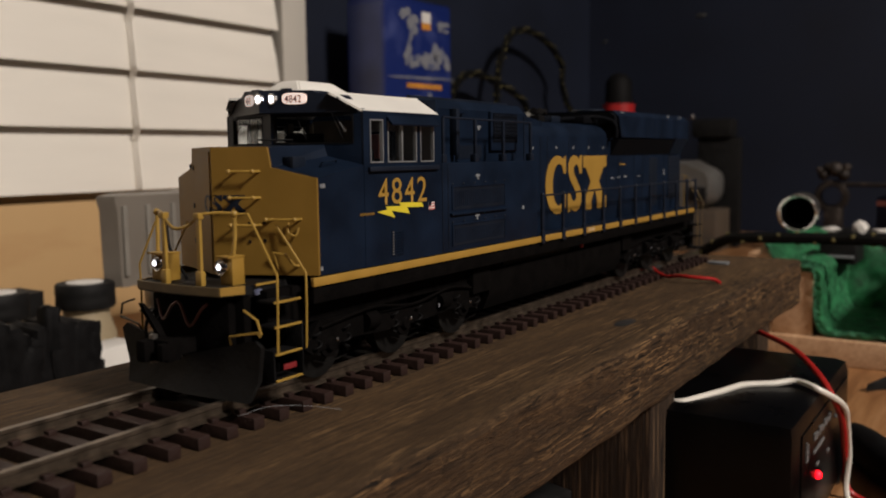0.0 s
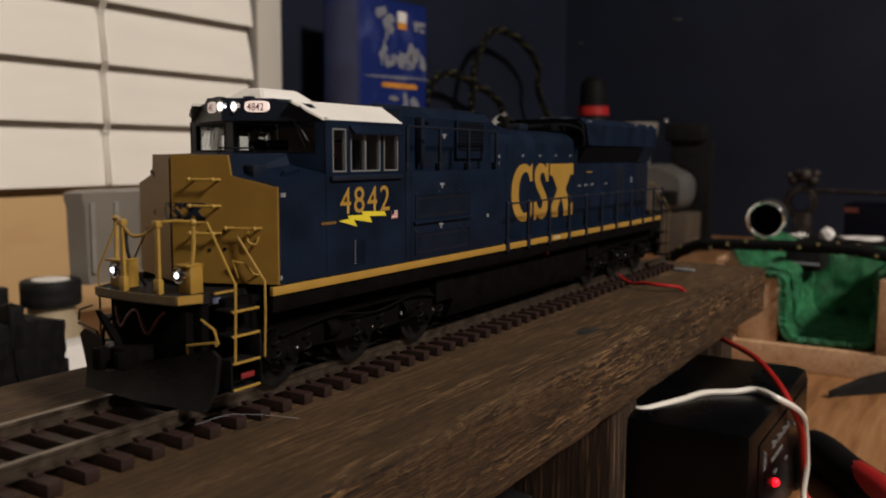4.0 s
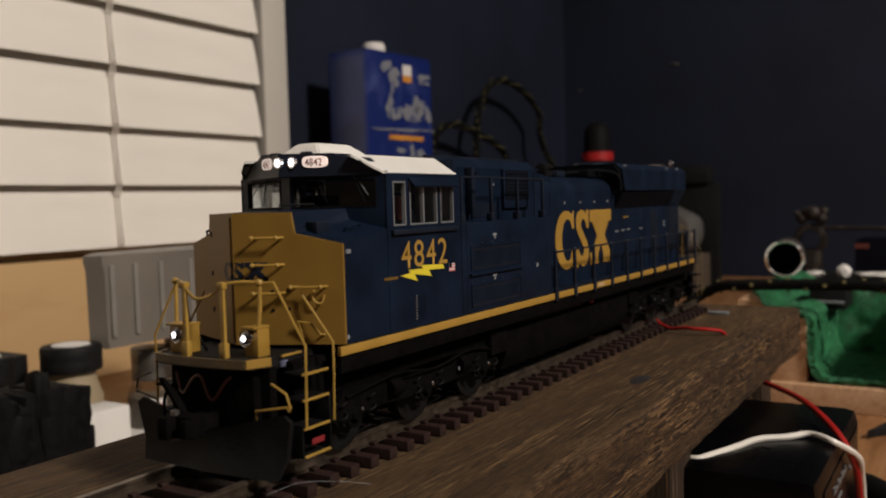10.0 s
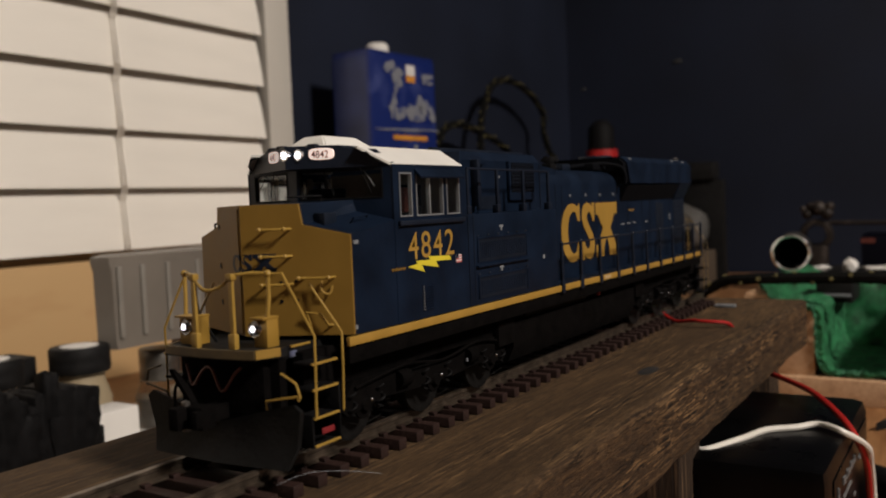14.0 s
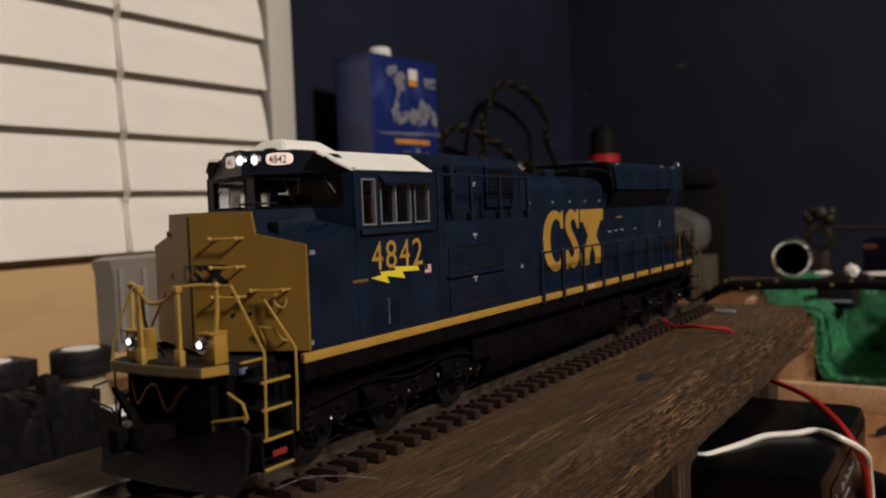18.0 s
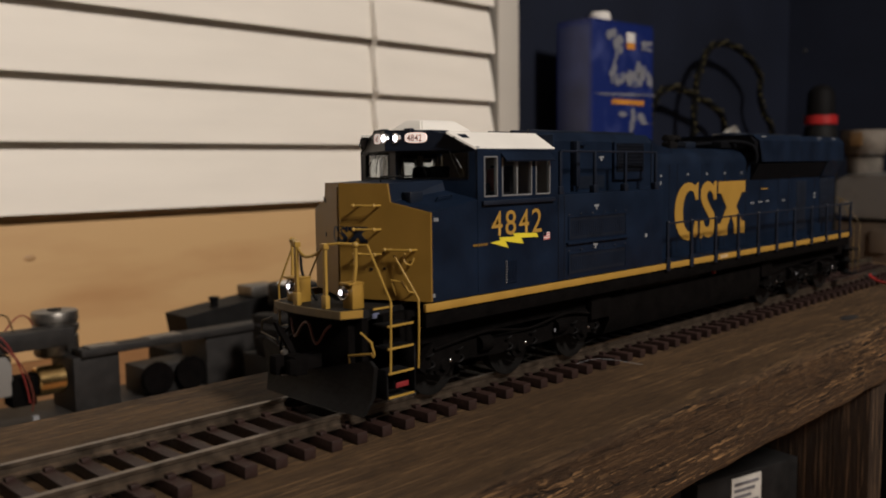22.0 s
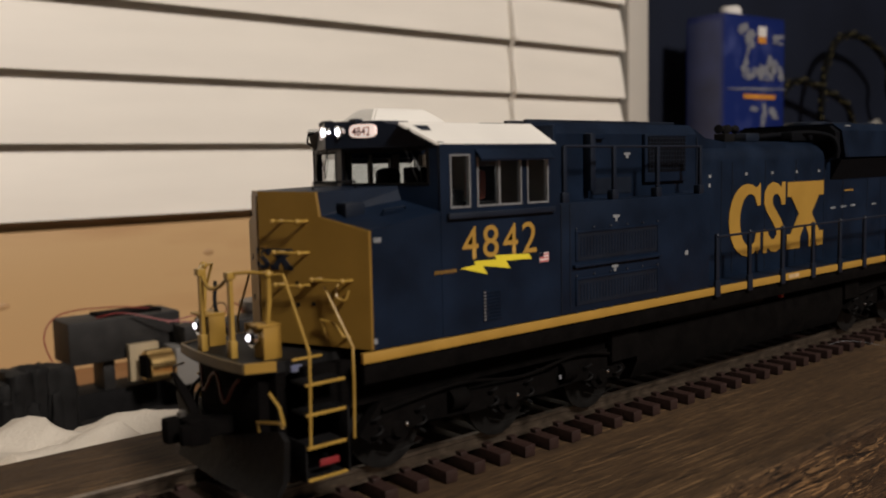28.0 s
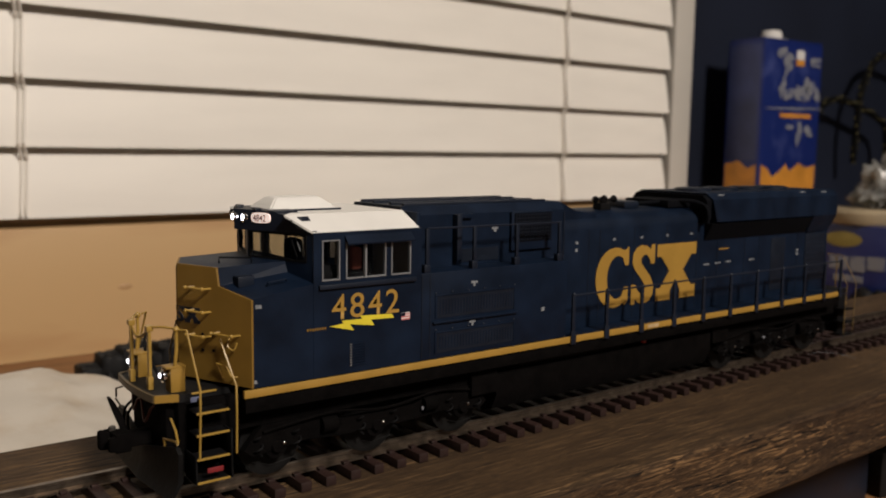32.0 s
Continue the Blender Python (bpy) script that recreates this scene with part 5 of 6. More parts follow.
def emblem_rings():
    """Outlines shaped as the letters C, S and X, in (x, z) on a field 42 wide and 16 high."""
    out, inn = [], []
    for k in range(17):
        a = math.radians(62 + k * (236 / 16))
        out.append((110.4 + 7.6 * math.cos(a), 36.5 + 8.2 * math.sin(a)))
        inn.append((111.4 + 4.2 * math.cos(a), 36.5 + 5.9 * math.sin(a)))
    c_shape = out + [(114.6, 28.6), (115.8, 29.8), (115.8, 33.6), (114.2, 33.6)] + inn[::-1] + [(114.4, 39.6), (115.8, 39.6), (115.8, 44.7), (114.8, 44.0)]
    bend = [(126.8, 44.7), (126.8, 39.3), (125.2, 39.3), (124.6, 40.8), (123.4, 42.0), (121.9, 41.9), (121.0, 40.9), (121.2, 39.7), (122.4, 38.4), (125.2, 35.6), (126.6, 33.2), (126.4, 30.8), (125.0, 29.0), (122.6, 28.3), (120.4, 28.7), (119.0, 29.7), (118.6, 28.4), (117.2, 28.4), (117.2, 33.9), (118.8, 33.9), (119.6, 32.4), (120.8, 31.4), (122.2, 31.4), (123.0, 32.4), (122.8, 33.6), (121.4, 35.2), (118.6, 37.9), (117.4, 40.0), (117.6, 42.4), (119.0, 44.0), (121.2, 44.8), (123.4, 44.4), (125.0, 43.4), (125.4, 44.7)]
    x_shape = [(127.8, 28.4), (134.0, 28.4), (134.0, 31.0), (136.4, 34.3), (138.4, 31.0), (138.4, 28.4), (145.4, 28.4), (145.4, 32.0), (143.6, 32.0), (139.6, 36.7), (143.2, 41.0), (145.4, 41.0), (145.4, 44.5), (127.8, 44.5), (127.8, 41.0), (129.6, 41.0), (133.4, 36.7), (129.6, 32.0), (127.8, 32.0)]
    return c_shape, bend, x_shape


for ring, word, lift in zip(emblem_rings(), ("c_shape", "s_shape", "x_shape"), (0.27, 0.07, 0.07)):
    pts = [(3.4 - (x - 102.8) * 0.212, 35.5 + (z - 28.4) * 0.196) for x, z in ring]
    bm = bm_new()
    solid(bm, [[(nose_x(y) - lift, y, z) for y, z in pts], [(nose_x(y) + 0.1, y, z) for y, z in pts]])
    P("nose_emblem", bm, DARK_BLUE, label="dark blue " + word + " emblem shape", smooth=False)
for z in (28.6, 31.8):
    nose_quad("nose_rivet", -6.1, -6.5, z + 1.6, z + 2.1, 0.2, BLACK)
    nose_quad("nose_rivet", -8.7, -9.1, z + 1.8, z + 2.3, 0.2, BLACK)


def nose_grab(y0, y1, z, drop=0.0, off=1.7):
    pts = [(nose_x(y0) + 0.1, y0, z), (nose_x(y0) - off, y0, z), (nose_x(y1) - off, y1, z - drop), (nose_x(y1) + 0.1, y1, z - drop)]
    bar("grab_iron", pts, 0.23, RAIL_YELLOW, label="yellow grab iron")
    for y, zz in ((y0, z), (y1, z - drop)):
        bm = bm_new()
        bmesh.ops.create_uvsphere(bm, u_segments=8, v_segments=6, radius=0.42, matrix=Matrix.Translation((nose_x(y) - off, y, zz)))
        P("grab_boss", bm, RAIL_YELLOW)


for z in (42.8, 38.2, 33.4):
    nose_grab(-4.2, -8.2, z)
nose_grab(-10.2, -15.0, 34.4)
bar("grab_loop", smooth_line([(nose_x(-13.2) - 0.5, -13.2, 33.8), (nose_x(-13.2) - 1.0, -13.5, 32.2), (nose_x(-14.5) - 0.8, -14.5, 31.6), (nose_x(-14.9) - 0.5, -14.9, 33)], 4), 0.2, RAIL_YELLOW)
bar("grab_loop", [(nose_x(-11) - 0.1, -11, 25.5), (nose_x(-11) - 1.2, -11, 28.6), (nose_x(-13) - 1.2, -13, 28.3), (nose_x(-14.4) - 1.2, -14.4, 26.4), (nose_x(-14.4), -14.4, 26.2)], 0.22, RAIL_YELLOW)
bar("top_grab", [(1.0, -4.5, 47.2), (1.0, -4.5, 48.3), (6.2, -8.2, 48.3), (6.2, -8.2, 47.3)], 0.2, BLACK)
bar("nose_bracket", [(0.6, 12.8, 43.0), (0.3, 12.6, 43.9), (0.3, 11.4, 44.2), (0.5, 11.2, 45.4)], 0.22, BLACK)
slab("shoulder_step", 1.4, 4.8, -12.6, -10.2, 43.2, 45.3, DARK_BLUE)
bar("shoulder_grab", [(6.4, -14.4, 43.4), (6.4, -15, 44.2), (10.2, -15.2, 44.6), (10.4, -14.8, 44.2)], 0.18, BLUE)
slab("white_decal", 2.4, 3.7, -17.86, -17.7, 39.8, 40.5, DECAL, bevel=0)
slab("white_decal", 2.0, 2.6, -17.86, -17.7, 25.3, 26.0, DECAL, bevel=0)

# cab side walls with three window openings each
WINS = ((16.9, 20.8), (22.4, 31.9), (33.4, 38.2))
WZ0, WZ1 = 44.0, 52.0
for s in (-1, 1):
    y0, y1 = sorted((s * 17.0, s * 17.8))
    bm = bm_new()
    wall_grid(bm, [14.9, *[v for w in WINS for v in w], 41.2], [24.4, WZ0, WZ1, 53.6], [(1, 1), (3, 1), (5, 1)], y0, y1)
    P("cab_side", bm, BLUE, smooth=False)
    for a, b in WINS:
        f = bm_new()
        e = 0.17
        yf = s * 17.92
        ya, yb = sorted((s * 17.1, yf))
        box(f, a - 0.1, b + 0.1, ya, yb, WZ0 - 0.1, WZ0 + e)
        box(f, a - 0.1, b + 0.1, ya, yb, WZ1 - e, WZ1 + 0.1)
        box(f, a - 0.1, a + e, ya, yb, WZ0 + e, WZ1 - e)
        box(f, b - e, b + 0.1, ya, yb, WZ0 + e, WZ1 - e)
        if b - a > 6:
            box(f, (a + b) / 2 - 0.3, (a + b) / 2 + 0.1, ya, yb, WZ0 + e, WZ1 - e)
        fr = P("window_frame", f, SILVER, label="thin silver window frame", smooth=False)
        gl = slab("pane", a + e, b - e, s * 17.35 - 0.08, s * 17.35 + 0.08, WZ0 + e, WZ1 - e, SMOKE, fr, 0)
        gl.visible_shadow = False
    bm = bm_new()
    solid(bm, [[(x, s * 17.8, 52.9), (x, s * 17.8, 52.1), (x, s * 19.2, 51.0), (x, s * 19.3, 51.3)] for x in (22.0, 38.4)])
    P("sunshade", bm, BLUE, label="blue sunshade over the window", smooth=False)
    slab("window_ledge", 16.0, 39.5, min(s * 17.7, s * 18.5), max(s * 17.7, s * 18.5), 42.3, 43.2, DARK_BLUE)

# V-shaped cab front with windscreens
def screen_x(y):
    return 9.2 + 0.33 * abs(y)


def front_bar(bm, s, u0, u1, z0, z1, thick=0.9, lean=0.0):
    ring = [(u0, z0), (u1, z0), (u1, z1), (u0, z1)]
    solid(bm, [[(screen_x(u), s * u, z) for u, z in ring], [(screen_x(u) + thick, s * u, z) for u, z in ring]])


for s, u0, u1 in ((-1, 0.6, 15.9), (1, 3.2, 15.4)):
    bm = bm_new()
    front_bar(bm, s, 0, 17.5, 42.4, 47.6)
    front_bar(bm, s, 0, 17.5, 53.0, 54.0)
    front_bar(bm, s, 0, u0, 47.6, 53.0)
    front_bar(bm, s, u1, 17.5, 47.6, 53.0)
    P("cab_front", bm, BLUE, smooth=False)
    bm = bm_new()
    e = 0.3
    ring_o = [(u0, 47.6), (u1, 47.6), (u1, 53.0), (u0, 53.0)]
    for (a, b, c, d) in ((u0, u1, 47.6, 47.6 + e), (u0, u1, 53.0 - e, 53.0), (u0, u0 + e, 47.6 + e, 53.0 - e), (u1 - e, u1, 47.6 + e, 53.0 - e)):
        ring = [(a, c), (b, c), (b, d), (a, d)]
        solid(bm, [[(screen_x(u) - 0.12, s * u, z) for u, z in ring], [(screen_x(u) + 0.3, s * u, z) for u, z in ring]])
    fr = P("windscreen_frame", bm, BLACK, smooth=False)
    bm = bm_new()
    ring = [(u0 + e, 47.6 + e), (u1 - e, 47.6 + e), (u1 - e, 53.0 - e), (u0 + e, 53.0 - e)]
    solid(bm, [[(screen_x(u) + 0.35, s * u, z) for u, z in ring], [(screen_x(u) + 0.5, s * u, z) for u, z in ring]])
    P("windscreen", bm, SMOKE, fr, smooth=False).visible_shadow = False
    for u in ((u0 * 0.7 + u1 * 0.3), (u0 * 0.25 + u1 * 0.75)):
        bar("wiper", [(screen_x(u) - 0.5, s * u, 53.4), (screen_x(u + 1) - 0.6, s * (u + 1.2), 50.6), (screen_x(u + 2) - 0.5, s * (u + 2.0), 48.6)], 0.09, BLACK)
    bar("wiper_arm", [(screen_x(u1) - 0.5, s * (u1 - 4), 52.9), (screen_x(u1) - 0.6, s * (u1 - 1.5), 49.8)], 0.09, SILVER if s < 0 else BLACK)

# brow with headlights and lit number boards
def brow_x(y):
    return 6.3 + 0.52 * abs(y)


for s in (-1, 1):
    bm = bm_new()
    prof = [(0, 53.4), (16.9 * s, 53.4), (16.9 * s, 54.2), (13.6 * s, 56.6), (9.6 * s, 57.0), (8.8 * s, 57.5), (0, 57.6)]
    solid(bm, [[(brow_x(y), y, z) for y, z in prof], [(16.0, y, z) for y, z in prof]])
    P("brow", bm, DARK_BLUE, smooth=False)
    bm = bm_new()
    n = 20
    ring = []
    for k in range(n):
        a = 2 * math.pi * k / n
        dy = (2.05 if s < 0 else 2.3) * math.copysign(abs(math.cos(a)) ** 0.6, math.cos(a))
        dz = 1.05 * math.copysign(abs(math.sin(a)) ** 0.6, math.sin(a))
        ring.append((s * (6.1 if s < 0 else 5.0) + dy, 56.0 + dz))
    solid(bm, [[(brow_x(y) - 0.25, y, z) for y, z in ring], [(brow_x(y) + 0.2, y, z) for y, z in ring]])
    nbd = P("number_board", bm, BOARD_GLOW, label="lit number board", smooth=False)
    ang = math.degrees(math.atan(0.52))
    start = 4.5 if s < 0 else 6.6
    m = pose(brow_x(start) - 0.32, s * start, 55.25, 90, 0, -90 + (ang if s < 0 else -ang))
    letters("digits", "4842", 3, 3.2, 1.4, m, BROWN_TEXT, nbd, "", 0.03)
for y in (-2.35, -0.1):
    bm = bm_new()
    lathe(bm, [(0.82, -0.4), (1.0, -0.4), (1.0, 0.35), (0.82, 0.35)], pose(brow_x(y) - 0.1, y, 55.95, 0, -90, 0), 20)
    hl = P("headlight", bm, CHROME)
    bm = bm_new()
    bmesh.ops.create_uvsphere(bm, u_segments=14, v_segments=8, radius=0.80, matrix=Matrix.Translation((brow_x(y) - 0.2, y, 55.95)) @ Matrix.Diagonal((0.55, 1, 1, 1)))
    P("lens", bm, HEAD_GLOW, hl, "bright white headlight lens")
bar("brow_grab", [(12.2, 12.8, 56.4), (11.4, 13.4, 56.1), (11.8, 14.4, 54.8), (13.0, 14.8, 54.2)], 0.18, BLACK)
bar("brow_grab", [(13.0, -13.6, 56.2), (11.6, -14.4, 55.8), (12.4, -15.6, 54.6), (13.6, -15.8, 54.2)], 0.22, BLACK)

# white roof
for s in (-1, 1):
    bm = bm_new()
    solid(bm, [[(11.0, s * 13.0, 56.6), (15.0, s * 17.6, 53.3), (15.0, s * 17.6, 53.75), (11.0, s * 13.0, 57.0)], [(39.4, s * 13.0, 56.6), (40.7, s * 17.4, 53.3), (40.7, s * 17.4, 53.75), (39.4, s * 13.0, 57.0)]])
    P("roof_slope", bm, WHITE, label="white sloping roof panel", smooth=False)
bm = bm_new()
solid(bm, [[(x, y, z) for x, y in ((11.2, -13.02), (14.2, -9.7), (14.2, 9.7), (11.2, 13.02), (39.4, 13.02), (39.4, -13.02))] for z in (56.6, 57.1)])
P("roof_top", bm, WHITE, label="white roof panel", smooth=False)
bm = bm_new()
solid(bm, [[(11.6, -5.2, 57.0), (27.8, -5.2, 57.0), (27.8, 5.2, 57.0), (11.6, 5.2, 57.0)], [(12.3, -4.7, 57.9), (27.2, -4.7, 57.9), (27.2, 4.7, 57.9), (12.3, 4.7, 57.9)], [(14.6, -2.3, 59.9), (24.8, -2.3, 59.9), (24.8, 2.6, 59.9), (14.6, 2.6, 59.9)]])
bmesh.ops.bevel(bm, geom=bm.edges[:], offset=0.3, segments=2, affect="EDGES")
P("roof_unit", bm, WHITE, label="white air conditioning unit")
slab("unit_gutter", 12.5, 28.4, -5.6, -5.2, 57.0, 57.5, DARK_BLUE, bevel=0.08)
for y in (-4.2, 2.4, 6.6):
    slab("brow_cap", brow_x(y) + 0.1, brow_x(y) + 1.5, y - 1.0, y + 1.0, 57.2, 57.95, DARK_BLUE, bevel=0.3)
slab("cab_back", 40.4, 41.2, -17, 17, 24.4, 56.8, BLUE)
# Added tan panel and posts, imitating brown streaks seen in the side windows
STREAK_TAN = surface("tan_window_streak", (0.16, 0.12, 0.085), 0.6, vary=0.2, scale=120)
slab("streak_panel", 39.8, 40.4, -16.6, 16.6, 41.5, 53.2, STREAK_TAN, bevel=0, label="tan panel added for brown streaks in the windows")
for x0, x1 in ((15.6, 16.7), (20.9, 22.3), (26.4, 27.0), (32.0, 33.3), (38.3, 39.8)):
    slab("streak_post", x0, x1, 16.3, 16.9, 43.6, 52.6, STREAK_TAN, bevel=0)
slab("cab_floor", 15, 40.4, -17, 17, 40.5, 41.5, DARK_BLUE)
for y in (-10, 9):
    st = slab("cab_seat", 26, 31, y - 3, y + 3, 41.5, 44.4, BLACK)
    slab("seat_back", 30.6, 32, y - 2.8, y + 2.8, 44, 50.2, BLACK, st, 0.4)
slab("control_stand", 17.5, 22.5, -14.5, -8, 41.5, 46.6, BLACK, bevel=0.5)
slab("vest", 27.5, 30.2, -11.6, -8.6, 44.6, 49.6, ORANGE, bevel=0.9, label="small orange block on the seat")
slab("dark_driver_block", 21.5, 25, 4.5, 8.5, 44.4, 50.2, BLACK, bevel=1.3)

# number, lightning stripe and flag on the cab side
for k, digit in enumerate("4842"):
    letters("road_number_digit", digit, 6, 3.35, 5.1, pose(19.0 + 4.33 * k, -17.86, 35.85) @ SIDE, LETTER, loco, "yellow road number digit", 0.02)
BOLT = [(18.5, 34.6), (21.7, 34.9), (21.3, 35.5), (26.2, 35.4), (25.6, 36.1), (33.5, 35.7), (34.1, 34.8), (28.3, 35.0), (29.2, 33.7), (23.2, 34.6), (24.2, 33.2)]
plate_y("lightning_stripe", BOLT, -17.9, -17.8, LIGHTNING, label="bright yellow lightning stripe")
for k in range(8):
    slab("slogan_bar", 13.4 + 0.56 * k, 13.76 + 0.56 * k, -17.88, -17.8, 34.15, 34.65, YELLOW, bevel=0, label="small unreadable yellow lettering")
fl = slab("flag_decal", 36.0, 38.2, -17.88, -17.8, 34.0, 35.6, PAPER, bevel=0, label="tiny flag decal")
for k in range(3):
    slab("flag_stripe", 36.0, 38.2, -17.93, -17.87, 34.05 + 0.55 * k, 34.3 + 0.55 * k, FLAG_RED, fl, 0)
slab("flag_corner", 36.0, 36.9, -17.96, -17.9, 34.9, 35.6, BLUE, fl, 0)

# mid body with shelf and grilles
bm = bm_new()
box(bm, 41.2, 85.8, -17.8, 17.8, 24.35, 43.6, 0.25)
P("mid_body", bm, BLUE)
for x in (41.4, 43.6):
    slab("panel_seam", x - 0.1, x + 0.1, -17.88, -17.78, 24.6, 43.3, INSET, bevel=0)
for z0, z1 in ((33.4, 38.2), (25.6, 30.0)):
    # Vents are dark plates set slightly proud; a recess's shade is in their colour.
    gr = slab("vent_grille", 45.4, 68.0, -17.9, -17.75, z0, z1, INSET, bevel=0, label="dark vent plate painted for the shade of a recess")
    for k in range(26):
        x = 46.2 + 0.84 * k
        slab("vent_slat", x, x + 0.3, -17.96, -17.86, z0 + 0.7, z1 - 0.7, BLUE, gr, 0)
    for a, b, c, d in ((44.9, 68.5, z1, z1 + 0.4), (44.9, 45.4, z0, z1), (68.0, 68.5, z0, z1)):
        slab("vent_trim", a, b, -18.05, -17.8, c, d, BLUE, gr, 0.05)
    for k in range(6):
        slab("rivet", 45.0 + 4.6 * k, 45.22 + 4.6 * k, -18.12, -17.8, z1 + 0.75, z1 + 0.97, RIVET, gr, 0)
        slab("rivet", 45.0 + 4.6 * k, 45.22 + 4.6 * k, -18.12, -17.8, z0 - 1.3, z0 - 1.08, RIVET, gr, 0)
slab("vent_ledge", 44.2, 69.0, -18.5, -17.8, 32.3, 32.75, BLUE, bevel=0.08)
lv = slab("louvre_panel", 23.1, 27.2, -17.86, -17.78, 25.6, 30.8, BLUE, bevel=0)
# Silver tabs stand in for the highlights at the louvres' front ends
for k in range(9):
    slab("louvre_glint", 23.2, 23.6, -18.1, -17.82, 25.95 + k * 0.54, 26.15 + k * 0.54, SILVER, lv, 0)
    slab("louvre", 23.4, 26.9, -18.05, -17.82, 25.9 + k * 0.54, 26.12 + k * 0.54, BLUE, lv, 0)
slab("white_decal", 77.1, 78.1, -17.9, -17.78, 31.8, 32.7, DECAL, bevel=0)
for x, z in ((56.0, 40.4), (55.6, 31.4)):
    slab("small_decal", x - 0.9, x + 0.9, -17.9, -17.78, z, z + 0.5, DECAL, bevel=0)
    slab("small_decal", x - 0.3, x + 0.3, -17.9, -17.78, z - 0.7, z, DECAL, bevel=0)

# upper hood behind the cab
bm = bm_new()
prism_x(bm, [(-11.3, 43.5), (11.3, 43.5), (11.3, 55.6), (9.6, 57.6), (-9.6, 57.6), (-11.3, 55.6)], 41.2, 90.5)
P("upper_hood", bm, BLUE, smooth=False)
for y in (-8.5, -3.5, 3.5, 8.5):
    slab("roof_rib", 42.5, 86, y - 0.5, y + 0.5, 57.4, 58.2, DARK_BLUE)
for x in (63.2, 74.5):
    bm = bm_new()
    lathe(bm, [(0.2, 0), (0.6, 0), (0.6, 0.5), (0.35, 0.8), (0.2, 0.8)], pose(x, -7.5, 57.55), 12)
    P("roof_cap", bm, DARK_BLUE)
bm = bm_new()
prism_y(bm, [(78, 57.4), (90.5, 57.4), (96, 55.0), (104, 54.0), (104, 50), (90, 50), (78, 56)], -9.8, 9.8)
P("hood_fairing", bm, BLUE, smooth=False)
# Flat dark plate in place of a recess, its shade put into the colour
slab("recess_shade_plate", 57.0, 68.6, -11.45, -11.25, 44.4, 47.4, INSET, bevel=0, label="dark plate painted for the shade of a recess")
slab("recess_frame", 54.6, 56.0, -13.2, -11.3, 45.2, 55.6, DARK_BLUE)
slab("recess_brace", 54.8, 60.0, -12.2, -11.3, 54.6, 55.6, BLUE)
ib = slab("intake_box", 72.0, 86.0, -12.2, -11.2, 46.2, 55.6, BLUE, bevel=0.2)
slab("box_screen", 72.8, 85.2, -12.32, -12.1, 48.2, 55.2, GRILLE, ib, 0, "dark mesh screen")
for k in range(13):
    slab("screen_wire", 73.3 + 0.95 * k, 73.45 + 0.95 * k, -12.42, -12.3, 48.3, 55.1, DARK_BLUE, ib, 0)
for k in range(8):
    slab("screen_wire", 72.9, 85.1, -12.42, -12.3, 48.7 + 0.86 * k, 48.85 + 0.86 * k, DARK_BLUE, ib, 0)
slab("hood_seam", 90.3, 90.7, -11.5, -11.2, 24.6, 55, DARK_BLUE, bevel=0)
slab("lower_hood_front", 85.6, 91, -11.4, 11.4, 24.3, 44, BLUE, bevel=0.1)
slab("white_decal", 94.9, 95.9, -11.42, -11.28, 46.4, 47.1, DECAL, bevel=0)
slab("white_decal", 94.9, 95.7, -11.42, -11.28, 44.4, 45.2, DECAL, bevel=0)
slab("small_decal", 66.4, 68.4, -11.42, -11.28, 51.6, 52.1, DECAL, bevel=0)
slab("small_decal", 67.0, 67.8, -11.42, -11.28, 51.0, 51.6, DECAL, bevel=0)

# middle hood with rounded top
bm = bm_new()
prism_x(bm, [(-11.3, 24.3), (11.3, 24.3), (11.3, 49.8), (10.8, 51.6), (9.4, 53.2), (7.0, 54.2), (0, 54.6), (-7.0, 54.2), (-9.4, 53.2), (-10.8, 51.6), (-11.3, 49.8)], 91, 147.5)
P("middle_hood", bm, BLUE)
for x in (109.8, 121.0, 132.1, 143.1):
    slab("white_decal", x - 0.5, x + 0.5, -11.42, -11.28, 46.6, 47.25, DECAL, bevel=0)
for x in (100.0, 104.2, 118.0, 132.0, 146.0):
    slab("hood_seam", x - 0.1, x + 0.1, -11.38, -11.28, 24.8, 49.8, INSET, bevel=0)
slab("small_decal", 117.2, 118.9, -11.5, -11.42, 28.9, 29.4, DECAL, bevel=0)

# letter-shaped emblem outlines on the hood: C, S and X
YE = (-11.52, -11.36)
for ring, word in zip(emblem_rings(), ("c_shape", "s_shape", "x_shape")):
    plate_y("hood_emblem", ring, *YE, LETTER, label="yellow " + word + " emblem shape")

# air horn cluster and exhaust on the roof
hn = slab("horn_base", 110.5, 114.5, -5.5, -2.5, 54.2, 56.2, BLACK, bevel=0.3)
for k, (dx, dy) in enumerate(((-1.5, -2.6), (0.2, -3.9), (1.6, -5.2), (2.4, -3.0), (-0.4, -5.6))):
    bm = bm_new()
    lathe(bm, [(0.3, 0), (0.45, 0.1), (0.5, 2.4), (1.05, 3.8), (0.3, 3.9)], pose(112.5 + dx, dy, 57.2, 0, -90 if k % 2 else 90, 12 * k), 12)
    P("horn", bm, BLACK, hn)
bm = bm_new()
lathe(bm, [(0.5, 0), (0.7, 0), (0.7, 2), (0.5, 2)], pose(112.5, -4, 55.6), 10)
P("horn_stem", bm, BLACK, hn)
slab("exhaust_stack", 122, 128, -4, 4, 54.4, 56.4, DARK_BLUE, bevel=0.5)

# radiator section with flared shroud
bm = bm_new()
prism_x(bm, [(-11.3, 24.3), (11.3, 24.3), (11.3, 50.5), (-11.3, 50.5)], 147.4, 218.4)
P("rear_hood", bm, BLUE, smooth=False)
bm = bm_new()
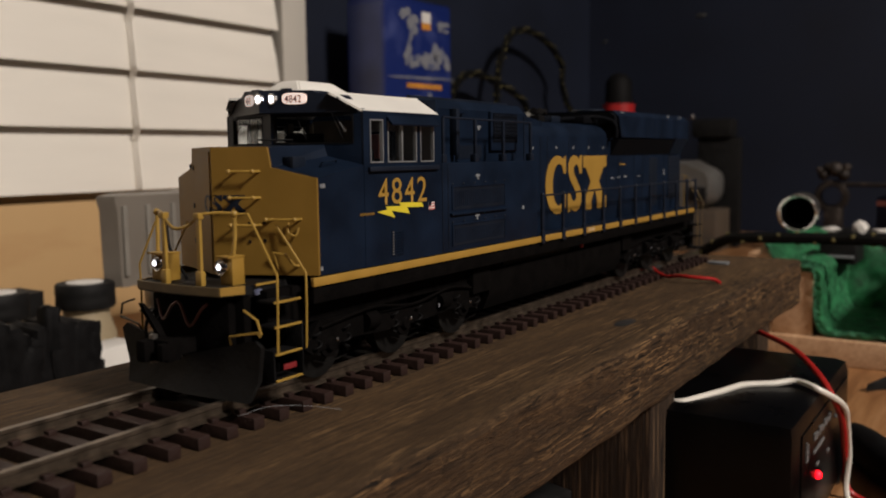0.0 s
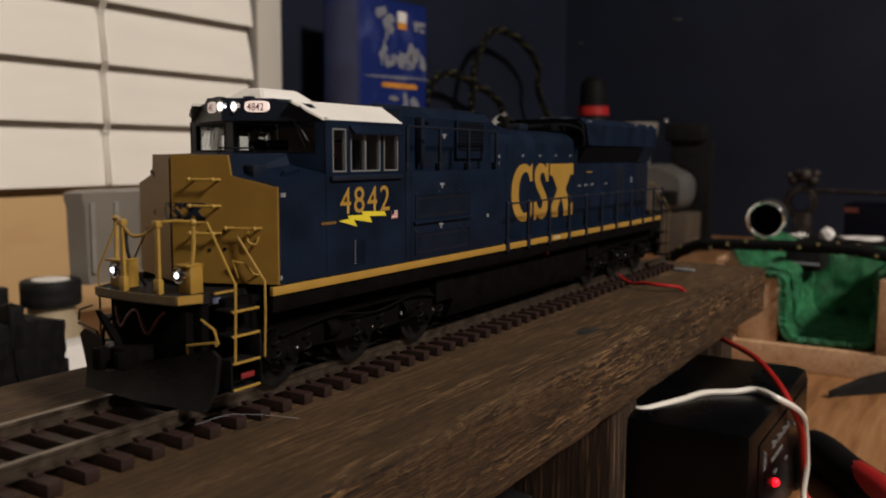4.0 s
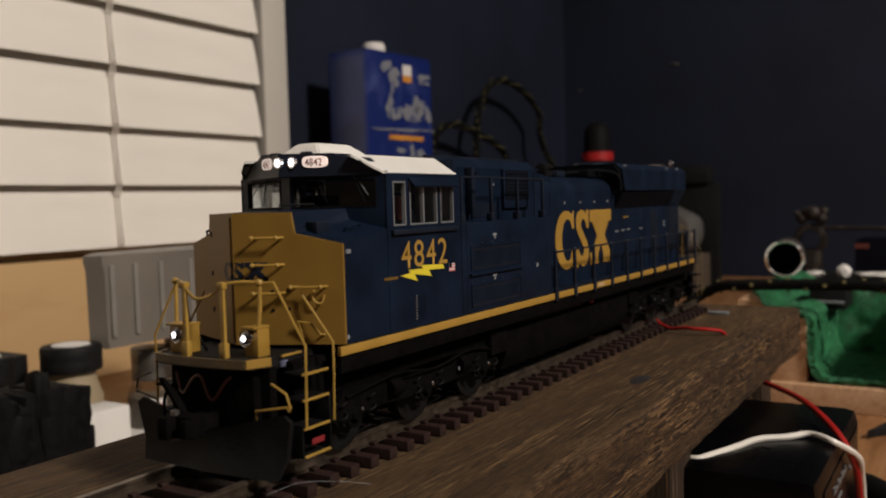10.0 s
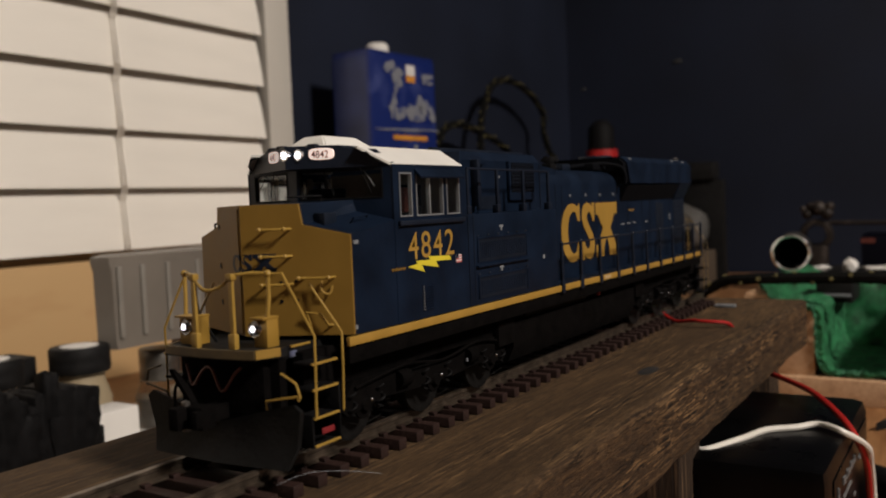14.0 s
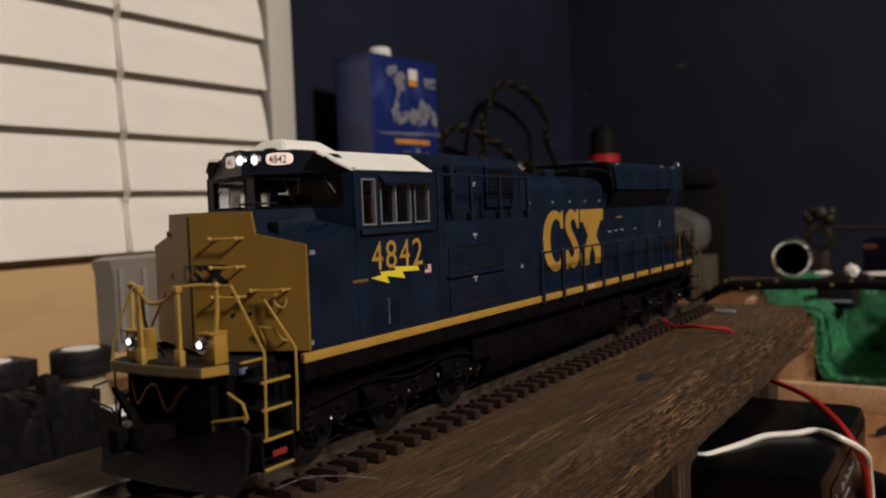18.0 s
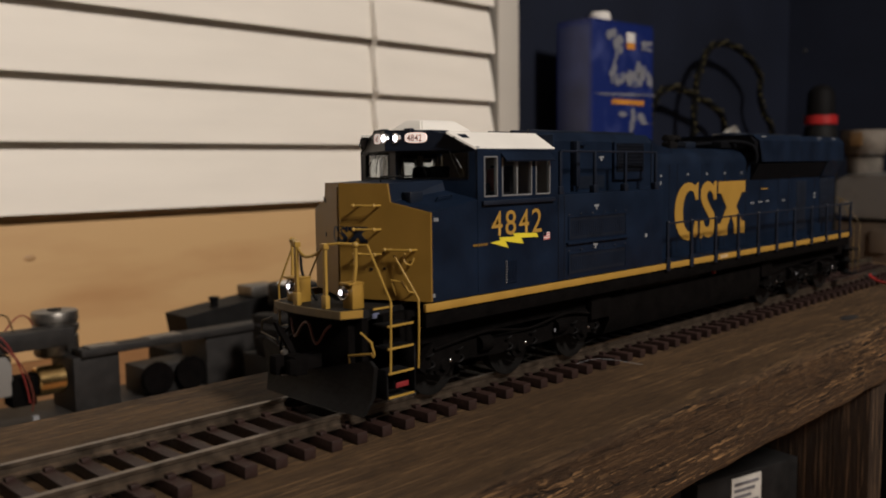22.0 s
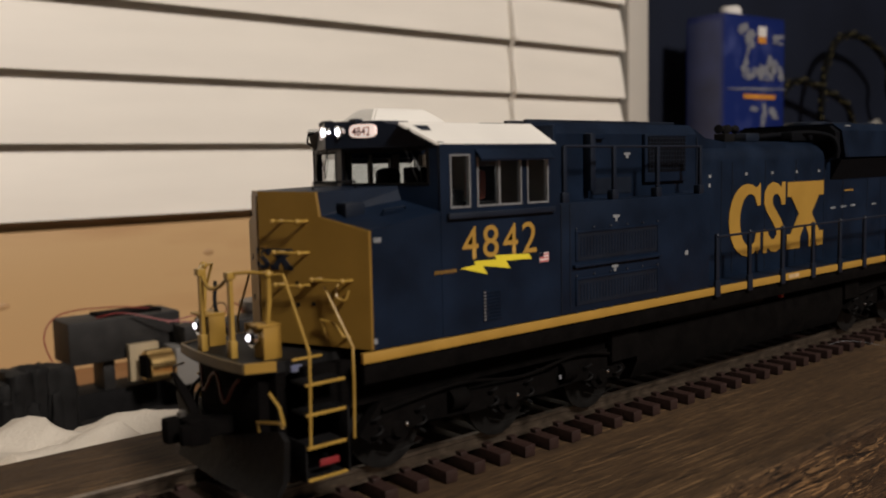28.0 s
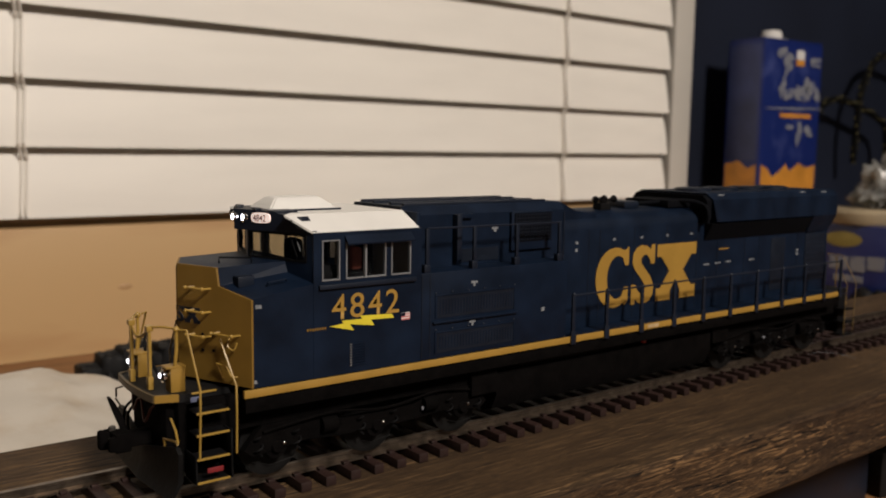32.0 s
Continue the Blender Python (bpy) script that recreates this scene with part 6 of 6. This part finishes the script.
prof = [(-14.6, 50.2), (-11.0, 49.6), (11.0, 49.6), (14.6, 50.2), (14.6, 56.8), (12.6, 58.6), (-12.6, 58.6), (-14.6, 56.8)]
solid(bm, [[(148.0 + (3.2 if z < 51 else 0.8 if z < 57 else 0), y * (0.97), z) for y, z in prof], [(152.0, y, z) for y, z in prof], [(206.0, y, z) for y, z in prof], [(218.2, y * 0.985, z) for y, z in prof]])
P("radiator_shroud", bm, BLUE, smooth=False)
for s in (-1, 1):
    bm = bm_new()
    solid(bm, [[(149, s * 11.2, 44.6), (149, s * 11.5, 44.6), (149, s * 14.2, 49.6), (149, s * 11.2, 49.7)], [(204, s * 11.2, 44.6), (204, s * 11.5, 44.6), (204, s * 14.2, 49.9), (204, s * 11.2, 49.9)], [(209, s * 11.2, 48.6), (209, s * 11.5, 48.6), (209, s * 13.9, 50.1), (209, s * 11.2, 50.1)]])
    P("intake_grille", bm, GRILLE, label="black radiator intake grille", smooth=False)
    bm = bm_new()
    solid(bm, [[(203.9, s * 11.2, 44.6), (203.9, s * 12.0, 44.6), (203.9, s * 14.5, 50.2), (203.9, s * 11.2, 50.2)], [(218.2, s * 11.2, 44.6), (218.2, s * 11.4, 44.6), (218.2, s * 14.4, 50.2), (218.2, s * 11.2, 50.2)]])
    P("shroud_cheek", bm, BLUE, smooth=False)
for x in (158, 172, 186, 200):
    bm = bm_new()
    lathe(bm, [(0.5, 0), (5.6, 0), (5.6, 0.7), (5.0, 1.0), (0.5, 1.0)], pose(x, 0, 58.6), 24)
    P("radiator_fan", bm, DARK_BLUE)
# Solid block; the darkness of the intake opening is put into its black
bm = bm_new()
prism_x(bm, [(-12.4, 49.8), (12.4, 49.8), (13.8, 51.0), (13.8, 56.4), (12.2, 58.0), (-12.2, 58.0), (-13.8, 56.4), (-13.8, 51.0)], 146.2, 148.6)
P("intake_mouth", bm, GRILLE, label="solid black block painted for a dark opening", smooth=False)
bm = bm_new()
tube(bm, smooth_line([(128, -2.0, 55.4), (136, -4.5, 56.0), (143, -9.0, 56.4), (146, -13.0, 55.2), (146.4, -14.4, 52.4), (146.4, -14.2, 50.0)], 5), 0.6, 8)
P("roof_pipe", bm, GRILLE)
slab("shroud_lip", 136, 147, -8, 8, 54.4, 56.6, GRILLE, bevel=0.4)
for x in (152, 196, 209):
    slab("roof_decal", x, x + 3.2, -13.4, -12.9, 57.7, 58.2, DECAL, bevel=0)
slab("rear_door", 184.5, 192.5, -11.45, -11.25, 26.5, 43.5, INSET, bevel=0.1)
slab("rear_grille", 204.5, 217.0, -11.5, -11.25, 28.0, 44.0, INSET, bevel=0.1, label="dark grille panel")
for k in range(9):
    slab("grille_bar", 204.8, 216.8, -11.62, -11.45, 29 + 1.65 * k, 29.3 + 1.65 * k, DARK_BLUE, bevel=0)
for x, z, w in ((150.8, 37.1, 1.3), (156.4, 37.2, 1.3), (161.6, 37.3, 1.3), (174.0, 37.1, 1.3)):
    slab("white_dash", x - w, x + w, -11.42, -11.28, z, z + 0.45, DECAL, bevel=0)
for x in (159.2, 188.8):
    slab("yellow_dash", x - 2.4, x + 2.4, -11.42, -11.28, 41.4, 41.75, LETTER, bevel=0)
for x, z in ((199.9, 38.4), (199.9, 37.2), (205.5, 44.9)):
    slab("small_decal", x - 0.7, x + 0.7, -12.2 if z > 46 else -11.42, -11.28, z, z + 0.7, DECAL, bevel=0)
for x in (156, 170, 178, 200):
    slab("hood_seam", x - 0.1, x + 0.1, -11.38, -11.28, 24.8, 44.4, INSET, bevel=0)

# walkway handrails
POSTS = (88.2, 100.5, 114.2, 128.0, 141.2, 154.2, 167.7, 181.5, 194.5, 206.6, 216.8)
for s in (-1, 1):
    for x in POSTS:
        bm = bm_new()
        box(bm, x - 0.55, x + 0.55, s * 17.9 - 0.3, s * 17.9 + 0.3, 22.4, 34.8, 0.15)
        box(bm, x - 0.9, x + 0.9, s * 18.0 - 0.35, s * 18.0 + 0.35, 22.2, 25.6, 0.2)
        bmesh.ops.create_uvsphere(bm, u_segments=8, v_segments=6, radius=0.55, matrix=Matrix.Translation((x, s * 17.9, 34.8)))
        P("handrail_post", bm, DARK_BLUE)
    bar("handrail", [(88.2, s * 17.9, 34.6), (152, s * 17.9, 34.8), (216.8, s * 17.9, 34.6)], 0.28, DARK_BLUE)
    for x in (43.4, 56.7, 69.6, 83.6):
        bm = bm_new()
        box(bm, x - 0.45, x + 0.45, s * 16.8 - 0.3, s * 16.8 + 0.3, 43.4, 53.2, 0.12)
        box(bm, x - 1.1, x + 0.6, s * 16.6 - 0.9, s * 16.6 + 0.6, 43.4, 45.4, 0.3)
        P("shelf_post", bm, DARK_BLUE)
    bar("shelf_rail", [(43.4, s * 16.8, 53.2), (83.6, s * 16.8, 53.0)], 0.25, DARK_BLUE)

# front platform with yellow edge
def deck_outline():
    """The platform's front edge: a shallow bow between two cut corners."""
    bow = [(-15.4 + 0.9 * (y / 10.2) ** 2, y) for y in [-10.2 + 20.4 * k / 10 for k in range(11)]]
    return [(-10.4, -11.7)] + bow + [(-10.4, 11.7)]


bm = bm_new()
front = deck_outline()
solid(bm, [[(x, y, z) for x, y in front] + [(4, 11.7, z), (4, -11.7, z)] for z in (22.2, 23.75)])
P("front_platform", bm, SATIN_BLACK, smooth=False)
# Cut corners take the lit mustard; the bow has shade painted into its colour.
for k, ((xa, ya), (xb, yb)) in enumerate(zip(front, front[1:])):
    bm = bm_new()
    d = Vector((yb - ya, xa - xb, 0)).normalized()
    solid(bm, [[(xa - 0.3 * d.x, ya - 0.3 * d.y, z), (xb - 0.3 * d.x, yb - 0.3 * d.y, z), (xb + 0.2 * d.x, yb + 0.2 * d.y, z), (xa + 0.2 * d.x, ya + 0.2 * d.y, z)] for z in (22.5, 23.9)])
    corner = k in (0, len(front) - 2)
    P("platform_edge", bm, DITCH_YELLOW if corner else EDGE_SHADED, label="mustard platform edge" if corner else "mustard platform edge with shade put into its colour", smooth=False)
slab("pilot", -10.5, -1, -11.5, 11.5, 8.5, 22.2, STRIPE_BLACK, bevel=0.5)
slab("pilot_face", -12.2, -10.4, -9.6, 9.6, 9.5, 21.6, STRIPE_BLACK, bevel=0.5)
bar("hose", smooth_line([(-12.8, 7.5, 20.5), (-13.4, 5.5, 17.2), (-13.2, 3.2, 19.8), (-13.2, 1.2, 20.2), (-13.5, -1.4, 16.6), (-13.2, -4.2, 19.6), (-13.0, -5.5, 20.6)], 6), 0.26, RUST_HOSE, label="red-brown brake hose")
for y in (6.5, 9.0):
    bar("mu_hose", smooth_line([(-12.0, y, 18.5), (-14.0, y + 0.2, 16.4), (-14.0, y + 0.5, 12.6), (-13.0, y + 0.6, 11.4)], 4), 0.3, BLACK)

# snow plough, coupler, uncoupling bars
bm = bm_new()
loops = []
for k in range(25):
    y = -17.6 + 35.2 * k / 24
    a = abs(y) / 17.6
    top = 11.2 + 4.4 * a - (1.4 * (a - 0.93) / 0.07 if a > 0.93 else 0)
    bend = 1.0 - a
    loops.append([(-13.9 - 0.9 * bend, y * 0.86, 4.9), (-12.9 - 0.6 * bend, y * 0.86, 5.0), (-11.6 - 0.6 * bend, y * 0.93, 8.5), (-12.0 - 0.6 * bend, y, top), (-12.9 - 0.8 * bend, y, top + 0.2), (-12.6 - 0.9 * bend, y * 0.93, 8.3)])
solid(bm, loops)
P("snow_plough", bm, SATIN_BLACK)
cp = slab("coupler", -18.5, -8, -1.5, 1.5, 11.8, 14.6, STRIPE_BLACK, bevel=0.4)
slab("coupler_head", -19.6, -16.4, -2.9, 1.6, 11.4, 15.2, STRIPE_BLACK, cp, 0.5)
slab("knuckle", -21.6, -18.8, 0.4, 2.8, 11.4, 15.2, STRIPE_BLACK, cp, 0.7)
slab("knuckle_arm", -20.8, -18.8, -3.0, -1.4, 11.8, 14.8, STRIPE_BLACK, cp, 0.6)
bm = bm_new()
lathe(bm, [(0.3, 11.0), (0.7, 11.0), (0.7, 15.8), (0.3, 16.0)], pose(-19.0, 1.2, 0), 10)
P("knuckle_pin", bm, STEEL, cp)
bm = bm_new()
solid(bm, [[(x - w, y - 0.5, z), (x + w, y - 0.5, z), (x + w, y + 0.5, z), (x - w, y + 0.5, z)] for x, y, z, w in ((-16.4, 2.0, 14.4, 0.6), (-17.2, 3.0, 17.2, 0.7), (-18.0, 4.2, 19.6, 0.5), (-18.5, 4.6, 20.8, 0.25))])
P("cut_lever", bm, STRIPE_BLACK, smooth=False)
bar("front_grab", [(-12.8, -13.9, 20.2), (-13.2, -17.3, 18.9), (-13.0, -17.9, 16.6)], 0.22, RAIL_YELLOW, label="yellow wire grab")
bar("front_grab", [(-13.0, -10.8, 14.2), (-13.2, -10.8, 15.6), (-13.2, -17.4, 16.9), (-13.0, -17.6, 16.2)], 0.22, RAIL_YELLOW, label="yellow wire grab")
# The left grabs take a darker yellow than the right ones.
bar("front_grab", [(-13.0, 17.4, 16.2), (-13.4, 17.2, 16.6), (-13.4, 12.2, 15.6), (-13.0, 12.0, 14.6)], 0.2, GRAB_DARK, label="dull yellow wire grab")
bar("front_grab", [(-13.0, 13.6, 20.0), (-13.4, 16.6, 19.0), (-13.2, 17.3, 17.0)], 0.2, GRAB_DARK, label="dull yellow wire grab")

# step wells with yellow treads
for s in (-1, 1):
    sw = slab("step_well", -9.0, -1.2, min(s * 10.6, s * 11.5), max(s * 10.6, s * 11.5), 7.6, 23.4, BLACK)
    for x in (-9.4, -2.4):
        bm = bm_new()
        box(bm, x, x + 0.4, min(s * 11.4, s * 17.0), max(s * 11.4, s * 17.0), 7.6, 13.0 if x < -5 else 17.0, 0.1)
        P("step_side", bm, BLACK, sw)
    for z in (8.1, 12.6, 17.2, 21.4):
        slab("tread", -9.1, -2.9, min(s * 11.4, s * 17.2), max(s * 13.0, s * 17.2), z - 0.5, z - 0.1, BLACK, sw, 0.05)
        slab("tread_edge", -9.2, -2.8, min(s * 17.0, s * 17.4), max(s * 17.0, s * 17.4), z - 0.42, z - 0.02, RAIL_YELLOW, sw, 0.08)
    slab("platform_step_edge", -8.0, -3.0, min(s * 11.6, s * 12.0), max(s * 11.6, s * 12.0), 23.45, 23.85, RAIL_YELLOW)
    slab("reflector", -7.2, -4.0, min(s * 16.9, s * 17.15), max(s * 16.9, s * 17.15), 9.4, 10.4, RUST_RED, label="red reflector plate")
    slab("builder_plate", -8.2, -6.4, min(s * 11.6, s * 11.9), max(s * 11.6, s * 11.9), 21.9, 22.9, CAN_WORN)
    bm = bm_new()
    lathe(bm, [(0.3, 0), (0.75, 0), (0.75, 0.4), (0.3, 0.5)], pose(-4.9, s * 11.65, 21.8, 90 if s < 0 else -90, 0, 0), 14)
    P("step_lamp", bm, STEP_LAMP)
    bar("step_handrail", [(-9.9, s * 9.5, 35.8), (-8.5, s * 11.2, 35.8), (-8.5, s * 17.5, 25.7), (-8.5, s * 17.4, 21), (-8.7, s * 17.3, 12.3)], 0.22, RAIL_YELLOW, label="yellow step handrail")
    bar("step_handrail", [(-2.0, s * 11.4, 33.3), (-1.4, s * 17.4, 25.4), (-1.3, s * 17.3, 20), (-1.3, s * 17.0, 12.2)], 0.22, RAIL_YELLOW, label="yellow step handrail")

# platform posts, ditch lights in hooded boxes, and the chain
for side, (fx, fy), (rx, ry), (bx0, bx1, by0, by1), ly in ((-1, (-13.3, -4.5), (-9.8, -9.35), (-11.2, -8.4, -9.9, -7.0), -8.1), (1, (-14.2, 3.2), (-11.1, 8.7), (-12.5, -9.8, 4.7, 9.0), 6.5)):
    bm = bm_new()
    box(bm, fx - 0.3, fx + 0.3, fy - 0.45, fy + 0.45, 23.6, 36.0, 0.12)
    box(bm, fx - 0.55, fx + 0.5, fy - 0.75, fy + 0.75, 23.6, 26.2, 0.2)
    box(bm, fx - 0.65, fx + 0.65, fy - 0.7, fy + 0.7, 35.0, 36.1, 0.2)
    P("platform_post", bm, RAIL_YELLOW, label="mustard platform post")
    bm = bm_new()
    tube(bm, [(rx - 0.3, ry - 0.2 * side, 28.8), (rx, ry, 32), (rx, ry, 36.0)], 0.36, 8)
    bmesh.ops.create_uvsphere(bm, u_segments=10, v_segments=7, radius=0.65, matrix=Matrix.Translation((rx, ry, 35.8)))
    P("platform_post", bm, RAIL_YELLOW, label="mustard platform post")
    bar("platform_rail", [(fx, fy, 35.8), ((fx + rx) / 2, (fy + ry) / 2 + 0.2 * side, 36.1), (rx, ry, 35.9)], 0.25, RAIL_YELLOW)
    bm = bm_new()
    box(bm, bx0, bx1, by0, by1, 23.8, 28.5, 0.1)
    db = P("ditch_light_box", bm, DITCH_YELLOW, label="mustard ditch light box")
    slab("hood", bx0 - 0.9, bx1 + 0.15, by0 - 0.1, by1 + 0.1, 28.45, 28.8, DITCH_YELLOW, db, 0.08)
    bm = bm_new()
    lathe(bm, [(0.3, 0.3), (1.2, 0.2), (1.4, 0.7), (1.35, 1.0), (1.15, 0.75), (0.7, 0.3), (0.3, 0.2)], pose(bx0 - 0.05, ly, 26.95, 0, -90, 0), 24)
    dl = P("ditch_light", bm, CHROME, label="chrome ditch light")
    bm = bm_new()
    bmesh.ops.create_uvsphere(bm, u_segments=16, v_segments=10, radius=1.2, matrix=Matrix.Translation((bx0 - 0.55, ly, 26.95)) @ Matrix.Diagonal((0.8, 1, 1, 1)))
    P("lens", bm, LENS_GREY, dl)
    bm = bm_new()
    bmesh.ops.create_uvsphere(bm, u_segments=12, v_segments=8, radius=0.55, matrix=Matrix.Translation((bx0 - 1.2, ly, 27.0)))
    P("bulb", bm, DITCH_GLOW, dl, "glowing white bulb")
line = smooth_line([(-14.2, 3.2, 35.4), (-14.1, 2.2, 34.2), (-14.0, 0.6, 33.3), (-13.7, -2.0, 33.8), (-13.3, -4.4, 35.4)], 6)
ch = new("platform_chain")
ch.parent = loco
for k, (a, b) in enumerate(zip(line, line[1:])):
    bm = bm_new()
    bmesh.ops.create_uvsphere(bm, u_segments=8, v_segments=6, radius=0.30, matrix=Matrix.Translation(a.lerp(b, 0.5)) @ Matrix.Diagonal((0.8, 1.3, 0.8 if k % 2 else 1.2, 1)))
    P("chain_link", bm, RAIL_YELLOW, ch)
bar("platform_hose", smooth_line([(-8.5, 4.5, 23.8), (-10.5, 6.2, 29), (-9.5, 8.2, 33.2)], 5), 0.3, BLACK)

# trucks, wheels, fuel tank
WHEELSETS = []
WHEEL = surface("blackened_wheel", (0.010, 0.0095, 0.009), 0.5, metal=0.6, vary=0.3, scale=300)
for cx in (32.5, 185.5):
    tr = new("truck")
    tr.parent = loco
    for s in (-1, 1):
        ya, yb = sorted((s * 12.2, s * 14.0))
        bm = bm_new()
        prism_y(bm, [(cx - 31, 11), (cx - 27, 15.5), (cx - 14, 15.5), (cx - 10, 13.6), (cx + 10, 13.6), (cx + 14, 15.5), (cx + 27, 15.5), (cx + 31, 11), (cx + 29, 9.5), (cx + 18, 10.8), (cx + 8, 10.2), (cx - 8, 10.2), (cx - 18, 10.8), (cx - 29, 9.5)], ya, yb)
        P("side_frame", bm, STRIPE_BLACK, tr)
        for dx in (-23.8, 0, 23.8):
            bm = bm_new()
            lathe(bm, [(0.4, 1.3), (1.1, 1.3), (1.3, 1.0), (1.5, 0.5), (2.5, 0.4), (2.6, 0), (0.4, 0)], pose(cx + dx, s * 13.2, 10.6, 90 if s < 0 else -90, 0, 0), 20)
            P("axle_box", bm, STRIPE_BLACK, tr)
            # Chrome bead added on each axle box to give a glint
            bm = bm_new()
            bmesh.ops.create_uvsphere(bm, u_segments=10, v_segments=6, radius=0.42, matrix=Matrix.Translation((cx + dx + 1.2, s * 14.5, 11.4)))
            P("glint_bead", bm, CHROME, tr, "chrome bead added for a bright glint")
            for e in (-4.2, 4.2):
                bm = bm_new()
                tube(bm, [(cx + dx + e + 0.9 * math.cos(a), s * 14.2 + 0.9 * math.sin(a), 9.2 + 0.55 * a / 1.4) for a in [k * 0.7 for k in range(17)]], 0.22, 5)
                P("spring", bm, BLACK, tr)
            bar("brake_rod", [(cx + dx - 5.5, s * 14.4, 8.6), (cx + dx - 2, s * 14.6, 7.4), (cx + dx + 4, s * 14.4, 8.0)], 0.08, WHEEL, tr)
        bar("brake_pipe", smooth_line([(cx - 27, s * 14.4, 14.2), (cx - 12, s * 14.9, 15.8), (cx + 2, s * 14.7, 14.4), (cx + 16, s * 14.9, 15.9), (cx + 27, s * 14.4, 14.4)], 5), 0.3, STRIPE_BLACK, tr)
        for dx in (-14, 12):
            bm = bm_new()
            lathe(bm, [(0.3, 0), (1.8, 0), (1.8, 3.5), (1.2, 4.2), (0.3, 4.2)], pose(cx + dx, s * 14.0, 13.2, 0, 90, 0), 14)
            P("brake_cylinder", bm, STRIPE_BLACK, tr)
    for dx in (-23.8, 0, 23.8):
        ws = new("wheelset")
        ws.parent = tr
        ws.location = ((cx + dx) * MM, 0, 10.55 * MM)
        WHEELSETS.append((ws, cx + dx))
        for s in (-1, 1):
            bm = bm_new()
            lathe(bm, [(0.5, -1.4), (2.0, -1.2), (4.6, -0.5), (6.1, -1.4), (6.1, 0.9), (6.7, 1.2), (6.7, 1.7), (0.5, 1.7)], pose(0, s * 8.9, 0, 90 if s < 0 else -90, 0, 0), 28)
            for k in range(3):
                a = k * 2.1
                box(bm, 3.2 * math.cos(a) - 0.5, 3.2 * math.cos(a) + 0.5, s * 10.0 - 0.3, s * 10.0 + 0.3, 3.2 * math.sin(a) - 0.5, 3.2 * math.sin(a) + 0.5)
            o = part("wheel", bm, WHEEL, ws)
        bm = bm_new()
        tube(bm, [(0, -9, 0), (0, 9, 0)], 1.2, 10)
        part("axle", bm, BLACK, ws)
bm = bm_new()
prism_x(bm, [(-14.6, 17.5), (14.6, 17.5), (14.8, 12), (13, 8.2), (9, 7), (-9, 7), (-13, 8.2), (-14.8, 12)], 66, 150)
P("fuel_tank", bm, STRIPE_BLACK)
slab("fuel_filler", 118.5, 119.8, -15.4, -14.5, 18.2, 19.6, RED, label="tiny red fuel valve")
for s in (-1, 1):
    for z in (18.3,):
        bm = bm_new()
        lathe(bm, [(0.4, 0), (2.2, 0), (2.5, 0.6), (2.5, 38), (2.2, 38.6), (0.4, 38.6)], pose(74, s * 12.2, z + 1.2, 0, 90, 0), 16)
        P("air_tank", bm, BLACK)
    slab("battery_box", 58, 66, min(s * 12, s * 15.2), max(s * 12, s * 15.2), 13, 22.4, STRIPE_BLACK)
    slab("equipment_box", 150.5, 158, min(s * 12, s * 15.2), max(s * 12, s * 15.2), 14, 22.4, STRIPE_BLACK)
for x in (44.5, 178):
    slab("tiny_tag", x - 0.5, x + 0.5, -14.75, -14.5, 12.2, 12.9, CAN_WORN, bevel=0)

# rear end
slab("rear_platform", 217.4, 231, -13, 13, 21.8, 23.6, SATIN_BLACK)
slab("rear_pilot", 224, 228.5, -14, 14, 8.5, 21.8, BLACK, bevel=0.4)
slab("rear_coupler", 228, 240, -1.6, 1.6, 12.0, 15.0, BLACK, bevel=0.4)
for s in (-1, 1):
    bar("rear_handrail", [(218.4, s * 11.8, 36.5), (220, s * 13.2, 36.5), (222.5, s * 17.4, 26), (222.5, s * 17.2, 9)], 0.14, RAIL_DIM)
    bar("rear_handrail", [(229.5, s * 9.5, 35.5), (229, s * 12, 35), (229, s * 17.2, 26), (229, s * 17.0, 9)], 0.14, RAIL_DIM)
    for z in (8.4, 12.8, 17.4):
        slab("rear_tread", 222.6, 228.8, min(s * 13.0, s * 17.2), max(s * 13.0, s * 17.2), z - 0.5, z, BLACK, bevel=0.08)
    for x, y in ((229.5, 4.5), (229.5, 9.5)):
        bar("rear_post", [(x, s * y, 23.4), (x, s * y, 35.6)], 0.2, RAIL_DIM)
    bar("rear_grab", [(218.6, s * 6, 29), (220, s * 6, 29), (220, s * 6, 42), (218.6, s * 6, 42)], 0.16, RAIL_DIM)

# ---- movement ----
TRAVEL = [(0, 0), (7, 0), (14.5, 0), (15.5, 0.9), (16.5, 2.9), (17, 5.3), (17.5, 7.9), (18, 11.1), (18.5, 16.0), (19, 22.8), (19.5, 30.7), (20, 38.2), (20.5, 46.0), (21, 53.7), (21.5, 61.2), (22, 68.8), (22.5, 76.5), (23, 84.3), (23.5, 91.9), (24, 99.5), (24.5, 107.2), (25, 114.9), (25.5, 122.3), (26.5, 137.6), (27.5, 152.8), (28, 160.3), (28.5, 168.0), (29, 175.6), (29.5, 183.4), (30, 191.4), (30.5, 199.1), (31, 206.7), (31.5, 214.5), (32, 222.0)]


def travelled(t):
    for (a, sa), (b, sb) in zip(TRAVEL, TRAVEL[1:]):
        if t <= b:
            return sa + (sb - sa) * (t - a) / (b - a)
    return TRAVEL[-1][1]


def motions():
    walk(loco, [(t, pose(-s * MM, 0, 0)) for t, s in TRAVEL])
    times = [0, 7, 14.5] + [14.5 + 0.5 * k for k in range(1, 36)]
    for ws, x in WHEELSETS:
        walk(ws, [(t, pose(x * MM, 0, 10.55 * MM, 0, -math.degrees(travelled(t) / 6.1), 0)) for t in times])


motions()
